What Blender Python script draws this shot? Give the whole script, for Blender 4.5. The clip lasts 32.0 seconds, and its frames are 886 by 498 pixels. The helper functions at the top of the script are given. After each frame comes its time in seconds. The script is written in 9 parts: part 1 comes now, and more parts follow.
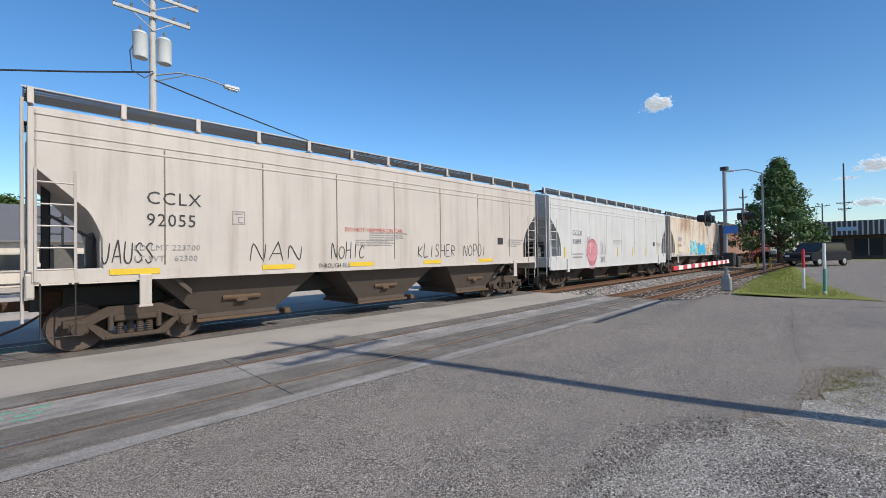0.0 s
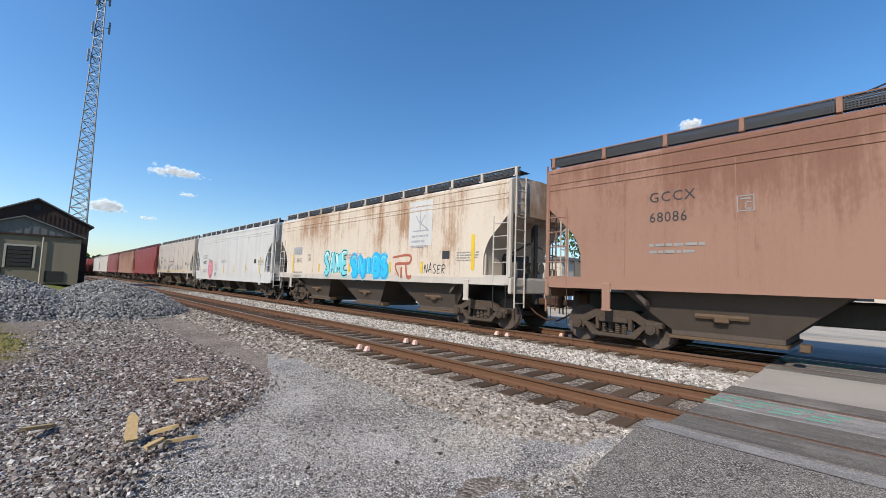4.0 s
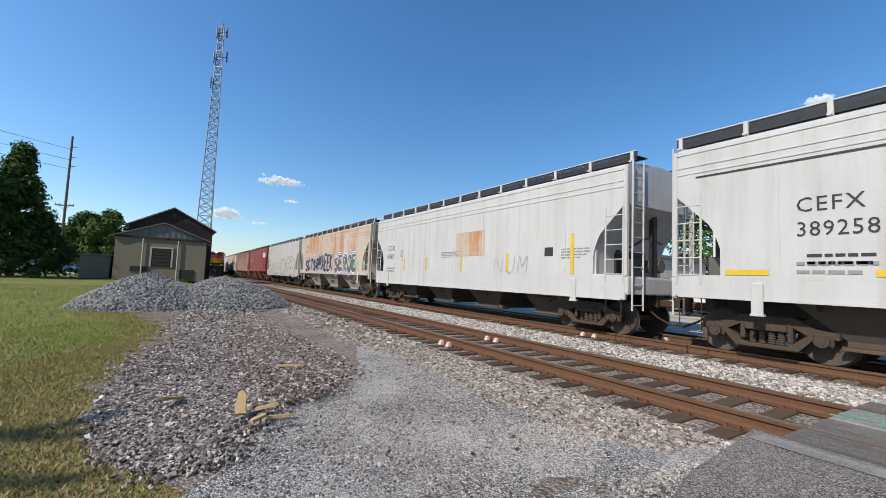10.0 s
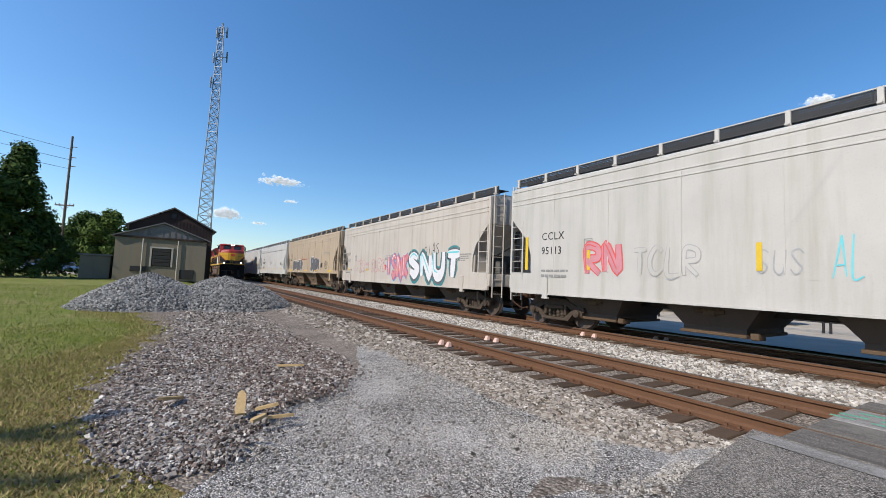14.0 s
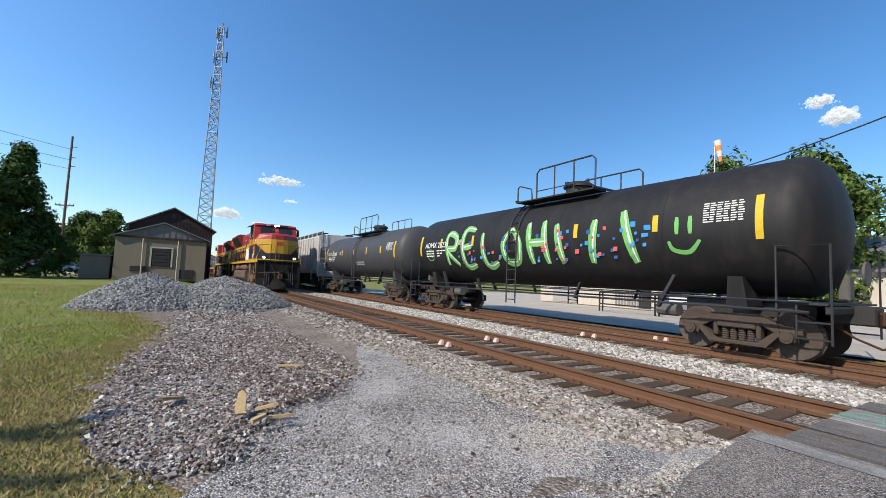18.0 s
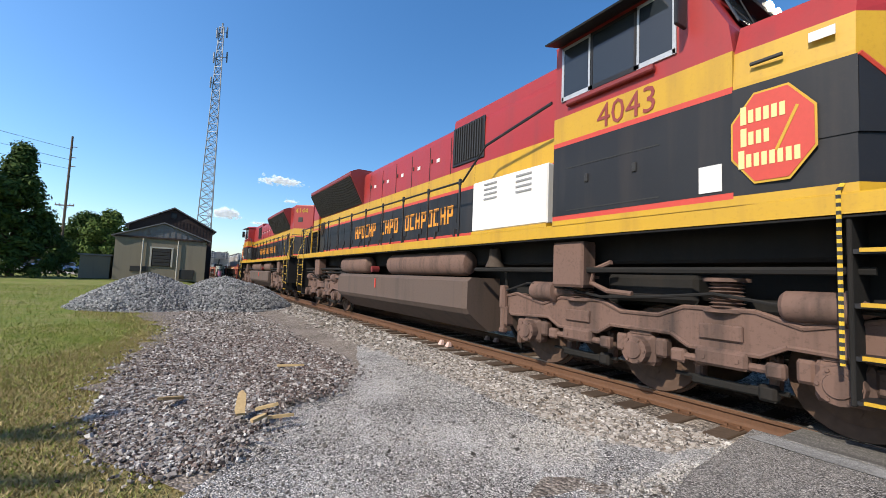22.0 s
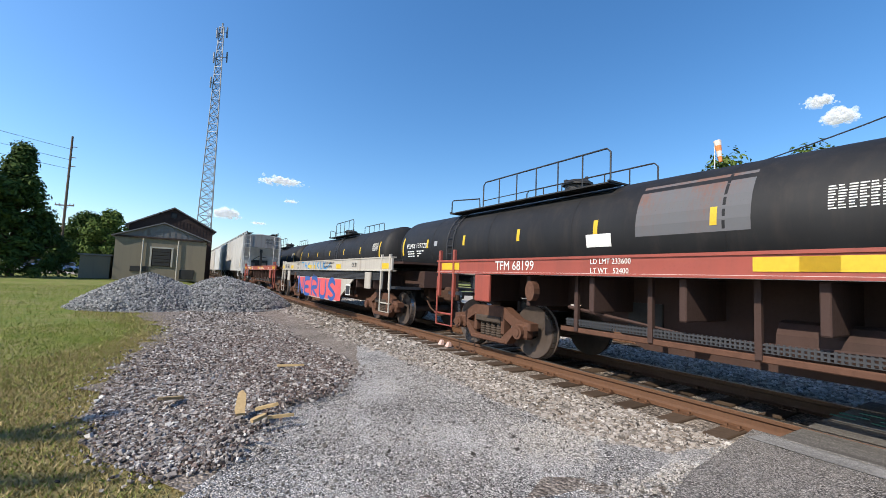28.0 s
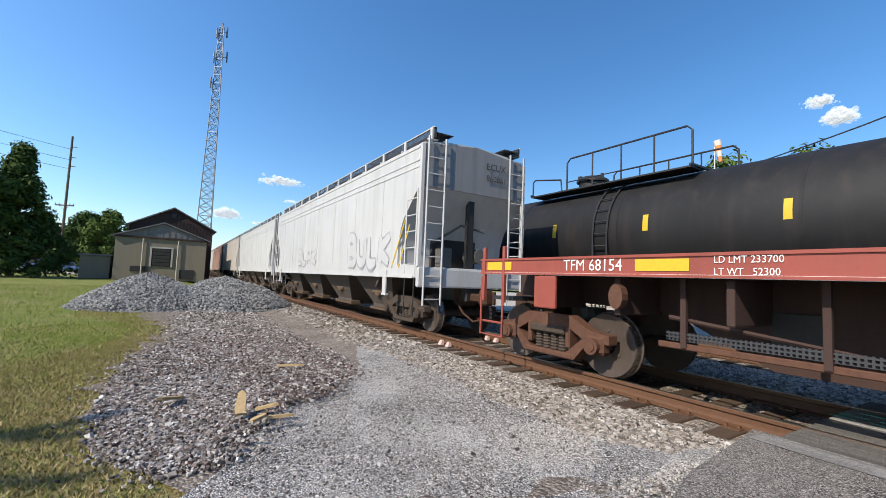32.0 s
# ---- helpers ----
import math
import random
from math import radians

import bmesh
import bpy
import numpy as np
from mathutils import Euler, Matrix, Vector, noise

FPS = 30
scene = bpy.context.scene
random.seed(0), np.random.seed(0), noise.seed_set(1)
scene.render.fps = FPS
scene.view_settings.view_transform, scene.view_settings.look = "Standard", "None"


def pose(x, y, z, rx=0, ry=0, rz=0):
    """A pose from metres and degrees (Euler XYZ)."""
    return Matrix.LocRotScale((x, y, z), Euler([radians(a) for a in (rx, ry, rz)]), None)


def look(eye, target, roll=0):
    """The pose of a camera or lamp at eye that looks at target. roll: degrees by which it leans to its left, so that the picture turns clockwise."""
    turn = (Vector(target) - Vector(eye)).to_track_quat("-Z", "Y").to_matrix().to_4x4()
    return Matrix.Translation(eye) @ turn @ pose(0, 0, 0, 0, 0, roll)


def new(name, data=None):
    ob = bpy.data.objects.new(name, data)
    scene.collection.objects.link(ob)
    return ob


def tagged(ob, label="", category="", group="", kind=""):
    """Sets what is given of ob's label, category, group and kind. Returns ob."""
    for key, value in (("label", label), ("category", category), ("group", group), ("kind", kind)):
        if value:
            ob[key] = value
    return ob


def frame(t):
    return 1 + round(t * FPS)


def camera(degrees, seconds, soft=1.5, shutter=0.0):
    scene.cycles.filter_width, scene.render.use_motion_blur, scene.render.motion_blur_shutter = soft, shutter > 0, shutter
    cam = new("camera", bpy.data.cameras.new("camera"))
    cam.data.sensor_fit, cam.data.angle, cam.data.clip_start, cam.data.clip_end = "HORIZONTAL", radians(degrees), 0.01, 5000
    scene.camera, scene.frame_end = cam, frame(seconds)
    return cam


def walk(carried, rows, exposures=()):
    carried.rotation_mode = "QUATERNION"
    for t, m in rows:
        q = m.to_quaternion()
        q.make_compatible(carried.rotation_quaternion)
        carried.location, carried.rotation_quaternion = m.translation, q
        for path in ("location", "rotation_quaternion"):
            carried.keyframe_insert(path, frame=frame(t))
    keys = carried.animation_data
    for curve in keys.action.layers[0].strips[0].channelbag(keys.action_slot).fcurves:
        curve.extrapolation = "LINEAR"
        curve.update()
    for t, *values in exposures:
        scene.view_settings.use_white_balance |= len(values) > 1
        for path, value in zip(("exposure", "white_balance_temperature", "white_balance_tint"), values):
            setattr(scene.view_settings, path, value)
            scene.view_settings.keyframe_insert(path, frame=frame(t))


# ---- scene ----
# World: x runs along the tracks, y across them (away from the camera), z = 0 at the rail heads.
YA, YC = 5.24, 10.235          # centre lines of the near and the far track
cam = camera(93.3, 32.0, soft=0.8, shutter=0.0)


def aim(x, y, z, heading, tilt, lean):
    """Camera pose: heading in degrees from +y towards +x, tilt upwards."""
    h, t = radians(heading), radians(tilt)
    eye = Vector((x, y, z))
    return look(eye, eye + Vector((math.sin(h) * math.cos(t), math.cos(h) * math.cos(t), math.sin(t))), lean)


START = (-0.37, -1.37, 1.80, 45.4, 0.65, -0.77)
END = (0.27, -0.844, 1.31, -57.99, 4.09, 2.35)


def panned(heading, tilt):
    k = (START[3] - heading) / (START[3] - END[3])
    a = [START[i] + (END[i] - START[i]) * k for i in range(6)]
    return aim(a[0], a[1], a[2], heading, tilt, a[5])


walk(cam, [(0.0, aim(*START)), (2.6, aim(*START)), (2.7, panned(44.8, 0.65)), (2.8, panned(41.7, 1.0)), (2.9, panned(34.0, 1.7)),
           (3.0, panned(24.3, 2.4)), (3.1, panned(15.9, 3.2)), (3.2, panned(6.7, 3.8)), (3.3, panned(-1.4, 4.2)),
           (3.4, panned(-8.8, 4.6)), (3.5, panned(-16.2, 4.8)), (3.7, panned(-29.5, 4.9)), (3.9, panned(-41.5, 4.7)),
           (4.1, panned(-50.6, 4.4)), (4.3, panned(-55.8, 4.2)), (4.6, panned(-57.8, 4.1)), (5.0, aim(*END)), (32.0, aim(*END))],
     exposures=[(0.0, -0.04), (2.6, -0.08), (5.5, 0.10), (6.2, 0.08), (7.0, -0.06), (14.5, -0.02), (17.0, 0.10), (20.0, 0.13), (21.5, 0.19), (25.0, 0.23), (27.5, 0.22), (32.0, 0.20)])

# ---- light ----
SUN_FROM = Vector((0.30, -0.954, 0.0)).normalized()
SUN_HEIGHT = radians(38)
world = bpy.data.worlds.new("world")
scene.world = world
world.use_nodes = True
wn, wl = world.node_tree.nodes, world.node_tree.links
sky = wn.new("ShaderNodeTexSky")
sky.sky_type, sky.sun_disc = "NISHITA", False
sky.sun_elevation, sky.sun_rotation = SUN_HEIGHT, -math.atan2(SUN_FROM.x, SUN_FROM.y)
sky.air_density, sky.dust_density, sky.ozone_density = 1.0, 0.6, 4.0
wn["Background"].inputs["Strength"].default_value = 0.174
vivid = wn.new("ShaderNodeHueSaturation")
vivid.inputs["Saturation"].default_value = 1.21
wl.new(sky.outputs[0], vivid.inputs["Color"])
wl.new(vivid.outputs[0], wn["Background"].inputs["Color"])
sun = new("sun", bpy.data.lights.new("sun", "SUN"))
sun.data.energy, sun.data.angle, sun.data.color = 5.0, radians(0.6), (1.0, 0.915, 0.79)
sun.matrix_basis = look((0, 0, 60), Vector((0, 0, 60)) - (SUN_FROM * math.cos(SUN_HEIGHT) + Vector((0, 0, math.sin(SUN_HEIGHT)))))


# ---- materials ----
def lin(c):
    """Linear colour from #rrggbb."""
    v = [int(c[i:i + 2], 16) / 255 for i in (1, 3, 5)]
    return tuple(x / 12.92 if x <= 0.04045 else ((x + 0.055) / 1.055) ** 2.4 for x in v)


class Nodes:
    def __init__(self, name):
        self.m = bpy.data.materials.new(name)
        self.m.use_nodes = True
        self.t = self.m.node_tree
        self.b = self.t.nodes["Principled BSDF"]

    def add(self, kind, **values):
        n = self.t.nodes.new("ShaderNode" + kind)
        for k, v in values.items():
            n.inputs[k.replace("_", " ")].default_value = v
        return n

    def link(self, a, b):
        self.t.links.new(a, b)

    def noise(self, scale, detail=4.0, rough=0.55, coord=None):
        n = self.add("TexNoise", Scale=scale, Detail=detail, Roughness=rough)
        if coord is not None:
            self.link(coord, n.inputs["Vector"])
        return n.outputs["Fac"]

    def ramp(self, fac, *stops):
        r = self.t.nodes.new("ShaderNodeValToRGB")
        el = r.color_ramp.elements
        el[0].position, el[1].position = stops[0][0], stops[-1][0]
        el[0].color, el[1].color = (*stops[0][1], 1), (*stops[-1][1], 1)
        for p, c in stops[1:-1]:
            e = el.new(p)
            e.color = (*c, 1)
        self.link(fac, r.inputs[0])
        return r.outputs[0]

    def mix(self, fac, a, b, mode="MIX"):
        n = self.t.nodes.new("ShaderNodeMix")
        n.data_type, n.blend_type = "RGBA", mode
        for v, s in ((fac, n.inputs[0]), (a, n.inputs[6]), (b, n.inputs[7])):
            if isinstance(v, (int, float)):
                s.default_value = v
            elif isinstance(v, tuple):
                s.default_value = (*v, 1)
            else:
                self.link(v, s)
        return n.outputs[2]

    def math(self, op, a, b=0.0):
        n = self.t.nodes.new("ShaderNodeMath")
        n.operation = op
        for v, s in ((a, n.inputs[0]), (b, n.inputs[1])):
            if isinstance(v, (int, float)):
                s.default_value = v
            else:
                self.link(v, s)
        return n.outputs[0]

    def position(self):
        return self.t.nodes.new("ShaderNodeNewGeometry").outputs["Position"]

    def local(self):
        return self.t.nodes.new("ShaderNodeTexCoord").outputs["Object"]

    def scaled(self, coord, s):
        n = self.t.nodes.new("ShaderNodeMapping")
        n.inputs["Scale"].default_value = s
        self.link(coord, n.inputs["Vector"])
        return n.outputs[0]

    def axis(self, coord, i):
        n = self.t.nodes.new("ShaderNodeSeparateXYZ")
        self.link(coord, n.inputs[0])
        return n.outputs[i]

    def bump(self, height, strength=0.3, distance=0.01):
        n = self.add("Bump", Strength=strength, Distance=distance)
        self.link(height, n.inputs["Height"])
        self.link(n.outputs[0], self.b.inputs["Normal"])

    def done(self, color=None, rough=0.6, metal=0.0):
        if color is not None:
            if isinstance(color, tuple):
                self.b.inputs["Base Color"].default_value = (*color, 1)
            else:
                self.link(color, self.b.inputs["Base Color"])
        if isinstance(rough, (int, float)):
            self.b.inputs["Roughness"].default_value = rough
        else:
            self.link(rough, self.b.inputs["Roughness"])
        self.b.inputs["Metallic"].default_value = metal
        if isinstance(rough, (int, float)) and rough >= 0.8:
            self.b.inputs["Specular IOR Level"].default_value = 0.12
        return self.m


MATS = {}


def paint(name, color, dirt=(0.10, 0.075, 0.05), amount=0.35, rough=0.5, streak=True, stops=None, metal=0.0):
    """Weathered paint: vertical streaks of dirt and large fades over a base colour."""
    if name in MATS:
        return MATS[name]
    n = Nodes(name)
    co = n.local()
    big = n.noise(0.6, 5, 0.6, co)
    st = n.noise(3.0, 4, 0.6, n.scaled(co, (1.2, 1.2, 0.10))) if streak else n.noise(2.5, 5, 0.6, co)
    fine = n.noise(28, 3, 0.6, co)
    c = n.mix(n.ramp(big, (0.35, (0, 0, 0)), (0.75, (1, 1, 1))), color, tuple(min(1, x * 0.86 + 0.01) for x in color))
    f = n.math("MULTIPLY", n.ramp(st, (0.48, (0, 0, 0)), (0.78, (1, 1, 1))), amount)
    c = n.mix(f, c, dirt)
    f2 = n.math("MULTIPLY", n.ramp(fine, (0.55, (0, 0, 0)), (0.8, (1, 1, 1))), amount * 0.5)
    c = n.mix(f2, c, dirt)
    n.bump(big, 0.15, 0.02)
    if max(color) < 0.06:
        n.b.inputs["Specular IOR Level"].default_value = 0.28
    MATS[name] = n.done(c, n.math("ADD", n.math("MULTIPLY", fine, 0.25), rough - 0.1), metal)
    return MATS[name]


def rusty(name, base, rust, low, high, rise=0.30):
    """Paint with rust bleeding through: sharp-edged blotches that run down in fine streaks, more of them higher up."""
    n = Nodes(name)
    p = n.local()
    z = n.axis(p, 2)
    up = n.math("MULTIPLY", n.math("SUBTRACT", z, low), 1.0 / (high - low))
    blot = n.noise(0.55, 5, 0.6, n.scaled(p, (1.0, 0.6, 0.45)))
    run = n.noise(1.0, 5, 0.7, n.scaled(p, (9.0, 2.0, 0.55)))
    fine = n.noise(22, 4, 0.65, n.scaled(p, (1, 1, 0.4)))
    k = n.math("ADD", n.math("MULTIPLY", blot, 1.0), n.math("MULTIPLY", run, 0.34))
    k = n.math("ADD", k, n.math("MULTIPLY", n.math("MINIMUM", up, 1.0), rise))
    k = n.math("ADD", k, n.math("MULTIPLY", n.math("SUBTRACT", fine, 0.5), 0.22))
    thin = n.ramp(k, (0.72, (0, 0, 0)), (0.98, (1, 1, 1)))
    deep = n.ramp(k, (0.82, (0, 0, 0)), (0.96, (1, 1, 1)))
    c = n.mix(n.math("MULTIPLY", fine, 0.3), base, tuple(x * 0.72 for x in base))
    c = n.mix(n.math("MULTIPLY", thin, 0.75), c, tuple(x * 0.5 + y * 0.5 for x, y in zip(base, rust)))
    c = n.mix(n.math("MULTIPLY", deep, 0.8), c, n.mix(fine, tuple(x * 0.65 for x in rust), tuple(min(1, x * 1.35) for x in rust)))
    n.bump(fine, 0.15, 0.004)
    return n.done(c, 0.75)


def plain(name, color, rough=0.5, metal=0.0, grain=12.0, vary=0.25, bump=0.1, random_tint=0.0):
    if name in MATS:
        return MATS[name]
    n = Nodes(name)
    co = n.local()
    a = n.noise(grain, 5, 0.6, co)
    b = n.noise(grain * 0.12, 3, 0.5, co)
    c = n.mix(n.math("MULTIPLY", a, 1.0), tuple(x * (1 - vary) for x in color), tuple(min(1, x * (1 + vary)) for x in color))
    c = n.mix(n.math("MULTIPLY", b, vary), c, tuple(x * 0.55 for x in color))
    if random_tint:
        r = n.t.nodes.new("ShaderNodeObjectInfo").outputs["Random"]
        c = n.mix(n.math("MULTIPLY", r, random_tint), c, tuple(x * 0.45 for x in color))
    if bump:
        n.bump(a, bump, 0.01)
    MATS[name] = n.done(c, rough, metal)
    return MATS[name]


def glow(name, color, power):
    if name in MATS:
        return MATS[name]
    n = Nodes(name)
    n.b.inputs["Emission Color"].default_value = (*color, 1)
    n.b.inputs["Emission Strength"].default_value = power
    MATS[name] = n.done(color, 0.3)
    return MATS[name]


# ---- mesh builder ----
LIFT = []        # heights drawn and true heights of the kind of car that is being built


def true_height(z):
    return float(np.interp(z, LIFT[0], LIFT[1])) if LIFT else z


def lift(*pairs):
    """From here on car bodies take their true heights over the rail heads."""
    LIFT[:] = [[p[0] for p in pairs], [p[1] for p in pairs]] if pairs else []


class Mesh:
    """Collects boxes, tubes and lofts into one mesh."""

    def __init__(self):
        self.v, self.f = [], []

    def poly(self, pts, faces):
        o = len(self.v)
        self.v += [tuple(p) for p in pts]
        self.f += [tuple(o + i for i in f) for f in faces]
        return self

    def box(self, cx, cy, cz, sx, sy, sz, bevel=0.0, m=None):
        x, y, z = sx / 2, sy / 2, sz / 2
        if bevel:
            b = min(bevel, x * .45, y * .45, z * .45)
            ring = [(-x + b, -y), (x - b, -y), (x, -y + b), (x, y - b), (x - b, y), (-x + b, y), (-x, y - b), (-x, -y + b)]
            k = [(max(-x + b, min(x - b, p[0])), max(-y + b, min(y - b, p[1]))) for p in ring]
            rings = [[(p[0], p[1], -z) for p in k], [(p[0], p[1], -z + b) for p in ring], [(p[0], p[1], z - b) for p in ring], [(p[0], p[1], z) for p in k]]
            rings[0] = [((a[0] + p[0]) / 2 if abs(a[0]) > abs(p[0]) else p[0], p[1], -z) for a, p in zip(ring, k)]
            rings[3] = [(p[0], p[1], z) for p in rings[0]]
            pts = [p for r in rings for p in r]
            faces = [tuple(range(7, -1, -1)), tuple(range(24, 32))]
            for i in range(3):
                for j in range(8):
                    faces.append((i * 8 + j, i * 8 + (j + 1) % 8, i * 8 + 8 + (j + 1) % 8, i * 8 + 8 + j))
        else:
            pts = [(-x, -y, -z), (x, -y, -z), (x, y, -z), (-x, y, -z), (-x, -y, z), (x, -y, z), (x, y, z), (-x, y, z)]
            faces = [(3, 2, 1, 0), (4, 5, 6, 7), (0, 1, 5, 4), (1, 2, 6, 5), (2, 3, 7, 6), (3, 0, 4, 7)]
        if m is not None:
            pts = [m @ Vector(p) for p in pts]
        return self.poly([(p[0] + cx, p[1] + cy, p[2] + cz) for p in pts], faces)

    def tube(self, a, b, r, n=8, r2=None, caps=True):
        a, b = Vector(a), Vector(b)
        d = (b - a).normalized()
        u = d.orthogonal().normalized()
        w = d.cross(u)
        r2 = r if r2 is None else r2
        pts = []
        for c, q in ((a, r), (b, r2)):
            pts += [c + (u * math.cos(2 * math.pi * i / n) + w * math.sin(2 * math.pi * i / n)) * q for i in range(n)]
        faces = [(i, (i + 1) % n, n + (i + 1) % n, n + i) for i in range(n)]
        if caps:
            faces += [tuple(range(n - 1, -1, -1)), tuple(range(n, 2 * n))]
        return self.poly(pts, faces)

    def path(self, pts, r, n=6):
        """One bent tube through all the points."""
        pts = [Vector(p) for p in pts]
        rings, u = [], None
        for i, p in enumerate(pts):
            d = (pts[min(i + 1, len(pts) - 1)] - pts[max(i - 1, 0)]).normalized()
            u = d.orthogonal().normalized() if u is None else (u - d * u.dot(d)).normalized()
            w = d.cross(u)
            rings.append([p + (u * math.cos(2 * math.pi * k / n) + w * math.sin(2 * math.pi * k / n)) * r for k in range(n)])
        return self.loft(rings)

    def loft(self, rings, caps=True, closed=True):
        n = len(rings[0])
        pts = [p for r in rings for p in r]
        faces = []
        for i in range(len(rings) - 1):
            for j in range(n if closed else n - 1):
                k = (j + 1) % n
                faces.append((i * n + j, i * n + k, (i + 1) * n + k, (i + 1) * n + j))
        if caps:
            faces += [tuple(range(n - 1, -1, -1)), tuple(range((len(rings) - 1) * n, len(rings) * n))]
        return self.poly(pts, faces)

    def plate(self, outline, y0, y1):
        """An outline in x and z, extruded from y0 to y1."""
        return self.loft([[(p[0], y0, p[1]) for p in outline], [(p[0], y1, p[1]) for p in outline]])

    def lathe(self, profile, centre, axis="y", n=24):
        rings = []
        for r, h in profile:
            ring = []
            for i in range(n):
                a = 2 * math.pi * i / n
                p = (r * math.cos(a), h, r * math.sin(a)) if axis == "y" else ((h, r * math.cos(a), r * math.sin(a)) if axis == "x" else (r * math.cos(a), r * math.sin(a), h))
                ring.append((p[0] + centre[0], p[1] + centre[1], p[2] + centre[2]))
            rings.append(ring)
        return self.loft(rings, caps=profile[0] != profile[-1])

    def data(self, name, material, smooth=0):
        me = bpy.data.meshes.new(name)
        me.from_pydata([(p[0], p[1], true_height(p[2])) for p in self.v], [], self.f)
        bm = bmesh.new()
        bm.from_mesh(me)
        bmesh.ops.recalc_face_normals(bm, faces=bm.faces)
        if smooth:
            for f in bm.faces:
                f.smooth = True
            for e in bm.edges:
                e.smooth = len(e.link_faces) == 2 and e.calc_face_angle(0) < radians(smooth)
        bm.to_mesh(me)
        bm.free()
        me.materials.append(material)
        return me


def part(name, mesh, material, parent=None, label="", smooth=0, at=None):
    """Links a Mesh (or mesh data) as one object under its thing."""
    me = mesh.data(name, material, smooth) if isinstance(mesh, Mesh) else mesh
    ob = new(name, me)
    if parent is not None:
        ob.parent = parent
    if at is not None:
        ob.location = (at[0], at[1], true_height(at[2]) if at[2] > 1 else at[2])
    if label:
        ob["label"] = label
    return ob


def thing(name, label, category, group="", m=None, kind=""):
    ob = tagged(new(name), label, category, group, kind)
    ob.empty_display_size = 0.2
    if m is not None:
        ob.matrix_basis = m
    return ob


def lettering(text, x, y, z, size, material, parent, squeeze=1.0, spacing=1.0, turn=0.0, name="lettering"):
    """Painted words on a side that faces -y; x is their left end, z their foot."""
    c = bpy.data.curves.new(name, "FONT")
    c.body, c.size, c.extrude, c.space_character, c.resolution_u = text, size, 0.0015, spacing, 2
    c.materials.append(material)
    ob = new(name, c)
    ob.parent = parent
    foot = true_height(z)
    tall = (true_height(z + size * .7) - foot) / (size * .7)
    ob.matrix_basis = Matrix.Translation((x, y, foot)) @ Euler((radians(90), 0, radians(turn))).to_matrix().to_4x4() @ Matrix.Diagonal((squeeze, tall, 1, 1))
    return ob


# ---- ground, road and tracks ----
def ground_material():
    n = Nodes("grass ground")
    p = n.position()
    big = n.noise(0.35, 4, 0.6, p)
    mid = n.noise(2.2, 6, 0.65, p)
    fine = n.noise(60, 5, 0.7, n.scaled(p, (1, 1, 0.3)))
    grass = n.mix(fine, (0.075, 0.105, 0.016), (0.23, 0.27, 0.060))
    dry = n.mix(fine, (0.17, 0.13, 0.05), (0.40, 0.33, 0.16))
    d = n.math("ADD", n.math("MULTIPLY", mid, 0.7), n.math("MULTIPLY", big, 0.5))
    x, y = n.axis(p, 0), n.axis(p, 1)
    # worn, dry turf round the gravel yard and beside the car park
    worn = n.math("SUBTRACT", 1.0, n.math("MULTIPLY", n.math("ABSOLUTE", n.math("ADD", x, 5.5)), 0.16))
    worn2 = n.math("SUBTRACT", 1.0, n.math("MULTIPLY", n.math("ABSOLUTE", n.math("SUBTRACT", x, 6.0)), 0.22))
    w = n.math("MAXIMUM", n.math("MAXIMUM", worn, worn2), 0.0)
    f = n.ramp(n.math("ADD", d, n.math("MULTIPLY", w, 0.26)), (0.52, (0, 0, 0)), (0.80, (1, 1, 1)))
    n.bump(fine, 0.8, 0.03)
    return n.done(n.mix(f, grass, dry), 0.9)


def chips(n, p, scale, dark, light, low=0.25, high=0.75):
    """Colour of packed stone chips: each cell its own tone, dark joints between."""
    vo = n.t.nodes.new("ShaderNodeTexVoronoi")
    vo.inputs["Scale"].default_value = scale
    n.link(p, vo.inputs["Vector"])
    tone = n.ramp(n.axis(vo.outputs["Color"], 0), (low, (0, 0, 0)), (high, (1, 1, 1)))
    c = n.mix(tone, dark, light)
    joint = n.ramp(vo.outputs["Distance"], (0.38, (0, 0, 0)), (0.72, (1, 1, 1)))
    return n.mix(n.math("MULTIPLY", joint, 0.75), c, tuple(x * 0.35 for x in dark)), vo.outputs["Distance"]


def gravel_material(name, light, dark, scale):
    n = Nodes(name)
    p = n.position()
    c, dist = chips(n, p, scale, dark, light, 0.15, 0.85)
    small, _ = chips(n, p, scale * 2.3, dark, light, 0.3, 0.8)
    big = n.noise(0.9, 5, 0.6, p)
    mid = n.noise(7.0, 4, 0.6, p)
    c = n.mix(n.ramp(mid, (0.42, (0, 0, 0)), (0.58, (1, 1, 1))), c, small)
    c = n.mix(n.math("MULTIPLY", n.ramp(big, (0.4, (0, 0, 0)), (0.7, (1, 1, 1))), 0.35), c, light)
    n.bump(n.math("SUBTRACT", 1.0, dist), 0.9, 0.02)
    return n.done(c, 0.9)


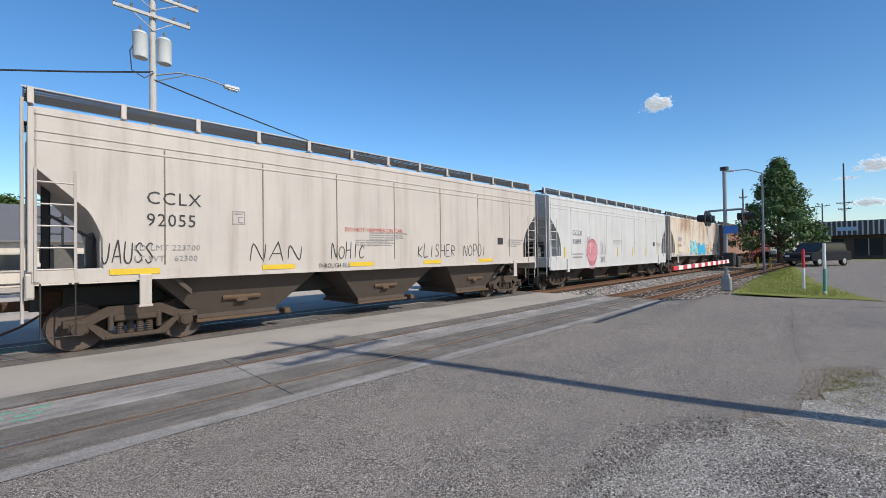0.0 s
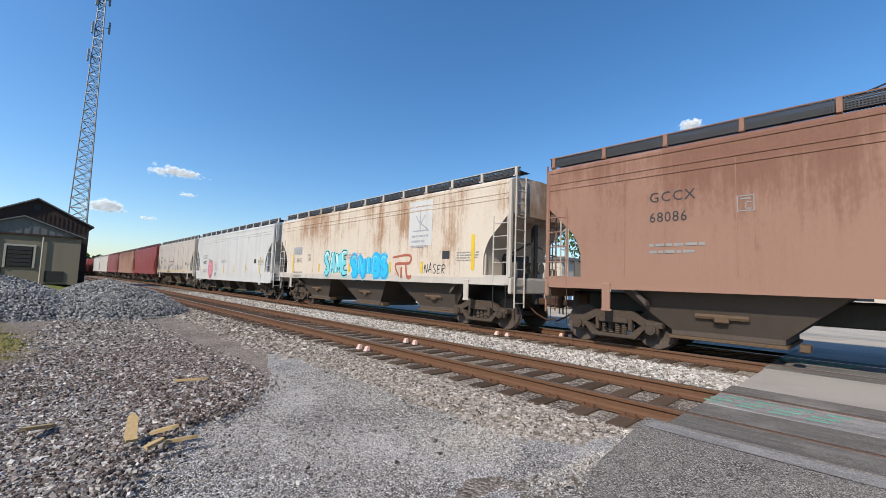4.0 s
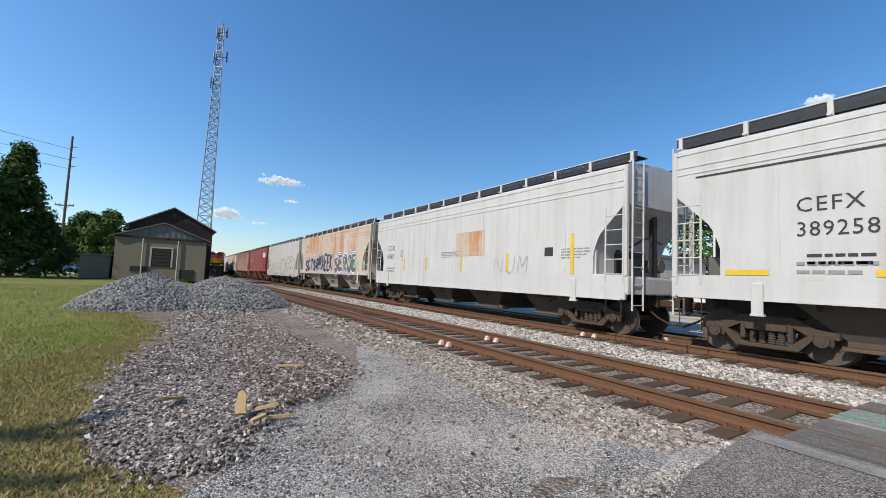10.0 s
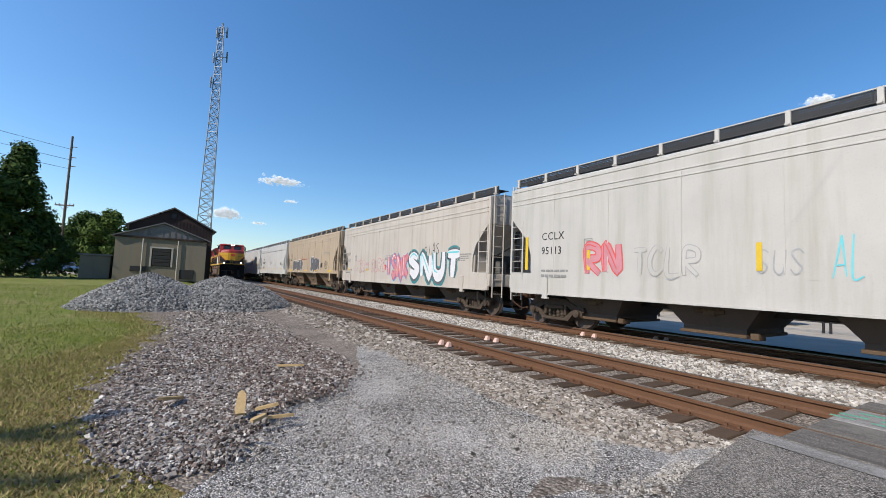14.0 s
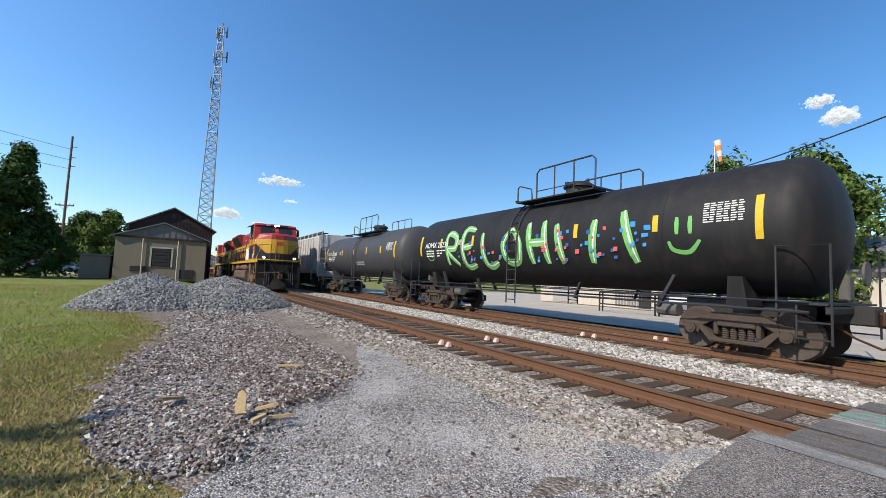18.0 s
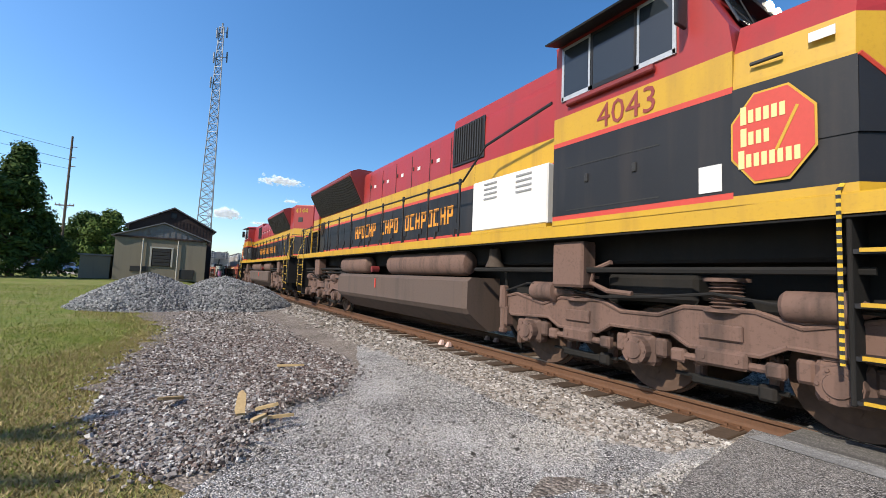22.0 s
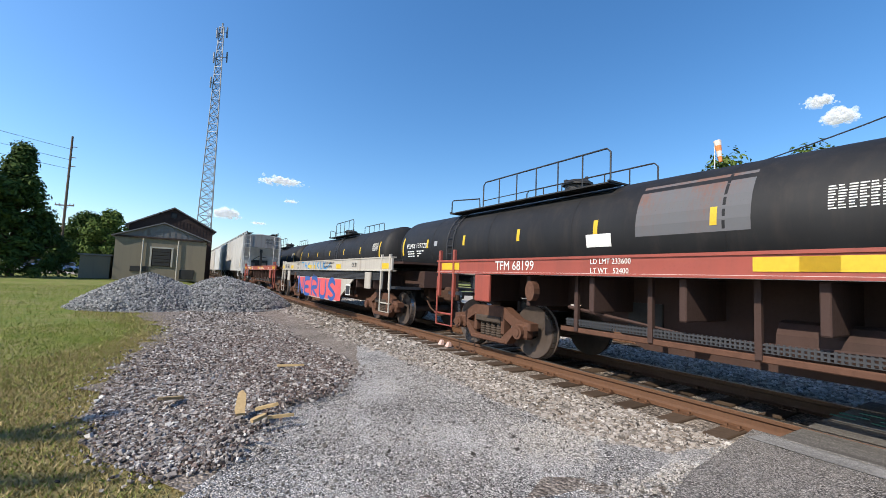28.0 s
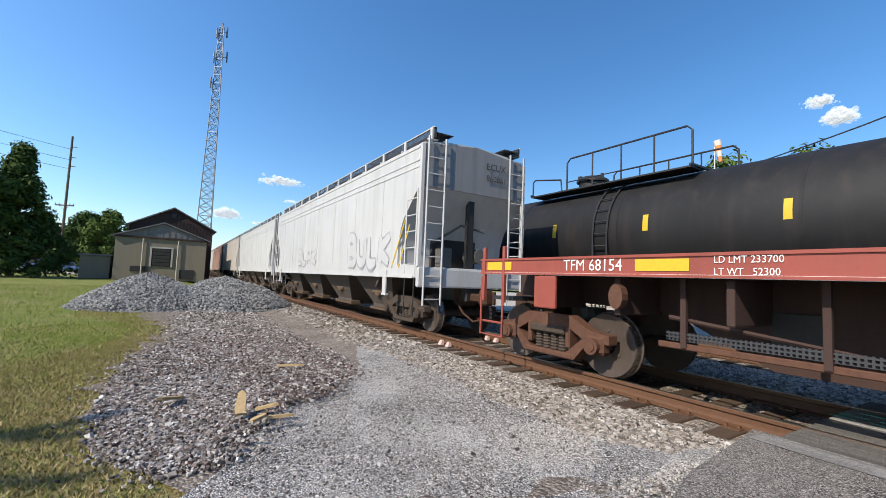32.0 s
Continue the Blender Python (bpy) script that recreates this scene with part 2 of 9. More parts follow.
def asphalt_material():
    n = Nodes("asphalt")
    p = n.position()
    c, dist = chips(n, p, 85, (0.028, 0.026, 0.025), (0.62, 0.565, 0.51), 0.2, 1.0)
    fine, _ = chips(n, p, 150, (0.035, 0.032, 0.030), (0.78, 0.71, 0.64), 0.3, 1.0)
    big = n.noise(0.35, 5, 0.6, p)
    mid = n.noise(2.2, 5, 0.65, p)
    c = n.mix(n.ramp(mid, (0.40, (0, 0, 0)), (0.62, (1, 1, 1))), c, fine)
    c = n.mix(n.math("MULTIPLY", n.ramp(big, (0.35, (0, 0, 0)), (0.7, (1, 1, 1))), 0.55), c, (0.265, 0.235, 0.20))
    worn = n.noise(0.8, 5, 0.7, n.scaled(p, (0.35, 1.2, 1)))
    c = n.mix(n.math("MULTIPLY", n.ramp(worn, (0.52, (0, 0, 0)), (0.70, (1, 1, 1))), 0.5), c, (0.13, 0.124, 0.118))
    n.bump(n.math("SUBTRACT", 1.0, dist), 0.8, 0.010)
    return n.done(c, 0.85)


def concrete_material(name, color, grain=30):
    n = Nodes(name)
    p = n.position()
    a, b = n.noise(grain, 5, 0.65, p), n.noise(0.7, 5, 0.6, p)
    c = n.mix(a, tuple(x * 0.72 for x in color), tuple(min(1, x * 1.15) for x in color))
    c = n.mix(n.math("MULTIPLY", n.ramp(b, (0.45, (0, 0, 0)), (0.7, (1, 1, 1))), 0.5), c, tuple(x * 0.6 for x in color))
    n.bump(a, 0.3, 0.006)
    return n.done(c, 0.85)


def panel_material(name, dark, light):
    """Rubbed crossing surface: chips under long streaks left by wheels."""
    n = Nodes(name)
    p = n.position()
    c, dist = chips(n, p, 90, dark, light, 0.2, 0.95)
    st = n.noise(1.6, 5, 0.65, n.scaled(p, (0.5, 5.0, 1)))
    patch = n.noise(1.1, 5, 0.65, p)
    mean = tuple((x + y) * 0.42 for x, y in zip(dark, light))
    c = n.mix(0.45, c, mean)
    c = n.mix(n.math("MULTIPLY", n.ramp(st, (0.45, (0, 0, 0)), (0.68, (1, 1, 1))), 0.6), c, tuple(x * 0.6 for x in dark))
    c = n.mix(n.math("MULTIPLY", n.ramp(patch, (0.5, (0, 0, 0)), (0.7, (1, 1, 1))), 0.5), c, light)
    n.bump(dist, 0.4, 0.006)
    return n.done(c, 0.85)


GRASS = ground_material()
ASPHALT = asphalt_material()
GRAVEL = gravel_material("yard gravel", (0.84, 0.79, 0.73), (0.035, 0.031, 0.028), 62)
BALLAST = gravel_material("ballast bed", (0.46, 0.39, 0.325), (0.06, 0.047, 0.037), 24)
CONCRETE = concrete_material("pale concrete", (0.47, 0.42, 0.355))
PANEL = panel_material("crossing panel", (0.18, 0.172, 0.163), (0.46, 0.44, 0.415))
PANEL_DARK = panel_material("crossing rubber", (0.10, 0.092, 0.083), (0.30, 0.277, 0.25))
RUSTED = plain("rail rust", (0.125, 0.058, 0.027), 0.75, 0.1, 25, 0.4, 0.2)
SHINE = plain("worn rail head", (0.30, 0.26, 0.23), 0.35, 0.9, 20, 0.2, 0.05)
STEEL_DARK = plain("dark steel", (0.03, 0.028, 0.026), 0.6, 0.2, 20, 0.4, 0.1)
TIMBER = plain("weathered tie", (0.105, 0.072, 0.05), 0.9, 0, 18, 0.5, 0.6, random_tint=0.7)


def rough_edge(points, amount, step, seed, rnd=random.Random(4)):
    """A closed outline with its straight sides broken up unevenly."""
    out = []
    for (x0, y0), (x1, y1) in zip(points, points[1:] + points[:1]):
        n = max(1, int(math.hypot(x1 - x0, y1 - y0) / step))
        for i in range(n):
            k = i / n
            out.append((x0 + (x1 - x0) * k + rnd.uniform(-amount, amount), y0 + (y1 - y0) * k + rnd.uniform(-amount, amount)))
    return out


def east_rise(x, y):
    """The car park climbs gently beyond the crossing."""
    return (0.38 * smooth_step(9, 19, x) + 0.30 * smooth_step(19, 60, x)) * (1 - smooth_step(2.0, 3.2, y))


def smooth_step(a, b, v):
    k = min(1.0, max(0.0, (v - a) / (b - a)))
    return k * k * (3 - 2 * k)


def ground_height(x, y):
    """Yard and lawn lie lower than the tracks; the road climbs to the rail heads."""
    z = -0.30 + 0.34 * smooth_step(-10, -46, x) * (1 - smooth_step(-1.0, 1.8, y))
    if y > 1.0:
        z += 0.06 * smooth_step(1.5, 3.6, y)
    on_road = smooth_step(-2.2, -0.9, x) * (1 - smooth_step(17.0, 19.0, x))
    z = z + (-0.10 + 0.06 * smooth_step(0.0, 4.0, y) - z) * on_road
    if x > 16:
        z = z + (-0.14 - z) * smooth_step(16, 18, x) * (1 - smooth_step(1.6, 2.4, y))
        z = min(z, -0.14) - 0.3 * smooth_step(2.0, 2.8, y) * (1 - smooth_step(12.0, 13.6, y))
    z += east_rise(x, y)
    if y > 12:
        z = z + (-0.16 - z) * smooth_step(12.0, 12.8, y)
    return z


def sheet(name, xs, ys, height, material, label):
    pts = [(x, y, height(x, y)) for y in ys for x in xs]
    n = len(xs)
    faces = [(j * n + i, j * n + i + 1, (j + 1) * n + i + 1, (j + 1) * n + i) for j in range(len(ys) - 1) for i in range(n - 1)]
    return tagged(part(name, Mesh().poly(pts, faces), material, smooth=40), label, "ground", kind="structure")


def steps(*spans):
    out = []
    for a, b, s in spans:
        out += [a + (b - a) * i / s for i in range(s)]
    return out + [spans[-1][1]]


sheet("ground", steps((-2500, -300, 6), (-300, -60, 12), (-60, -20, 20), (-20, 26, 92), (26, 80, 18), (80, 400, 8), (400, 2500, 5)),
      steps((-2500, -200, 6), (-200, -20, 10), (-20, -6, 14), (-6, 4, 40), (4, 16, 12), (16, 60, 10), (60, 300, 8), (300, 2500, 6)),
      lambda x, y: ground_height(x, y) - 0.02 - 0.12 * smooth_step(-2.4, -1.4, x) * smooth_step(-1.0, .5, y) * (1 - smooth_step(17, 18, x)) - 0.12 * smooth_step(9, 16, x) - 0.0004 * max(0, math.hypot(x, y) - 200), GRASS, "mown green lawn with dry worn turf").name = "ground"


def flat_patch(name, outline, lift, material, label, height=ground_height, kind="structure"):
    """A patch that follows the ground, cut to an uneven outline."""
    bm = bmesh.new()
    vs = [bm.verts.new((x, y, 0)) for x, y in outline]
    f = bm.faces.new(vs)
    bmesh.ops.triangulate(bm, faces=[f])
    for _ in range(4):
        long = [e for e in bm.edges if e.calc_length() > 1.2 and e.verts[0].co.length < 60]
        if not long:
            break
        bmesh.ops.subdivide_edges(bm, edges=long, cuts=1)
        bmesh.ops.triangulate(bm, faces=bm.faces[:])
    for v in bm.verts:
        v.co.z = height(v.co.x, v.co.y) + lift
    bmesh.ops.recalc_face_normals(bm, faces=bm.faces)
    me = bpy.data.meshes.new(name)
    bm.to_mesh(me)
    bm.free()
    me.materials.append(material)
    for p in me.polygons:
        if p.normal.z < 0:
            p.flip()
    return tagged(new(name, me), label, "ground", kind=kind)


def road_height(x, y):
    return -0.10 + 0.085 * smooth_step(0.0, 3.9, y) + east_rise(x, y)


flat_patch("road", rough_edge([(-1.61, 3.98), (-1.42, 2.48), (-1.11, 0.91), (-0.9, -14), (60, -14), (60, 2.3), (38.92, 1.94), (29.95, 0.86), (23.37, -0.09), (18.60, -1.19), (17.52, -1.72), (16.86, 0.26), (16.26, 3.98)], 0.03, 0.6, 1), 0.0, ASPHALT,
           "grey chip-sealed asphalt road at the level crossing", road_height)
flat_patch("yard", rough_edge([(-1.26, 3.60), (-1.22, 0.68), (-3.12, -0.54), (-3.76, -0.91), (-4.77, -1.38), (-6.75, -1.62), (-9.14, -1.40), (-13.2, -1.0), (-21.70, -3.19), (-24.84, 1.40), (-60, 2.6), (-60, 3.6)], .26, .45, 7), .004, gravel_material("yard rubble bed", (0.40, 0.34, 0.285), (0.12, 0.096, 0.078), 30),
           "grey-brown gravel along the tracks")
flat_patch("yard", rough_edge([(-1.38, 3.90), (-2.39, 3.02), (-3.07, 2.75), (-4.45, 2.82), (-6.51, 3.18), (-9.99, 3.02), (-9.83, 3.0), (-6.95, 2.05), (-5.27, 0.92), (-4.96, 0.33), (-4.43, 0.0), (-3.89, -0.34), (-3.10, -0.80), (-2.23, -1.64), (-0.83, -2.07), (-0.93, 3.90)], 0.10, 0.35, 2), 0.012, GRAVEL,
           "pale compacted gravel yard beside the tracks")
flat_patch("yard", rough_edge([(5.33, -0.57), (4.01, -0.06), (2.87, 0.22), (1.51, 0.27), (0.55, -0.36), (0.2, -3.0), (8, -3.0), (10.39, -2.07)], 0.12, 0.3, 3), 0.006, gravel_material("verge gravel", (0.70, 0.66, 0.60), (0.03, 0.027, 0.024), 60),
           "loose gravel verge beside the road", road_height)
flat_patch("pavement", [(-42, 12.9), (-1.5, 12.9), (-1.5, 14.2), (80, 14.2), (80, 46), (-42, 46)], 0.03, CONCRETE, "pale concrete lot behind the tracks")


def bed_height(x, y):
    """Ballast bed in cross-section, over both tracks."""
    if y < 3.5:
        return -0.34 + 0.14 * smooth_step(2.0, 3.6, y)
    if y > 11.6:
        return -0.34 + 0.14 * (1 - smooth_step(11.6, 13.4, y))
    return -0.20


def bed(name, x0, x1, step):
    ys = [2.0, 2.4, 2.8, 3.2, 3.6, 4.2, 6.4, 7.5, 8.8, 11.0, 11.6, 12.2, 12.8, 13.4]
    xs = [x0 + (x1 - x0) * i / step for i in range(step + 1)]
    return sheet(name, xs, ys, lambda x, y: bed_height(x, y) + 0.0, BALLAST, "crushed grey ballast bed under the tracks")


bed("ballast_bed", -420, -1.15, 140)
bed("ballast_bed", 16.4, 520, 120)


# rails and ties
def rail_profile():
    half = [(0.075, -0.18), (0.075, -0.168), (0.018, -0.15), (0.009, -0.12), (0.009, -0.06), (0.036, -0.04), (0.037, -0.008), (0.028, 0.0)]
    return half + [(-y, z) for y, z in reversed(half)]


def rail(x0, x1, y):
    base = Mesh().loft([[(x, y + p[0], p[1] - 0.004) for p in rail_profile()] for x in (x0, x1)])
    ob = tagged(part("rail", base, RUSTED), "rusty brown steel running rail on spiked ties", "rail", "rails", kind="structure")
    part("rail_head", Mesh().box((x0 + x1) / 2, y, -0.002, x1 - x0, 0.055, 0.006), SHINE, ob)
    return ob


for yc in (YA, YC):
    for s in (-1, 1):
        rail(-420, 520, yc + s * 0.754)

tie_mesh = Mesh().box(0, 0, 0, 0.225, 2.6, 0.18, 0.012).data("tie", TIMBER)
plate_mesh = Mesh()
for s in (-1, 1):
    plate_mesh.box(0, s * 0.754, 0.1, 0.19, 0.36, 0.018)
    for dx, dy in ((-.06, -.12), (.06, -.1), (-.05, .11), (.06, .13)):
        plate_mesh.box(dx, s * 0.754 + dy, 0.118, 0.03, 0.035, 0.03)
plate_mesh = plate_mesh.data("tie_plate", RUSTED)
rt = random.Random(8)
for label, yc in (("near", YA), ("far", YC)):
    track = thing("track", "dark weathered timber ties under the rails", "railway track", "tracks", kind="structure")
    rest = Mesh()
    for i in range(760):
        x = -1.45 - 0.53 * i if i < 420 else 16.6 + 0.53 * (i - 420)
        w, sh = rt.uniform(-2, 2), rt.uniform(-0.07, 0.07)
        if i < 130 or 420 <= i < 450:
            o = part("tie", tie_mesh, None, track)
            o.matrix_basis = pose(x, yc + sh, -0.265 + rt.uniform(-.006, .006), 0, 0, w)
            if i < 60:
                part("tie_plate", plate_mesh, None, track).matrix_basis = pose(x, yc, -0.275)
        else:
            rest.box(x, yc + sh, -0.265, 0.225, 2.6, 0.18)
    tagged(part("distant_tie", rest, TIMBER, track), kind="stuff")

# ---- level crossing between and beside the rails ----
def strip(name, x0, x1, y0, y1, z, mat, label, parent=None):
    return part(name, Mesh().box((x0 + x1) / 2, (y0 + y1) / 2, z - .06, x1 - x0, y1 - y0, .12, .008), mat, parent)


GREEN_PAINT = plain("worn green survey paint", (0.14, 0.34, 0.25), .8, 0, 9, .5, .1)
crossing = thing("level_crossing", "dark rubber and concrete crossing panels between the rails", "level crossing", kind="structure")
rx = random.Random(2)
for yc in (YA, YC):
    for y0, y1, mat, n in ((yc - 1.36, yc - .80, PANEL_DARK, 5), (yc - .70, yc - .10, PANEL_DARK, 5), (yc - .09, yc + .70, PANEL, 5), (yc + .80, yc + 1.36, PANEL_DARK, 5)):
        w = (16.25 + 1.40) / n
        for i in range(n):
            o = strip("panel", -1.40 + i * w + .006, -1.40 + (i + 1) * w - .006, y0, y1, -.006 + rx.uniform(-.003, .003), mat, "", crossing)
for yc in (YA, YC):
    for i in range(4):
        x = -1.28 + i * .33
        part("paint_mark", Mesh().box(x, yc + .28, -.001, .24, .05, .006).box(x + .1, yc + .50, -.001, .2, .05, .006).box(x - .05, yc + .10, -.001, .2, .04, .006), GREEN_PAINT, crossing)
ROAD_TOP = concrete_material("worn asphalt apron", (0.37, 0.34, 0.30), 60)
flat_patch("apron", [(-1.35, YA + 1.37), (16.2, YA + 1.37), (16.2, YC - 1.37), (-1.35, YC - 1.37)], 0.0, ROAD_TOP, "worn asphalt between the two tracks", lambda x, y: -.012)
flat_patch("apron", [(-1.35, YC + 1.37), (16.2, YC + 1.37), (16.2, 14.6), (-1.35, 14.6)], 0.0, ROAD_TOP, "worn asphalt beyond the far track", lambda x, y: -.012 - .06 * smooth_step(12, 14.5, y))
flat_patch("kerb_strip", rough_edge([(-1.55, 3.62), (16.2, 3.62), (16.2, YA - 1.37), (-1.50, YA - 1.37)], .02, .5, 5), 0.004, PANEL, "bluish worn asphalt strip beside the near track", lambda x, y: -.014)
# cracks in the car park and the road
CRACK = plain("crack", (0.03, 0.028, 0.025), .95, 0, 20, .3, .1)
for pts in ([(15.95, 0.03), (13.89, -0.18), (11.69, -0.33), (9.68, -0.56), (8.56, -0.72)], [(15.13, -0.09), (15.98, -1.99), (14.6, -4.0)], [(4.35, -0.98), (3.71, -0.87), (3.20, -0.77)]):
    line = []
    for (xa, ya), (xb, yb) in zip(pts[:-1], pts[1:]):
        for i in range(10):
            x, y = xa + (xb - xa) * i / 10, ya + (yb - ya) * i / 10
            line.append((x + rx.uniform(-.02, .02), y + rx.uniform(-.02, .02), road_height(x, y) - .004))
    m = Mesh().path(line, .007, 5)
    tagged(part("crack", m, CRACK), "dark crack across the asphalt", "crack", kind="structure")


# ---- loose stone, turf and rubble ----
def stone_shapes(seed, n=9):
    """Broken stones: blocks with shifted, cut-back corners."""
    r = np.random.RandomState(seed)
    base = np.array([(x, y, z) for z in (-1, 1) for y in (-1, 1) for x in (-1, 1)], float)
    faces = np.array([(0, 2, 3), (0, 3, 1), (4, 5, 7), (4, 7, 6), (0, 1, 5), (0, 5, 4), (2, 6, 7), (2, 7, 3), (0, 4, 6), (0, 6, 2), (1, 3, 7), (1, 7, 5)])
    return [base * r.uniform(.35, 1.05, base.shape) * np.array([1, r.uniform(.65, .95), r.uniform(.5, .85)]) for _ in range(n)], faces


def scatter(name, places, sizes, material, label, seed, category="gravel"):
    """Many stones as one object of stuff."""
    shapes, faces = stone_shapes(seed)
    r = np.random.RandomState(seed + 1)
    n = len(places)
    nv, nf = len(shapes[0]), len(faces)
    verts = np.empty((n, nv, 3))
    for i in range(n):
        a, b = r.uniform(0, 6.28, 2)
        ca, sa, cb, sb = math.cos(a), math.sin(a), math.cos(b), math.sin(b)
        rot = np.array([[ca, -sa, 0], [sa, ca, 0], [0, 0, 1]]) @ np.array([[1, 0, 0], [0, cb, -sb], [0, sb, cb]])
        verts[i] = shapes[r.randint(len(shapes))] @ rot.T * sizes[i] + places[i]
    allf = (faces[None] + (np.arange(n) * nv)[:, None, None]).reshape(-1, 3)
    me = bpy.data.meshes.new(name)
    me.vertices.add(n * nv)
    me.vertices.foreach_set("co", verts.ravel())
    me.loops.add(n * nf * 3)
    me.loops.foreach_set("vertex_index", allf.ravel().astype(np.int32))
    me.polygons.add(n * nf)
    me.polygons.foreach_set("loop_start", np.arange(0, n * nf * 3, 3, dtype=np.int32))
    me.update(calc_edges=True)
    me.validate()
    me.shade_flat()
    me.materials.append(material)
    return tagged(new(name, me), label, category, kind="stuff")


def stone_material(name, *tones):
    n = Nodes(name)
    isl = n.t.nodes.new("ShaderNodeNewGeometry").outputs["Random Per Island"]
    c = n.ramp(isl, *[(i / (len(tones) - 1), t) for i, t in enumerate(tones)])
    fine = n.noise(70, 4, .6, n.position())
    c = n.mix(n.math("MULTIPLY", fine, .45), c, tuple(x * .5 for x in tones[0]))
    n.bump(fine, .3, .004)
    return n.done(c, .9)


STONE_GREY = stone_material("grey ballast stone", (0.065, 0.056, 0.048), (0.25, 0.22, 0.19), (0.48, 0.43, 0.38), (0.22, 0.172, 0.132), (0.70, 0.65, 0.59))
STONE_PALE = stone_material("pale ballast stone", (0.17, 0.155, 0.138), (0.46, 0.425, 0.385), (0.72, 0.68, 0.63), (0.32, 0.272, 0.22))
STONE_BROWN = stone_material("brown rubble stone", (0.040, 0.027, 0.024), (0.16, 0.108, 0.092), (0.33, 0.255, 0.22), (0.075, 0.055, 0.050), (0.60, 0.53, 0.48))
STONE_MIX = stone_material("mixed rubble stone", (0.032, 0.027, 0.025), (0.22, 0.185, 0.165), (0.52, 0.475, 0.44), (0.085, 0.068, 0.06), (0.80, 0.76, 0.71))
STONE_PILE = stone_material("blue-grey crushed stone", (0.10, 0.10, 0.10), (0.30, 0.297, 0.29), (0.50, 0.49, 0.475), (0.20, 0.197, 0.192))
rs = np.random.RandomState(11)


def field(n, x0, x1, y0, y1, z, lo, hi, bias=1.0):
    k = rs.uniform(0, 1, n) ** bias
    x = x1 + (x0 - x1) * k
    y = rs.uniform(y0, y1, n)
    zz = np.array([z(a, b) for a, b in zip(x, y)])
    s = rs.uniform(lo, hi, n)
    return np.column_stack([x, y, zz + s * .15]), s


def put(name, fields, material, label, seed):
    scatter(name, np.vstack([f[0] for f in fields]), np.concatenate([f[1] for f in fields]), material, label, seed)


put("ballast", [field(15000, -10, -1.6, 2.75, 3.93, bed_height, .015, .032, 1.3), field(2600, -12, -1.5, 3.9, 4.5, lambda x, y: -.235, .015, .03, 1.2), field(5000, -30, -8, 1.9, 4.0, bed_height, .03, .055, 1.3),
                field(3200, -5.0, -1.25, 4.5, 6.6, lambda x, y: -.232, .018, .034), field(5200, -24, -3, 4.5, 6.6, lambda x, y: -.232, .02, .034, 1.5),
                field(4500, 16.4, 45, 1.9, 4.2, bed_height, .03, .06, .6), field(1200, 16.4, 40, 4.2, 6.5, bed_height, .03, .05, .6)], STONE_GREY, "grey crushed stone ballast along the near track", 21)
put("ballast", [field(7500, -18, -1.4, 6.55, 8.65, lambda x, y: -.195, .02, .044, 1.4), field(3000, -40, -14, 6.5, 8.7, lambda x, y: -.19, .035, .06, 1.3), field(3600, -16, -1.6, 8.6, 11.3, lambda x, y: -.232, .02, .040),
                field(1800, 16.4, 45, 6.5, 8.7, lambda x, y: -.19, .03, .06, .6)], STONE_PALE, "pale crushed stone ballast between the tracks", 22)


def in_poly(x, y, poly):
    c = False
    for (xa, ya), (xb, yb) in zip(poly, poly[1:] + poly[:1]):
        if (ya > y) != (yb > y) and x < (xb - xa) * (y - ya) / (yb - ya) + xa:
            c = not c
    return c


def in_field(n, poly, z, lo, hi):
    xs, ys = [p[0] for p in poly], [p[1] for p in poly]
    out = []
    while len(out) < n:
        x, y = rs.uniform(min(xs), max(xs)), rs.uniform(min(ys), max(ys))
        if in_poly(x + rs.normal(0, .12), y + rs.normal(0, .12), poly):
            out.append((x, y))
    s = rs.uniform(lo, hi, n)
    return np.array([(x, y, z(x, y) + .3 * k) for (x, y), k in zip(out, s)]), s


HEAP = [(-11.95, -0.59), (-9.84, -1.22), (-7.64, -1.58), (-6.46, -1.58), (-4.83, -1.34), (-4.24, -1.08), (-3.76, -0.90), (-3.57, -0.52), (-3.87, -0.37), (-4.35, -0.05), (-4.93, 0.28), (-5.14, 0.81), (-6.31, 1.65), (-7.79, 2.02), (-11.43, 1.57)]


def heap_z(x, y):
    return ground_height(x, y) + .10 * math.exp(-((x + 5.0) ** 2 / 5 + (y - .5) ** 2 / 1.2))


EDGE = [(-13.5, -1.2), (-8.83, -1.85), (-6.58, -1.90), (-4.8, -1.65), (-3.60, -1.14), (-3.30, -0.55), (-3.9, -0.1), (-4.7, 0.65), (-5.8, 1.63), (-7.6, 2.25), (-12.5, 1.93)]
put("rubble", [in_field(1600, HEAP, heap_z, .016, .030), in_field(14000, HEAP, heap_z, .008, .018), in_field(9000, [(-11.9, 0.3), (-7.02, -0.10), (-4.9, -0.05), (-4.93, 0.35), (-5.14, 0.81), (-6.31, 1.65), (-11.8, 1.8)], heap_z, .008, .020)], STONE_BROWN, "brown and grey stone rubble spread over the yard", 23)
put("rubble", [in_field(3200, HEAP, heap_z, .018, .034), in_field(11000, HEAP, heap_z, .008, .018), in_field(9000, [(-6.43, -1.55), (-4.74, -1.33), (-3.78, -0.90), (-3.60, -0.52), (-3.94, -0.36), (-5.36, 0.17), (-7.43, -0.60)], heap_z, .008, .020), in_field(2400, EDGE, heap_z, .007, .018),
               in_field(2500, [(-18.47, -0.48), (-11.76, -1.15), (-10.49, 1.88), (-18.83, 1.74)], ground_height, .018, .036)], STONE_MIX, "mixed stone rubble spread over the yard", 24)
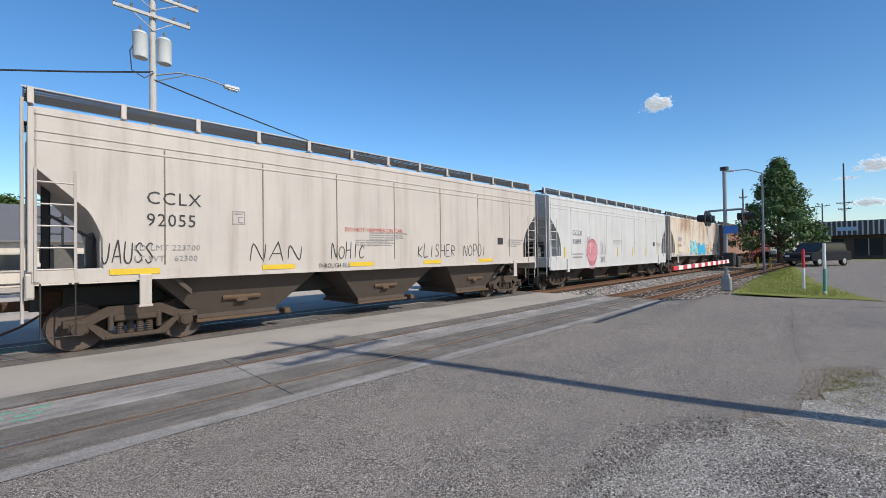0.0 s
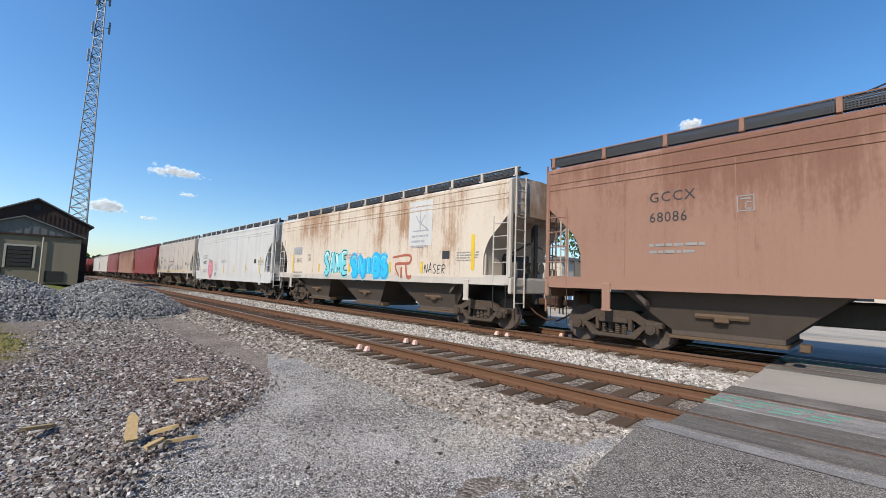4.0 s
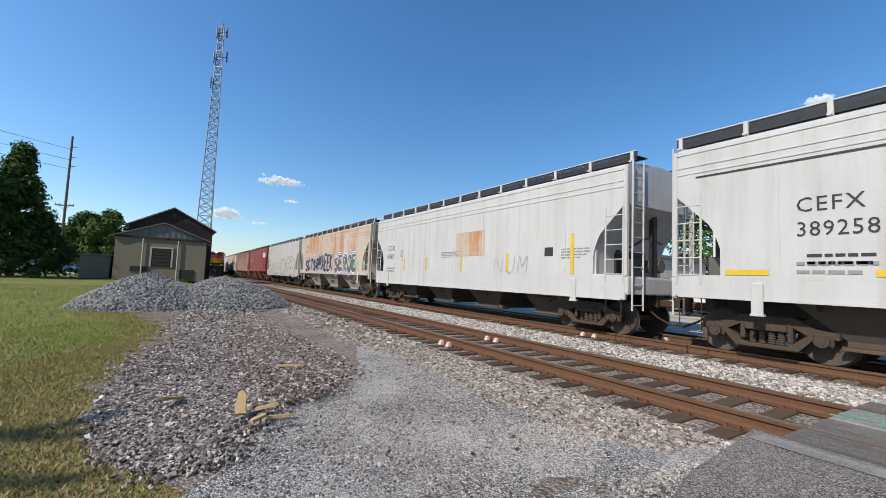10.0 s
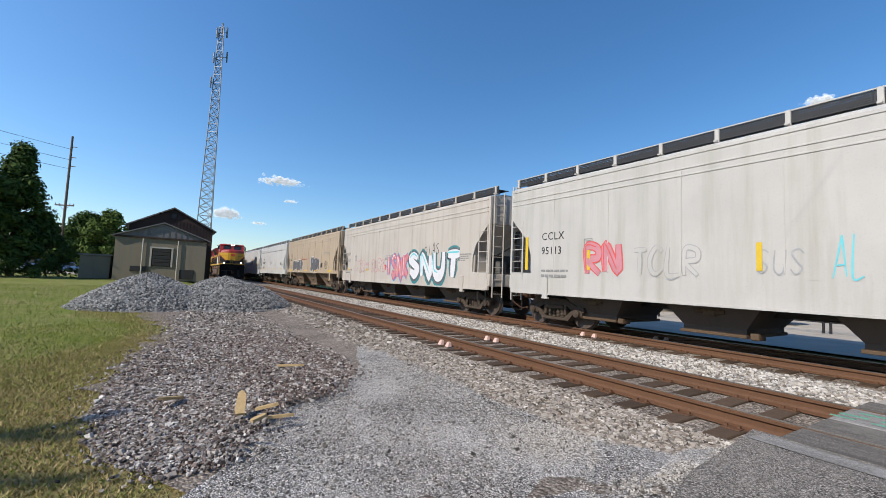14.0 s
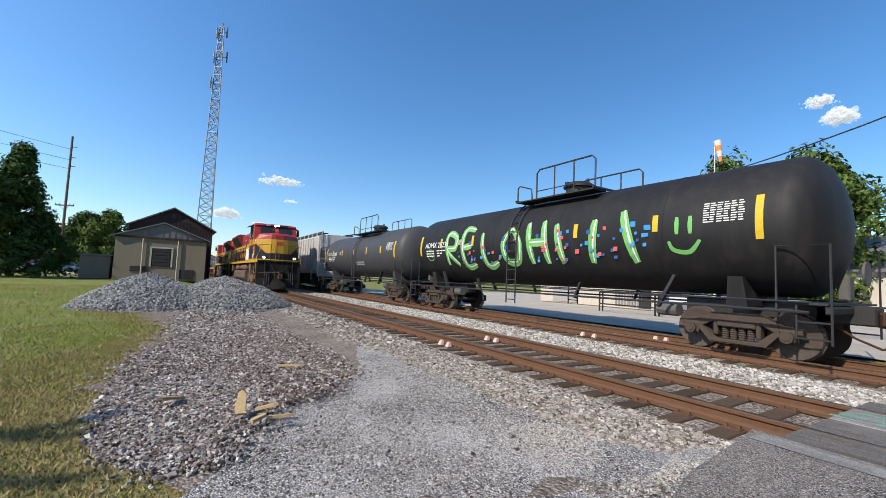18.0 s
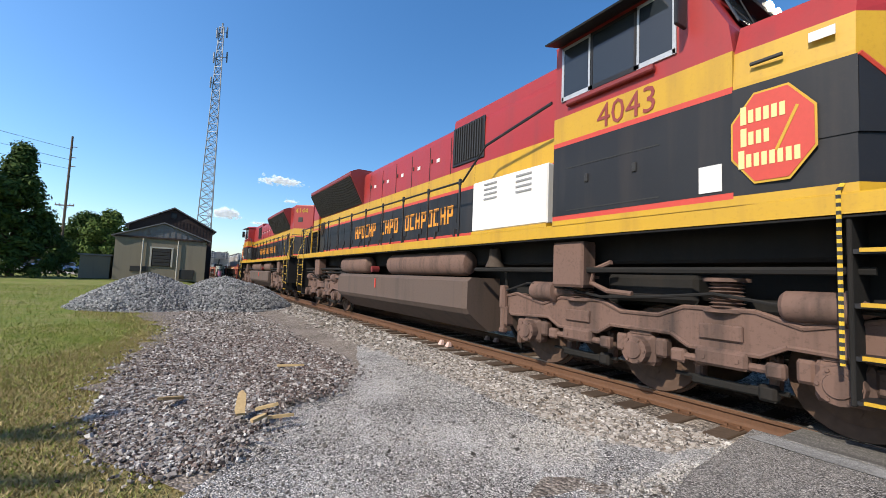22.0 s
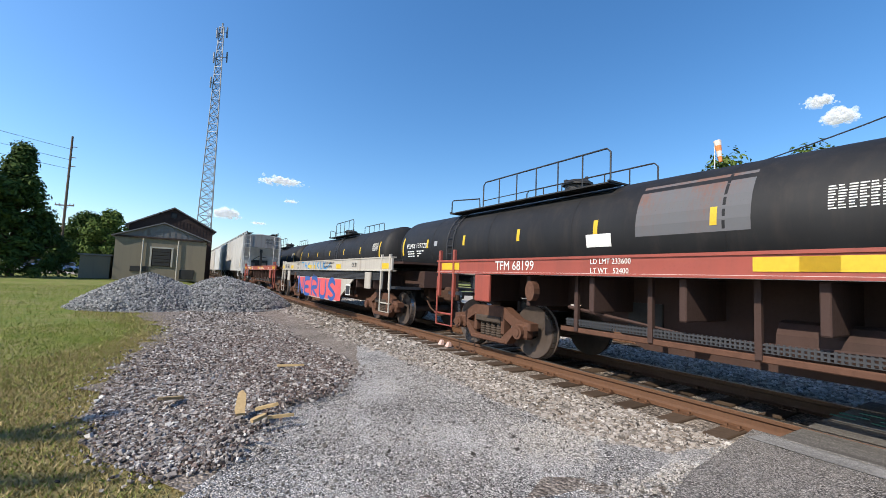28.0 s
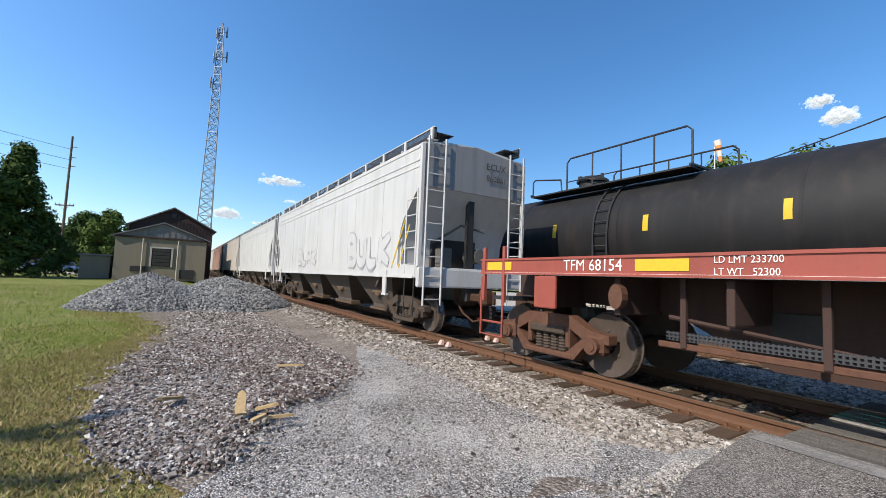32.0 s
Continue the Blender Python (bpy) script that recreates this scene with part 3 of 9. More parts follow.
YARD = [(-1.49, 3.80), (-3.07, 2.79), (-4.45, 2.82), (-6.97, 3.06), (-6.99, 2.16), (-5.61, 0.94), (-3.87, -0.17), (-3.17, -0.62), (-1.42, -1.85), (-0.97, -0.46)]
put("loose_gravel", [in_field(9000, YARD, lambda x, y: ground_height(x, y) + .012, .004, .012), in_field(150, YARD, lambda x, y: ground_height(x, y) + .012, .012, .026)], stone_material("dark chippings", (0.05, 0.045, 0.04), (0.15, 0.135, 0.12), (0.27, 0.245, 0.22)), "dark chippings in the compacted yard", 26)
put("loose_gravel", [in_field(9000, YARD, lambda x, y: ground_height(x, y) + .012, .004, .012), in_field(6000, [(-1.60, 3.90), (-3.19, 3.01), (-3.30, 2.22), (-2.09, 1.79), (-1.48, 2.70)], lambda x, y: ground_height(x, y) + .012, .004, .011), in_field(60, YARD, lambda x, y: ground_height(x, y) + .012, .012, .03),
                     in_field(5000, [(11.81, 1.84), (6.14, 1.03), (3.49, 0.22), (1.50, 0.39), (0.72, 1.30), (2.80, 2.52), (10.80, 2.83)], lambda x, y: road_height(x, y) + .001, .0025, .007)], STONE_PALE, "small loose pale stones on the yard and road", 25)

VERGE = [(2.58, 0.25), (3.32, 0.32), (4.04, 0.23), (4.69, -0.12), (4.96, -0.57), (4.97, -1.05), (5.05, -1.53), (4.6, -2.4), (2.0, -2.4), (1.2, -0.4), (1.6, 0.2)]
VERGE_EDGE = [(2.69, 0.26), (3.48, 0.42), (4.21, 0.26), (4.94, -0.08), (5.28, -0.37), (4.57, -0.25), (3.85, 0.12), (2.97, 0.17)]
put("loose_gravel", [in_field(22000, VERGE, lambda x, y: road_height(x, y) + .006, .003, .009), in_field(420, VERGE_EDGE, lambda x, y: road_height(x, y) + .004, .005, .013), in_field(1400, VERGE_EDGE, lambda x, y: road_height(x, y) + .004, .004, .010),
                     in_field(130, [(2.2, 2.4), (8.5, 1.6), (9.0, -0.4), (4.0, 0.4), (2.2, 0.6)], lambda x, y: road_height(x, y) + .003, .006, .014)],
    stone_material("verge stone", (0.05, 0.045, 0.040), (0.30, 0.27, 0.235), (0.58, 0.535, 0.48), (0.16, 0.14, 0.12), (0.78, 0.74, 0.69)), "loose pale and dark gravel on the road verge", 27)


def stone_pile(cx, cy, rx_, ry, h, seed, label):
    """A heap of crushed stone: a rough cone with stones over it."""
    r = random.Random(seed)
    top = lambda x, y: h * max(0, 1 - math.hypot((x - cx) / rx_, (y - cy) / ry)) ** .72 * (1 + .08 * math.sin(3 * x + seed) * math.cos(2.3 * y))
    rings = []
    for k in range(8):
        f = 1 - k / 7.5
        rings.append([(cx + rx_ * f * math.cos(a / 20 * math.pi), cy + ry * f * math.sin(a / 20 * math.pi), -.28 + top(cx + rx_ * f * math.cos(a / 20 * math.pi), cy + ry * f * math.sin(a / 20 * math.pi)) * .97) for a in range(40)])
    core = tagged(part("mound", Mesh().loft(rings), gravel_material("pile core %d" % seed, (0.30, 0.30, 0.305), (0.10, 0.10, 0.11), 16), smooth=50), label, "stone pile", "piles of crushed stone")
    pts, s = [], []
    for _ in range(5200):
        a, d = r.uniform(-math.pi * .55, math.pi * .55), math.sqrt(r.random()) * 1.04
        x, y = cx + rx_ * d * math.cos(a), cy + ry * d * math.sin(a)
        pts.append((x, y, -.26 + top(x, y) + r.uniform(-.01, .025)))
        s.append(r.uniform(.025, .055))
    st = scatter("crushed_stone", np.array(pts), np.array(s), STONE_PILE, "", seed, "")
    st.parent = core
    return core


stone_pile(-20.5, -1.80, 2.9, 2.50, 1.36, 5, "blue-grey pile of crushed stone on the lawn edge")
stone_pile(-20.4, 1.02, 2.8, 2.65, 1.36, 6, "second blue-grey pile of crushed stone beside the tracks")

# splintered timber on the rubble
WOOD = plain("splintered timber", (0.46, 0.33, 0.17), .85, 0, 30, .4, .4)
for x, y, L, w, a, t in ((-4.66, -0.20, .33, .10, 172, 50), (-5.52, -0.83, .38, .08, -40, 20), (-4.30, 0.14, .26, .028, 80, 4), (-4.53, 0.05, .24, .06, 60, 25), (-6.9, 0.80, .42, .04, 70, 2), (-4.27, -0.07, .16, .06, 110, 20)):
    outline = [(-L / 2, -w / 2), (L * .3, -w / 2), (L / 2, -w * .1), (L * .38, w * .3), (-L * .3, w / 2), (-L / 2, w * .3)]
    ob = part("timber_scrap", Mesh().loft([[(p[0], p[1], 0) for p in outline], [(p[0], p[1], .03) for p in outline]]), WOOD)
    tagged(ob, "splintered pale timber scrap lying on the rubble", "timber", "timber scraps")
    ob.matrix_basis = pose(x, y, heap_z(x, y) + .04 + .0022 * t, 0, t * -.6, a)

# rail shoes: small pink-white markers against the rails
PINKISH = plain("pink-white marker", (0.62, 0.42, 0.36), .6, 0, 20, .2, .05)
for x, y in ((-7.85, YA - .96), (-7.55, YA - .96), (-8.1, YA + .55), (-7.75, YA + .55), (-8.0, YC - .98), (-7.6, YC - .98), (-6.7, YC + .55), (-6.4, YC + .55)):
    ob = part("rail_marker", Mesh().loft([[(-.06, -.05, 0), (.06, -.05, 0), (.06, .05, 0), (-.06, .05, 0)], [(-.04, .0, .10), (.04, .0, .10), (.04, .05, .10), (-.04, .05, .10)]]), PINKISH)
    tagged(ob, "small pink-white marker on a tie beside the rail", "rail marker", "rail markers").matrix_basis = pose(x, y, -.17)


# grass blades
def turf(name, n, poly, lo, hi, mats, label, seed):
    r = np.random.RandomState(seed)
    xs, ys = [p[0] for p in poly], [p[1] for p in poly]
    v, f = [], []
    while len(v) < 3 * n:
        x, y = r.uniform(min(xs), max(xs)), r.uniform(min(ys), max(ys))
        if not in_poly(x + r.normal(0, .2), y + r.normal(0, .2), poly):
            continue
        z = ground_height(x, y) - .02 if x < 0 else max(ground_height(x, y), road_height(x, y)) - .002
        a, h, w = r.uniform(0, 6.28), r.uniform(lo, hi), r.uniform(.004, .009)
        dx, dy = math.cos(a), math.sin(a)
        k = r.uniform(.3, 1.3) * h
        b = r.uniform(0, 6.28)
        v += [(x - dx * w, y - dy * w, z), (x + dx * w, y + dy * w, z), (x + k * math.cos(b), y + k * math.sin(b), z + h)]
        f.append((len(v) - 3, len(v) - 2, len(v) - 1))
    me = bpy.data.meshes.new(name)
    me.from_pydata(v, [], f)
    me.materials.append(mats)
    return tagged(new(name, me), label, "grass", kind="stuff")


BLADE = stone_material("grass blade", (0.11, 0.155, 0.024), (0.24, 0.29, 0.06), (0.38, 0.37, 0.12), (0.15, 0.205, 0.036))
DRY = stone_material("dry grass blade", (0.27, 0.205, 0.085), (0.52, 0.42, 0.22), (0.17, 0.15, 0.045), (0.38, 0.29, 0.13))
STRAW = stone_material("brown withered grass", (0.24, 0.165, 0.075), (0.52, 0.41, 0.23), (0.14, 0.10, 0.05), (0.40, 0.30, 0.15))
LAWN = [(-15.23, -1.81), (-11.19, -1.55), (-5.86, -1.72), (-3.75, -1.09), (-2.94, -0.67), (-2.11, -1.87), (-1.2, -3.0), (-13, -6)]
turf("turf", 30000, LAWN, .02, .05, BLADE, "short green lawn grass", 31)
turf("turf", 22000, [(-34.97, -1.43), (-15.22, -1.57), (-12.5, -6), (-34, -16)], .05, .10, BLADE, "lawn grass farther off", 37)
turf("turf", 9000, [(-23.68, -3.21), (-17.66, -1.85), (-14.06, -0.85), (-10.58, -0.89), (-10.01, -1.82), (-14.11, -1.90), (-17.54, -3.61), (-21, -3.4)], .03, .07, DRY, "dry grass round the stone mounds", 38)
turf("turf", 38000, [(-12.35, -1.28), (-9.39, -0.86), (-5.86, -1.55), (-3.75, -0.92), (-2.71, -0.44), (-1.88, -1.75), (-1.63, -3.27), (-9, -3)], .015, .045, DRY, "dry yellow lawn grass", 32)
turf("turf", 9000, [(5.42, -0.40), (5.70, -0.83), (6.28, -1.58), (6.0, -2.3), (4.70, -1.60), (4.82, -1.22), (4.83, -0.90), (4.96, -0.57)], .004, .022, STRAW, "brown withered grass on the gravel verge", 39)
turf("turf", 6000, [(8.34, -0.88), (9.28, -1.68), (8.9, -2.2), (6.93, -1.70), (6.54, -1.18), (6.09, -0.74)], .004, .022, STRAW, "dry grass at the edge of the gravel verge", 33)
turf("turf", 1500, [(8.9, -1.46), (7.9, -1.0), (6.6, -1.2), (7.3, -1.75)], .006, .03, BLADE, "green grass at the edge of the gravel verge", 34)
turf("turf", 1200, [(-1.20, -0.69), (-2.24, -1.18), (-2.82, -0.38), (-2.13, -0.14)], .01, .035, DRY, "dry grass in the yard", 35)
flat_patch("lawn", rough_edge([(17.1, 1.68), (17.1, -1.95), (18.60, -1.45), (23.37, -0.35), (29.95, 0.60), (38.92, 1.65), (60, 2.0), (60, 3.0), (29.90, 2.46), (19.92, 1.85)], .10, .8, 6), .06, GRASS, "bright green lawn strip beside the car park", lambda x, y: road_height(x, y) - .045)
turf_l = [(17.52, 1.58), (17.61, -1.42), (18.60, -1.09), (23.37, 0.01), (29.94, 0.96), (38.92, 2.04), (38.89, 2.84), (29.90, 2.36), (19.92, 1.75)]
turf("turf", 15000, turf_l, .04, .10, BLADE, "bright green lawn grass beside the car park", 36)

# ---- rolling stock: shared pieces ----
TRUCK_STEEL = plain("truck grime", (0.080, 0.061, 0.048), 0.8, 0.1, 14, 0.45, 0.35)
TRUCK_RUST = plain("truck rust", (0.125, 0.064, 0.043), 0.8, 0.1, 14, 0.45, 0.35)
WHEEL = plain("wheel rust", (0.085, 0.062, 0.049), 0.75, 0.2, 10, 0.45, 0.2)
TREAD = plain("wheel tread", (0.34, 0.32, 0.30), 0.35, 0.9, 20, 0.2, 0.0)
COUPLER = plain("coupler rust", (0.075, 0.042, 0.028), 0.85, 0.1, 18, 0.5, 0.4)
GRATE = plain("walkway grating", (0.03, 0.032, 0.038), 0.7, 0.2, 60, 0.4, 0.3)


def open_grating():
    """Expanded-metal walkway: thin dark bars with daylight between them."""
    n = Nodes("open walkway grating")
    co = n.local()
    a = n.math("LESS_THAN", n.math("FRACT", n.math("MULTIPLY", n.axis(co, 0), 22.0)), 0.42)
    b = n.math("LESS_THAN", n.math("FRACT", n.math("MULTIPLY", n.axis(co, 2), 24.0)), 0.42)
    n.link(n.math("MAXIMUM", a, b), n.b.inputs["Alpha"])
    return n.done((0.035, 0.036, 0.04), .7)


GRATE_OPEN = open_grating()
YELLOW = plain("yellow reflector", (0.62, 0.42, 0.02), 0.5, 0, 20, 0.2, 0.05)
WHITE = plain("white lettering", (0.75, 0.74, 0.70), 0.6, 0, 20, 0.15, 0.0)
BLACK = plain("black lettering", (0.025, 0.025, 0.028), 0.6, 0, 20, 0.2, 0.0)
RED_INK = plain("red lettering", (0.45, 0.08, 0.05), 0.6, 0, 20, 0.2, 0.0)
GREY_INK = plain("grey lettering", (0.24, 0.235, 0.23), 0.6, 0, 20, 0.2, 0.0)


def side_frame_mesh(base):
    """One cast side frame of a two-axle freight truck, 1.78 m between axles."""
    m = Mesh()
    top = [(-1.12, .50), (-1.12, .62), (-.80, .66), (-.45, .84), (.45, .84), (.80, .66), (1.12, .62), (1.12, .50)]
    m.plate(top + [(.72, .50), (.42, .66), (-.42, .66), (-.72, .50)], -0.09, 0.09)
    m.plate([(-.80, .52), (-.66, .52), (-.34, .26), (-.42, .20), (-.52, .20)], -0.09, 0.09)
    m.plate([(.80, .52), (.66, .52), (.34, .26), (.42, .20), (.52, .20)], -0.09, 0.09)
    m.box(0, 0, 0.235, 1.0, 0.22, 0.09, 0.02)
    m.box(-.40, 0, .52, .09, .20, .34, 0.02)
    m.box(.40, 0, .52, .09, .20, .34, 0.02)
    for s in (-.89, .89):
        m.box(s, -0.02, .475, .30, .20, .26, 0.04)
        m.tube((s, -.19, .457), (s, -.08, .457), .115, 14)
        m.tube((s, -.205, .457), (s, -.18, .457), .075, 6)
    return m.data("side_frame", base, 0)


def spring_mesh():
    """A nest of coil springs under its cap."""
    m = Mesh()
    for s in (-.24, -.08, .08, .24):
        m.lathe([(.072 if j % 2 else .058, .28 + j * .0225) for j in range(12)], (s, 0, 0), "z", 10)
    m.box(0, 0, .60, .72, .26, .12, .02)
    return m.data("spring", MATS["truck grime"], 0)


def wheelset_mesh(r=0.457):
    m = Mesh()
    for s in (-1, 1):
        prof = [(0.10, s * .68), (0.12, s * .80), (r * .72, s * .785), (r * .78, s * .80), (r - .012, s * .81), (r, s * .79), (r + .004, s * .70), (r + .028, s * .685), (r + .024, s * .66), (r * .8, s * .668), (0.12, s * .69)]
        m.lathe(prof, (0, 0, 0), "y", 28)
        for k in range(3):
            a = k * 2.094 + .4
            m.box(r * .47 * math.cos(a), s * .80, r * .47 * math.sin(a), .05, .012, .05)
    m.tube((0, -1.0, 0), (0, 1.0, 0), .085, 12)
    return m.data("wheelset", WHEEL, 35)


def tread_mesh(r=0.457):
    m = Mesh()
    m.lathe([(r + .0015, -.78), (r + .006, -.705), (r - .01, -.70), (r - .01, -.775), (r + .0015, -.78)], (0, 0, 0), "y", 28)
    return m.data("tread", TREAD, 0)


FRAME_GREY, FRAME_RUST = side_frame_mesh(TRUCK_STEEL), side_frame_mesh(TRUCK_RUST)
SPRING, WHEELSET, TREAD_RING = spring_mesh(), wheelset_mesh(), tread_mesh()
BOLSTER = Mesh().box(0, 0, .60, .38, 2.0, .26, .03).tube((0, 0, .70), (0, 0, .92), .22, 12).box(.62, .0, .46, .1, 1.5, .12).box(-.62, 0, .46, .1, 1.5, .12).data("bolster", STEEL_DARK)
ROLLING = []        # wheelsets that roll: object, height, radius, which train


def truck(car, x, rust, train, rolls):
    t = part("truck", BOLSTER, None, car, at=(x, 0, 0))
    for s in (-1, 1):
        f = part("side_frame", FRAME_RUST if rust else FRAME_GREY, None, t, at=(0, s * 1.0, 0))
        g = part("spring", SPRING, None, t, at=(0, s * 1.0, 0))
        if s > 0:
            f.rotation_euler = g.rotation_euler = (0, 0, math.pi)
    for a in (-.89, .89):
        w = part("wheelset", WHEELSET, None, t, at=(a, 0, .457))
        part("tread", TREAD_RING, None, t, "bright worn wheel tread", at=(a, 0, .457))
        part("tread", TREAD_RING, None, t, "bright worn wheel tread", at=(a, 0, .457)).rotation_euler = (0, 0, math.pi)
        if rolls:
            ROLLING.append((w, (a, 0, .457), .457, train))
    return t


def coupler(car, x, d):
    m = Mesh().box(x - d * .55, 0, .88, .9, .16, .18, .03).box(x - d * .06, -.03, .88, .30, .26, .30, .05).box(x + d * .06, .09, .88, .14, .09, .26, .02)
    m.box(x - d * .95, 0, .88, .30, .50, .42, .03)
    m.path([(x - d * .9, -.30, .80), (x - d * .5, -.34, .52), (x - d * .15, -.30, .36), (x + d * .05, -.2, .42)], .025, 6)
    part("coupler", m, COUPLER, car)


def ladder(name, car, mat, x, y, z0, z1, w, n, along="x"):
    """A ladder flat against a side (along x) or an end (along y)."""
    m = Mesh()
    for s in (-w / 2, w / 2):
        a = (x + s, y, z0) if along == "x" else (x, y + s, z0)
        m.tube(a, (a[0], a[1], z1), .025, 6)
    for i in range(n):
        z = z0 + (z1 - z0) * (i + .4) / n
        d = (w / 2, 0) if along == "x" else (0, w / 2)
        m.tube((x - d[0], y - d[1], z), (x + d[0], y + d[1], z), .014, 5)
    return part(name, m, mat, car)


def bars(car, x, z, rows, mat, y=-1.612, rnd=None):
    """Small unreadable stencilling as plain bars."""
    rnd = rnd or random.Random(int(abs(x * 100)))
    m = Mesh()
    for i, (w, h) in enumerate(rows):
        xx = x
        while xx < x + w:
            k = rnd.uniform(.08, .22)
            m.box(xx + k / 2, y, z - i * h * 1.5, k, .004, h * .6)
            xx += k + .035
    return tagged(part("stencil_bar", m, mat, car), kind="stuff")


def ribbon(m, pts, width, surf, lift):
    """A flat painted band along smoothed points in x and z; it rises a hair as it goes, so that crossings stay apart."""
    fine = []
    for i in range(len(pts) - 1):
        p0, p1, p2, p3 = pts[max(i - 1, 0)], pts[i], pts[i + 1], pts[min(i + 2, len(pts) - 1)]
        for k in range(5):
            t = k / 5
            fine.append(tuple(.5 * (2 * p1[j] + (p2[j] - p0[j]) * t + (2 * p0[j] - 5 * p1[j] + 4 * p2[j] - p3[j]) * t * t + (3 * p1[j] - p0[j] - 3 * p2[j] + p3[j]) * t ** 3) for j in (0, 1)))
    fine.append(pts[-1])
    a, b = [], []
    n = len(fine)
    for i, (x, z) in enumerate(fine):
        xa, za = fine[max(i - 1, 0)]
        xb, zb = fine[min(i + 1, n - 1)]
        L = math.hypot(xb - xa, zb - za) or .01
        nx, nz = -(zb - za) / L, (xb - xa) / L
        w = width / 2 * (.55 + .45 * min(1, 3.0 * min(i, n - 1 - i) / n + .25))
        d = lift + .002 * i / n
        a.append((x + nx * w, surf(z + nz * w) - d, z + nz * w))
        b.append((x - nx * w, surf(z - nz * w) - d, z - nz * w))
    o = len(m.v)
    m.v += a + b
    m.f += [(o + i, o + i + 1, o + n + i + 1, o + n + i) for i in range(n - 1)]


# strokes of the sprayed letters (x and z within a unit square)
LETTERS = {"A": [[(.05, 0), (.45, 1), (.55, 1), (.95, 0)], [(.22, .36), (.78, .36)]], "B": [[(.1, 0), (.1, 1), (.7, .95), (.74, .6), (.15, .52), (.85, .4), (.8, .05), (.1, 0)]],
           "C": [[(.9, .82), (.5, 1), (.1, .6), (.15, .2), (.5, 0), (.92, .2)]], "E": [[(.9, .98), (.14, .95), (.1, .5), (.14, .04), (.92, .02)], [(.12, .5), (.75, .52)]],
           "H": [[(.1, 0), (.12, 1)], [(.88, 1), (.9, 0)], [(.12, .5), (.88, .5)]], "I": [[(.5, 0), (.5, .5), (.5, 1)]], "J": [[(.8, 1), (.75, .2), (.4, 0), (.1, .25)]],
           "K": [[(.12, 0), (.12, 1)], [(.9, 1), (.18, .48), (.92, 0)]], "L": [[(.15, 1), (.14, .05), (.9, .03)]], "M": [[(.05, 0), (.15, 1), (.5, .35), (.85, 1), (.95, 0)]],
           "N": [[(.1, 0), (.12, 1), (.86, .03), (.9, 1)]], "O": [[(.5, 1), (.12, .75), (.1, .3), (.5, 0), (.9, .3), (.88, .75), (.5, 1)]], "P": [[(.12, 0), (.12, 1), (.8, .95), (.84, .6), (.15, .45)]],
           "R": [[(.12, 0), (.12, 1), (.8, .95), (.82, .6), (.18, .5), (.9, 0)]], "S": [[(.88, .85), (.5, 1), (.12, .78), (.5, .52), (.88, .25), (.5, 0), (.1, .15)]],
           "T": [[(.05, .97), (.95, .97)], [(.5, .97), (.5, 0)]], "U": [[(.1, 1), (.14, .2), (.5, 0), (.86, .2), (.9, 1)]], "X": [[(.1, 0), (.9, 1)], [(.1, 1), (.9, 0)]]}


def spray(car, x0, x1, z0, z1, fill, line, word, seed, y=-1.606, shine=None, halo=None, fat=.30):
    """Sprayed bubble letters: each a fat bent band over a wider outline."""
    r = random.Random(seed)
    w, h = (x1 - x0) / len(word), z1 - z0
    surf = lambda z: y
    for i, letter in enumerate(word):
        f = min(w, h) * fat * r.uniform(.95, 1.08)
        dz, tall, lean = r.uniform(-.04, .04) * h, r.uniform(.94, 1.06), r.uniform(-.08, .08) * w
        paths = [[(x0 + w * i + f * .3 + (w * 1.06 - f * .6) * p[0] + lean * p[1], z0 + dz + f * .5 + (h * tall - f) * p[1]) for p in stroke_] for stroke_ in LETTERS[letter]]
        back, front, outer, light = Mesh(), Mesh(), Mesh(), Mesh()
        base = .0006 * (i % 3)
        for pts in paths:
            ribbon(outer, pts, f * 1.85, surf, .0003 + base * .5)
            ribbon(back, pts, f * 1.42, surf, .0035 + base)
            ribbon(front, pts, f, surf, .0075 + base)
        ribbon(light, [(p[0] - f * .16, p[1] + f * .2) for p in paths[0][:3]], f * .2, surf, .0115 + base)
        if halo:
            part("sprayed_halo", outer, halo, car)
        part("sprayed_outline", back, line, car)
        part("sprayed_fill", front, fill, car)
        if shine:
            part("sprayed_highlight", light, shine, car)


def stroke(car, paths, width, mat, y, name="sprayed_stroke", surf=None):
    """Brush strokes along polylines given in x and z. surf gives y for a height z."""
    f = surf or (lambda z: y)
    for i, path in enumerate(paths):
        m = Mesh()
        ribbon(m, path, width, f, .0006 * (i % 4))
        part(name, m, mat, car)


def scrawl(car, x0, x1, z0, z1, mat, seed, width=.045, y=-1.608, word="NAN"):
    """A thin sprayed tag: slanted letters in single lines."""
    r = random.Random(seed)
    w, h = (x1 - x0) / len(word), z1 - z0
    paths = []
    for i, letter in enumerate(word):
        k = r.uniform(.8, 1.1)
        paths += [[(x0 + w * (i + .08 + .84 * p[0] + .14 * p[1]) + r.uniform(-.02, .02) * w, z0 + h * (p[1] * k + r.uniform(-.04, .04))) for p in path] for path in LETTERS[letter]]
    return stroke(car, paths, width, mat, y)


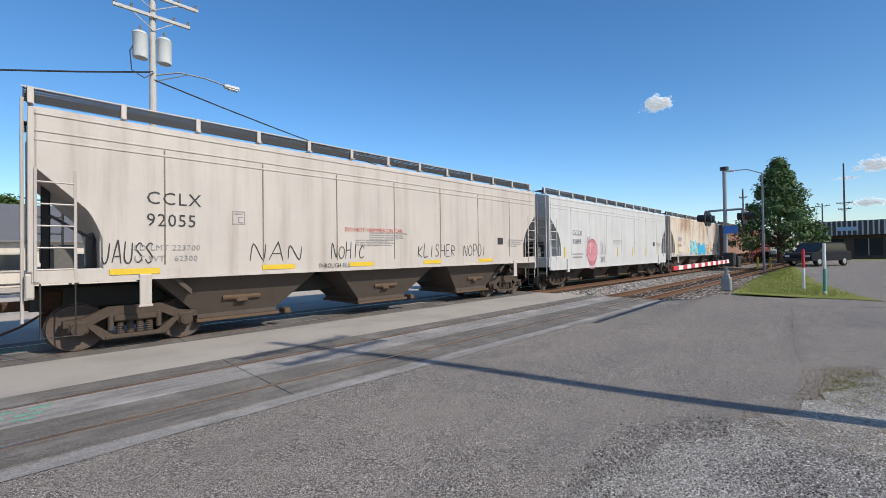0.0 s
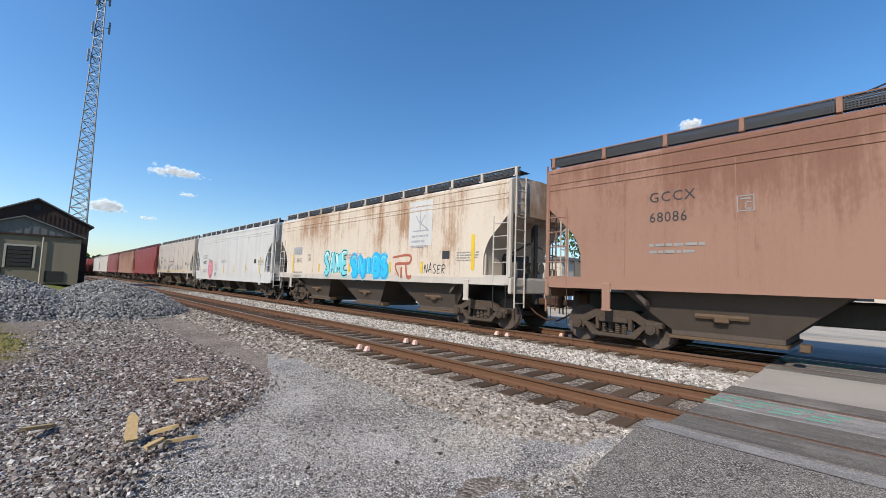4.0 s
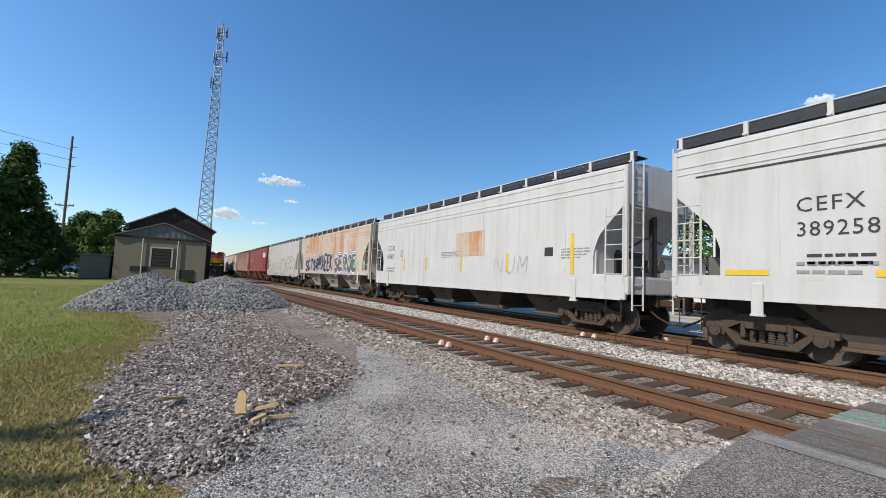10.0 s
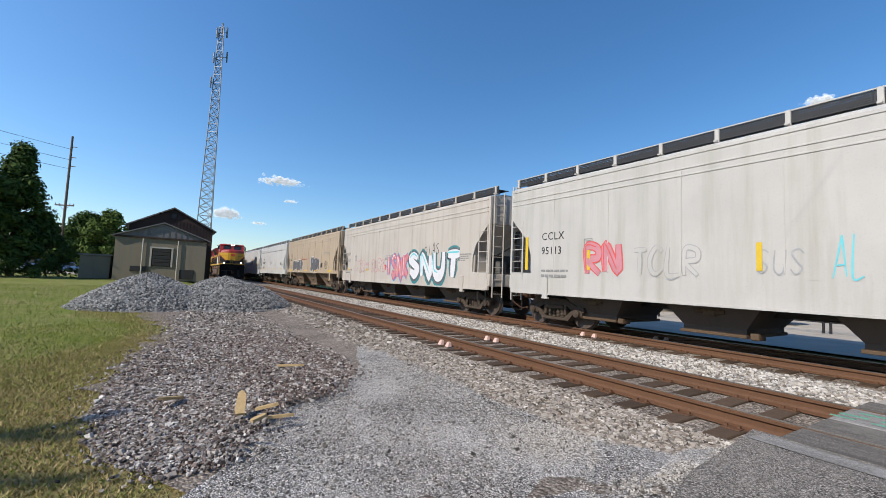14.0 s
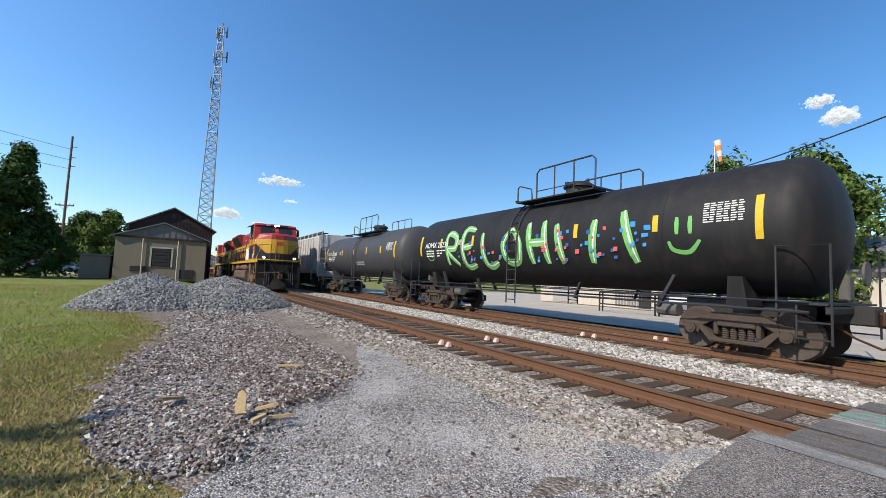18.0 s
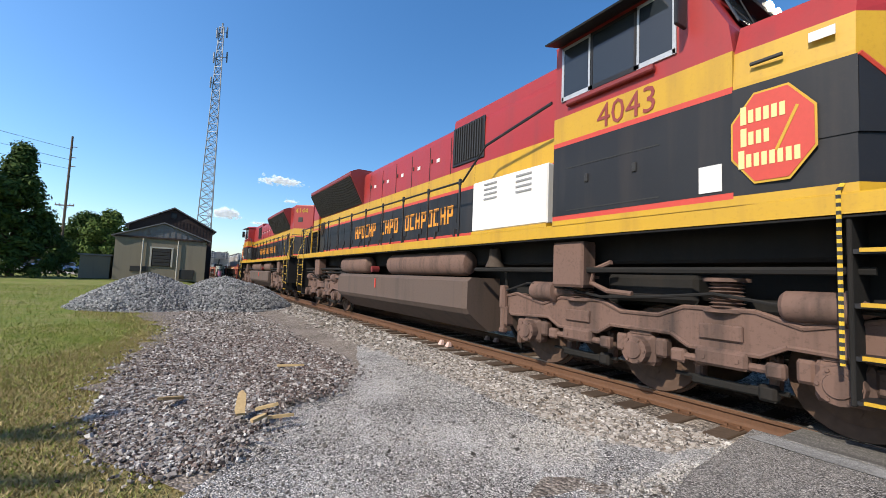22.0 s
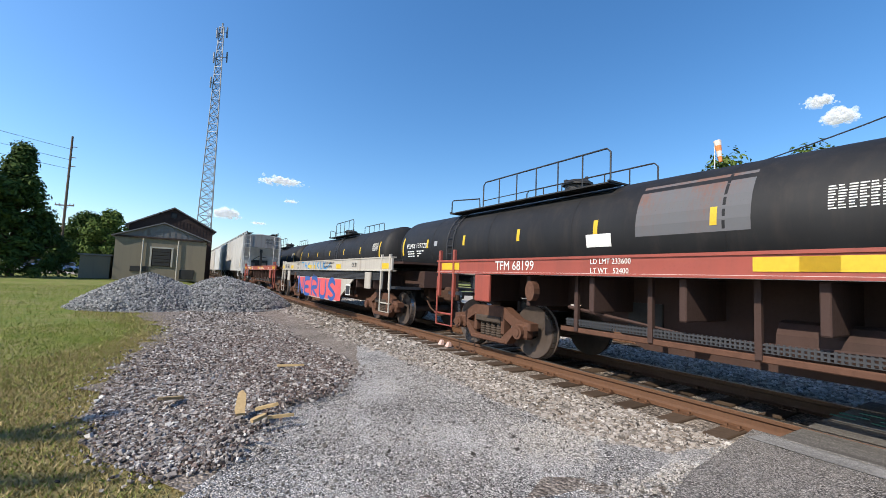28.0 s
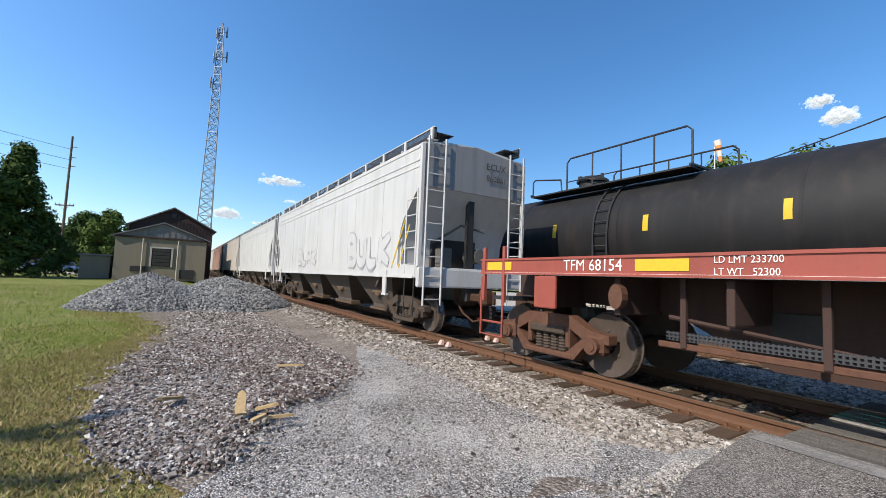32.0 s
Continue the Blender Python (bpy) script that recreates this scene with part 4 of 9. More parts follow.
# ---- covered hopper car ----
def hopper(length, mat, name="hopper_car", label="", group="cars of the far train", trim=None, bays=3, ribs=0, rust=False, black_roof=False,
           train=1, rolls=False, sill_deep=.30, end_mat=None, bay_mat=None, seam_mat=None):
    """Covered hopper, its near side towards -y, origin at mid-length on the rail heads."""
    car = thing(name, label, "hopper car", group)
    trim = trim or mat
    L = length - 1.15          # over the end sills
    h = L / 2
    z_sill, z_eave, z_roof = 1.30, 3.86, 4.20
    cut = 1.00
    rings = []
    inward = (.05, .12) + tuple(cut * k for k in (.25, .5, .75, .81, .87, .92, .96, .985, 1.0)) + (cut + .01,)
    for x in [d - h for d in inward] + [0] + [h - d for d in reversed(inward)]:
        d = h - abs(x)          # distance from the end: the side sheet is cut away along the slope
        k = d / cut
        zb = z_sill if d > cut else z_sill + (3.05 - z_sill) * (1 - .52 * k - .16 * max(0, k - .75) ** 2 * 16)
        ye = 1.55 if d < .08 else 1.6
        ring = [(x, -ye, zb), (x, -ye - .005, (zb + z_eave) / 2), (x, -ye, z_eave), (x, -ye + .09, z_eave + .12), (x, -.95, z_eave + .25), (x, 0, z_roof)]
        rings.append(ring + [(x, -p[1], p[2]) for p in reversed(ring[:-1])])
    part("body", Mesh().loft(rings), mat, car, smooth=28)
    # ridges along the eave and seams between the side sheets
    for z in (z_eave - .05, z_eave - .32, z_eave - .46):
        part("side_rib", Mesh().box(0, -1.607, z, L - .2, .02, .035, .006).box(0, 1.607, z, L - .2, .02, .035), mat, car)
    if ribs:
        rib = Mesh().box(0, -1.64, (z_sill + z_eave) / 2 - .05, .07, .09, z_eave - z_sill - .1, .02).data("side_post", mat)
        for i in range(ribs):
            part("side_post", rib, None, car, at=(-h + cut + (L - 2 * cut) * (i + .5) / ribs, 0, 0))
    else:
        seam = Mesh().box(0, -1.6055, 2.45, .025, .012, 2.1).data("seam", seam_mat or mat)
        for i in range(7):
            part("seam", seam, None, car, at=(-h + cut + (L - 2 * cut) * (i + .5) / 7, 0, 0))
    for s in (-1, 1):
        part("side_sill", Mesh().box(0, s * 1.553, z_sill - sill_deep / 2 + .06, L - .1, .09, sill_deep, .012).box(0, s * 1.55, z_sill - sill_deep + .07, L - .3, .16, .03), trim, car)
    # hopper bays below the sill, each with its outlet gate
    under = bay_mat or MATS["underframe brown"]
    span = L - 2 * cut - 1.0
    w = span / bays
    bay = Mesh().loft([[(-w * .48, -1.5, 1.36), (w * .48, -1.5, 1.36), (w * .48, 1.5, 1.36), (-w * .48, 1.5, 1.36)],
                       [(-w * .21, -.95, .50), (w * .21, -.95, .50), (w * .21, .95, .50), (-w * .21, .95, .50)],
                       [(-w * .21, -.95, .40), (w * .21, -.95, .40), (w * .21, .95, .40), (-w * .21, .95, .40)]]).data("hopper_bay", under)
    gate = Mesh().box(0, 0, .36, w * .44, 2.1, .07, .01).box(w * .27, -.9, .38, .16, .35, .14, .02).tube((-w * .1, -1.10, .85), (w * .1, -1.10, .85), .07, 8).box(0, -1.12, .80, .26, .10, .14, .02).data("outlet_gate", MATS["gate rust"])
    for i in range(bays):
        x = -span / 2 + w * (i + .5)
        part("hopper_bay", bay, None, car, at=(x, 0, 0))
        part("outlet_gate", gate, None, car, at=(x, 0, 0))
    part("centre_sill", Mesh().box(0, 0, .95, length - 1.2, .42, .36, .03), STEEL_DARK, car)
    # roof walkways: grating on brackets above both eaves
    for s in (-1, 1):
        g = Mesh().box(0, s * 1.28, z_roof + .12, L + .1, .05, .34)
        g.box(0, s * 1.02, z_roof + .12, L + .1, .46, .03)
        part("roof_walkway", g, GRATE_OPEN, car)
        part("walkway_edge", Mesh().box(0, s * 1.315, z_roof + .295, L + .14, .03, .03), trim, car)
    post = Mesh().box(0, -1.33, z_roof + .09, .09, .05, .44, .008).box(0, -1.30, z_roof - .10, .07, .26, .05).data("walkway_bracket", trim)
    nb = 13
    for i in range(nb):
        part("walkway_bracket", post, None, car, at=(-h + .05 + (L - .1) * i / (nb - 1), 0, 0))
    hatch = Mesh().box(0, 0, z_roof + .08, L * .86, .66, .16, .04)
    part("roof_hatch", hatch, mat, car)
    # ends: posts, sheet, ladders, platforms, brake gear
    em = end_mat or mat
    for e in (-1, 1):
        x = e * h
        part("end_sheet", Mesh().loft([[(x - e * .08, -1.53, 3.0), (x - e * .08, 1.53, 3.0), (x - e * .08, 1.53, z_eave + .04), (x - e * .08, 0, z_roof - .03), (x - e * .08, -1.53, z_eave + .04)],
                                       [(x - e * .02, -1.53, 3.0), (x - e * .02, 1.53, 3.0), (x - e * .02, 1.53, z_eave + .04), (x - e * .02, 0, z_roof - .03), (x - e * .02, -1.53, z_eave + .04)]]), em, car)
        for s in (-1, 1):
            part("corner_post", Mesh().box(x - e * .05, s * 1.54, 2.62, .09, .10, 2.6, .012), trim, car)
            ladder("side_ladder", car, trim, x - e * .36, s * 1.60, 1.22, 2.95, .52, 5)
        part("bolster_post", Mesh().box(x - e * 1.0, -1.50, 1.85, .07, .07, 1.0, .01), trim, car)
        part("jacking_pad", Mesh().box(x - e * 1.66, -1.62, 1.05, .20, .05, .42, .012).box(x - e * 1.66, -1.60, .86, .24, .10, .05, .01), trim, car)
        ladder("end_ladder", car, trim, x + e * .06, -1.22, .7, z_eave + .3, .46, 10, "y")
        ladder("end_ladder", car, trim, x + e * .06, 1.22, .7, z_eave + .3, .46, 10, "y")
        part("end_platform", Mesh().box(x - e * .55, 0, 1.28, 1.1, 3.1, .08, .01).box(x - e * .03, 0, 1.17, .12, 3.16, .26, .02), trim, car)
        part("step", Mesh().path([(x - e * .62, -1.58, 1.2), (x - e * .62, -1.58, .42), (x - e * .16, -1.58, .42), (x - e * .16, -1.58, 1.2)], .014, 6), STEEL_DARK, car)
        part("air_reservoir", Mesh().tube((x - e * .75, .3, 1.62), (x - e * .2, .3, 1.62), .17, 10), MATS["brake grey"], car)
        part("brake_valve", Mesh().box(x - e * .5, -.6, 1.55, .34, .3, .44, .03), MATS["brake grey"], car)
        part("brake_pipe", Mesh().path([(x - e * .9, -.7, 1.9), (x - e * .35, -.2, 2.3), (x - e * .3, .5, 2.2)], .03, 6), MATS["brake grey"], car)
        part("centre_post", Mesh().box(x - e * .28, 0, 2.2, .14, .20, 1.9, .02).box(x - e * 1.0, 0, 1.75, .1, 1.4, .9, .02), STEEL_DARK, car)
        coupler(car, e * length / 2, e)
        truck(car, e * (length / 2 - 2.16), rust, train, rolls)
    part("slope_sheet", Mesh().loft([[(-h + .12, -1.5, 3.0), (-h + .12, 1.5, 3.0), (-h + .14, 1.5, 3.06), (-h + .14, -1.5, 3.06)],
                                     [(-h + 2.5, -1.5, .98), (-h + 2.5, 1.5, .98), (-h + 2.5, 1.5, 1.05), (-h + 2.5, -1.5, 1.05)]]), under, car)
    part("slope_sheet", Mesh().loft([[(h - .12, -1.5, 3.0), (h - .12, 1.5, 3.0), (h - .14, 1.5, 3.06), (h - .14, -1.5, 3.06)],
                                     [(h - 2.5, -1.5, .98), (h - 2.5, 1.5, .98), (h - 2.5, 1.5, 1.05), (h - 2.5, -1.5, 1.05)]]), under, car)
    return car


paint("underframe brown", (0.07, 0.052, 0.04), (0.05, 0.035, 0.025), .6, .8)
plain("gate rust", (0.115, 0.078, 0.052), .8, 0, 16, .4, .3)
plain("brake grey", (0.10, 0.095, 0.088), .7, 0, 16, .4, .2)


def yellow_marks(car, xs, z, w=.5, h=.10, y=-1.610):
    m = Mesh().box(0, y, z, w, .006, h).data("reflector", YELLOW)
    for x in xs:
        part("reflector", m, None, car, at=(x, 0, 0))


def upright_marks(car, xs, z0, z1, w=.10, y=-1.612):
    m = Mesh().box(0, y, (z0 + z1) / 2, w, .006, z1 - z0).data("reflector", YELLOW)
    for x in xs:
        part("reflector", m, None, car, at=(x, 0, 0))


# ---- tank car ----
def tank(length, mat, label, r=1.42, zc=2.50, dome=0.0, rail_long=False, rust=False, train=1, rolls=False, group="cars of the far train", rails=None, ladder_x=None):
    car = thing("tank_car", label, "tank car", group)
    h = length / 2 - .62
    prof = []
    for k in range(7):
        a = k / 6 * math.pi / 2
        prof.append((max(.02, r * math.sin(a)), -h + .62 * (1 - math.cos(a)) * 1.0))
    prof = prof + [(r, -h * .33), (r, h * .33)] + [(p[0], -p[1]) for p in reversed(prof)]
    part("tank", Mesh().lathe(prof, (0, 0, zc), "x", 44), mat, car, smooth=40)
    for x in (-h * .62, -h * .2, h * .2, h * .62):
        part("weld_band", Mesh().lathe([(r - .01, x - .03), (r + .006, x - .03), (r + .006, x + .03), (r - .01, x + .03)], (0, 0, zc), "x", 44), mat, car, smooth=30)
    zt = zc + r
    d = part("manway", Mesh().lathe([(.02, zt - .1), (.42, zt - .1), (.42, zt + .32), (.50, zt + .33), (.50, zt + .40), (.36, zt + .50), (.02, zt + .52)], (dome, 0, 0), "z", 18), STEEL_DARK, car, smooth=30)
    part("valve", Mesh().tube((dome + .28, .1, zt + .4), (dome + .28, .1, zt + .62), .05, 8).box(dome - .3, -.2, zt + .5, .12, .2, .12, .02), STEEL_DARK, d)
    # platform with its hoop rails
    ra, rb = rails or (dome - 1.2, dome + 1.25)
    lx = dome + .8 if ladder_x is None else ladder_x
    mid, wide = (ra + rb) / 2, rb - ra
    part("platform", Mesh().box(mid, -.95, zt - .10, wide, .6, .04).box(mid, .95, zt - .10, wide, .6, .04).box(ra, 0, zt - .05, .06, 2.5, .05).box(rb, 0, zt - .05, .06, 2.5, .05), STEEL_DARK, car)
    for s in (-1, 1):
        y = s * 1.15
        m = Mesh()
        k = (ra * .72 + rb * .28)
        m.path([(ra, y, zt - .1), (ra, y, zt + .42), (ra + .1, y, zt + .48), (k - .25, y, zt + .30), (k - .2, y, zt - .1)], .026, 6)
        posts = max(2, int((rb - k) / 1.1) + 1)
        m.path([(k, y, zt - .1), (k, y, zt + .78), (k + .12, y, zt + .90), (rb - .12, y, zt + .90), (rb, y, zt + .78), (rb, y, zt - .1)], .026, 6)
        for i in range(1, posts):
            px = k + (rb - k) * i / posts
            m.tube((px, y, zt - .1), (px, y, zt + .90), .022, 6)
        m.tube((k, y, zt + .18), (rb, y, zt + .18), .016, 6)
        part("guard_rail", m, BLACK, car)
        lad = Mesh()
        for dx in (-.22, .22):
            arc = [(lx + dx, s * (r + .07) * math.cos(a), zc + (r + .07) * math.sin(a)) for a in (1.05, .85, .65, .45, .25, 0)]
            lad.path([(lx + dx, y * .6, zt - .02)] + arc + [(lx + dx, s * (r + .07), 1.5), (lx + dx, s * (r + .07), .60)], .024, 6)
        for i in range(11):
            z = .72 + i * .33
            if z > zt - .25:
                break
            yy = s * (r + .07) if z < zc else s * (r + .07) * math.cos(math.asin(min(1, (z - zc) / (r + .07))))
            lad.tube((lx - .22, yy, z), (lx + .22, yy, z), .016, 5)
        part("ladder", lad, BLACK, car)
        if rail_long:
            m = Mesh()
            for i in range(11):
                x = -h * .9 + h * 1.8 * i / 10
                m.tube((x, y * .55, zt - .18), (x, y * .55, zt + .42), .018, 5)
            m.tube((-h * .9, y * .55, zt + .42), (h * .9, y * .55, zt + .42), .02, 6)
            m.tube((-h * .9, y * .55, zt + .14), (h * .9, y * .55, zt + .14), .014, 5)
            m.box(0, y * .5, zt - .02, h * 1.8, .3, .03)
            part("top_walkway", m, BLACK, car)
        # side running rail and saddles
        part("side_rail", Mesh().tube((-h + .2, s * 1.50, .98), (h - .2, s * 1.50, .98), .028, 6).tube((-h + .2, s * 1.50, 1.16), (h - .2, s * 1.50, 1.16), .018, 6), BLACK, car)
        for e in (-1, 1):
            part("brace", Mesh().box(e * (h - 2.9), s * 1.30, 1.25, .07, .12, .85, 0, Matrix.Rotation(e * .5, 4, "Y")).box(e * h * .3, s * 1.42, 1.15, .05, .1, .5, 0, Matrix.Rotation(e * .4, 4, "Y")), BLACK, car)
            part("end_ladder", Mesh().path([(e * (h + .1), s * 1.45, .42), (e * (h + .1), s * 1.45, 2.2), (e * (h - .7), s * 1.45, 2.2), (e * (h - .7), s * 1.45, 1.0)], .022, 6)
                 .tube((e * (h + .1), s * 1.45, .5), (e * (h - .4), s * 1.45, .5), .018, 5).tube((e * (h - .4), s * 1.45, .5), (e * (h - .4), s * 1.45, 1.1), .018, 5).tube((e * (h + .1), s * 1.45, .8), (e * (h - .4), s * 1.45, .8), .018, 5), BLACK, car)
    for e in (-1, 1):
        x = e * (length / 2 - 2.16)
        part("saddle", Mesh().loft([[(x - .20, -1.05, 1.0), (x + .20, -1.05, 1.0), (x + .20, 1.05, 1.0), (x - .20, 1.05, 1.0)], [(x - .14, -1.12, 1.62), (x + .14, -1.12, 1.62), (x + .14, 1.12, 1.62), (x - .14, 1.12, 1.62)]]), mat, car)
        part("stub_sill", Mesh().box(e * (h - 1.3), 0, .93, 3.4, .5, .36, .03).box(e * (h + .05), 0, 1.02, .1, 2.9, .14, .02), STEEL_DARK, car)
        part("end_deck", Mesh().box(e * (h - .35), 0, 1.13, .8, 2.9, .04), GRATE, car)
        part("air_reservoir", Mesh().tube((e * (h - 3.4), -.75, .80), (e * (h - 2.9), -.75, .80), .16, 10), MATS["brake grey"], car)
        part("brake_valve", Mesh().box(e * (h - .2), .5, 1.45, .2, .3, .5, .03), MATS["brake grey"], car)
        part("brake_wheel", Mesh().lathe([(.02, e * (h + .12) - .02), (.25, e * (h + .12) - .02), (.25, e * (h + .12) + .02), (.02, e * (h + .12) + .02)], (0, .5, 1.75), "x", 14), MATS["brake grey"], car)
        coupler(car, e * length / 2, e)
        truck(car, x, rust, train, rolls)
    car["r"], car["zc"] = r, zc
    return car


def on_tank(r, zc, lift=.004):
    """y on the near flank of a tank for a height z."""
    return lambda z: -(math.sqrt(max(.01, r * r - (z - zc) ** 2)) + lift)


def tank_patch(car, name, x0, x1, z0, z1, mat, r=1.42, zc=2.50, lift=.004):
    """A panel or stripe that lies on the curved flank."""
    f = on_tank(r, zc, lift)
    n = 5
    zs = [z0 + (z1 - z0) * i / n for i in range(n + 1)]
    m = Mesh().poly([(x, f(z), z) for z in zs for x in (x0, x1)], [(2 * i, 2 * i + 1, 2 * i + 3, 2 * i + 2) for i in range(n)])
    return part(name, m, mat, car)


def tank_text(car, text, x, z, size, mat, r=1.42, zc=2.50, squeeze=1.0):
    ob = lettering(text, x, on_tank(r, zc, .012)(z + size * .35), z, size, mat, car, squeeze)
    tilt = math.degrees(math.asin(max(-1, min(1, (z + size * .35 - zc) / r))))
    ob.matrix_basis = Matrix.Translation((x, on_tank(r, zc, .03)(z + size * .35), z)) @ Euler((radians(90 - tilt), 0, 0)).to_matrix().to_4x4() @ Matrix.Diagonal((squeeze, 1, 1, 1))
    return ob


def data_panel(car, x, z, w, h, r=1.42, zc=2.50):
    """White stencilled data table: rows of small bars."""
    rnd = random.Random(int(x * 50) + 3)
    f = on_tank(r, zc, .006)
    for i in range(9):
        zz = z + h * (1 - (i + .5) / 9)
        m = Mesh()
        for j in range(6):
            k = w / 6 * rnd.uniform(.55, .92)
            m.box(x + w * j / 6 + k / 2, f(zz), zz, k, .006, h * .05)
        tagged(part("stencil_bar", m, WHITE, car), kind="stuff")


# ---- open flat cars with deep centre frames ----
def flat_car(length, mat, label, deep=None, band=(1.24, 1.47), stakes=True, group="cars of the near train"):
    car = thing("flat_car", label, "flat car", group)
    h = length / 2 - .55
    z0, z1 = band
    dark = MATS["flat underframe"]
    for s in (-1, 1):
        part("side_sill", Mesh().box(0, s * 1.50, (z0 + z1) / 2, 2 * h, .06, z1 - z0, .01).box(0, s * 1.47, z1 - .015, 2 * h, .16, .03).box(0, s * 1.47, z0 + .012, 2 * h, .16, .025), mat, car)
        part("sill_edge", Mesh().box(0, s * 1.535, z0 + .012, 2 * h, .02, .03), WHITE, car)
        # perforated walkway hung under the sill
        part("lower_walkway", Mesh().box(0, s * 1.22, .66, 2 * h - 6.2, .05, .07, .01), TRUCK_RUST, car)
        part("safety_grate", Mesh().box(0, s * 1.235, .77, 2 * h - 6.4, .02, .10), GRATE_OPEN, car)
        hanger = Mesh().box(0, s * 1.24, .95, .06, .05, .60).data("hanger", dark)
        for i in range(6):
            part("hanger", hanger, None, car, at=(-h + 3.4 + (2 * h - 6.8) * i / 5, 0, 0))
        part("brake_chain", Mesh().path([(-h + 3.2, s * 1.18, .95), (-h + 5, s * 1.18, .78), (-h + 7, s * 1.18, .84), (h - 5, s * 1.18, .76), (h - 3.2, s * 1.18, .92)], .018, 5), dark, car)
        for e in (-1, 1):
            if stakes:
                for x in (h - .10, h - .62):
                    part("end_stake", Mesh().box(e * x, s * 1.52, 1.30, .06, .07, .72, .01), mat, car)
                part("end_rail", Mesh().tube((e * (h - .10), s * 1.52, .62), (e * (h + .05), s * 1.52, .62), .02, 6).tube((e * (h + .05), s * 1.52, .62), (e * (h - .62), s * 1.52, .62), .02, 6), mat, car)
            part("step", Mesh().path([(e * (h - .62), s * 1.54, 1.2), (e * (h - .62), s * 1.54, .40), (e * (h - .05), s * 1.54, .40), (e * (h - .05), s * 1.54, 1.2)], .02, 6), mat, car)
            part("end_grate", Mesh().box(e * (h - .35), s * .95, .98, .5, .7, .04), GRATE, car)
    # centre frame: deep in the middle, shallow over the trucks
    part("centre_frame", Mesh().plate([(-h, 1.0), (-h, 1.30), (h, 1.30), (h, 1.0), (h - 2.9, .95), (h - 4.0, .45), (-h + 4.0, .45), (-h + 2.9, .95)], -.55, .55), dark, car)
    brace = Mesh().box(0, -.95, 1.08, .08, .95, .30, .01).data("cross_bearer", dark)
    for i in range(9):
        for s in (1, -1):
            o = part("cross_bearer", brace, None, car, at=(-h + 1.4 + (2 * h - 2.8) * i / 8, 0, 0))
            o.scale = (1, s, 1)
    part("deck", Mesh().box(0, 0, z1 - .12, 2 * h - .4, 2.2, .05), dark, car)
    for s in (-1, 1):
        part("load_trough", Mesh().loft([[(-h + .9, s * 1.38, z1 - .02), (h - .9, s * 1.38, z1 - .02), (h - .9, s * .5, z1 - .1), (-h + .9, s * .5, z1 - .1)], [(-h + .9, s * 1.38, z1 - .06), (h - .9, s * 1.38, z1 - .06), (h - .9, s * .5, z1 - .14), (-h + .9, s * .5, z1 - .14)]]), dark, car)
    part("air_reservoir", Mesh().tube((-.5, -.85, .82), (.5, -.85, .82), .17, 10), dark, car)
    part("brake_valve", Mesh().box(1.1, -.9, .85, .36, .24, .26, .03).box(1.5, -.95, .82, .2, .18, .3, .03), MATS["brake grey"], car)
    part("lightener", Mesh().box(-h * .35, -.56, .85, .5, .03, .34), STEEL_DARK, car)
    part("jack_pad", Mesh().box(-h + 1.55, -1.52, 1.08, .42, .05, .30, .01), mat, car)
    part("jack_pad", Mesh().box(h - 1.55, -1.52, 1.08, .42, .05, .30, .01), mat, car)
    part("knob", Mesh().tube((-h + 2.7, -1.38, 1.08), (-h + 2.7, -1.5, 1.08), .10, 12), TRUCK_RUST, car)
    if deep:
        plate = [(-h + 2.9, 1.08), (-h + 4.5, .38), (h - 4.5, .38), (h - 2.9, 1.08)]
        for s in (-1, 1):
            part("side_plate", Mesh().plate(plate, s * 1.46, s * 1.42), deep, car)
            part("side_grate", Mesh().box(0, s * 1.46, 1.17, 2 * h - 1.2, .03, .15), GRATE_OPEN, car)
    for e in (-1, 1):
        coupler(car, e * length / 2, e)
        truck(car, e * (length / 2 - (2.1 if deep else 1.75)), True, 0, True)
    return car


paint("flat underframe", (0.055, 0.030, 0.024), (0.03, 0.02, 0.015), .6, .8)

# ---- diesel locomotive ----
L_RED = paint("locomotive red", (0.31, 0.020, 0.017), (0.15, 0.03, 0.026), .5, .42)
L_ROOF = paint("locomotive dull red", (0.20, 0.022, 0.022), (0.10, 0.02, 0.02), .3, .5)
L_YELLOW = paint("locomotive yellow", (0.50, 0.285, 0.010), (0.20, 0.105, 0.025), .5, .45)
L_BLACK = paint("locomotive black", (0.014, 0.014, 0.016), (0.06, 0.045, 0.036), .40, .45)
L_ORANGE = plain("orange lettering", (0.72, 0.27, 0.02), .5, 0, 18, .15, .03)
L_MAROON = plain("maroon lettering", (0.24, 0.035, 0.025), .5, 0, 18, .2, .03)
L_CREAM = plain("cream lettering", (0.70, 0.58, 0.24), .5, 0, 18, .15, .03)
L_STRIPE = plain("red stripe", (0.50, 0.05, 0.03), .5, 0, 18, .15, .03)
L_DIRT = paint("underframe dust", (0.145, 0.082, 0.060), (0.020, 0.015, 0.012), .9, .85)
L_TANK = paint("fuel tank grime", (0.100, 0.066, 0.050), (0.035, 0.03, 0.027), .6, .8)
L_DARK = paint("running gear black", (0.011, 0.010, 0.009), (0.028, 0.021, 0.016), .5, .9)
L_WHEEL = plain("dusty locomotive wheel", (0.105, 0.066, 0.047), 0.8, 0.1, 10, 0.45, 0.2)
L_WHITE = paint("white panel", (0.70, 0.68, 0.64), (0.3, 0.25, 0.2), .25, .5)
GLASS = Nodes("cab glass").done((0.02, 0.025, 0.03), 0.06)
HEADLIGHT = glow("headlight", (1.0, 0.90, 0.70), 14.0)
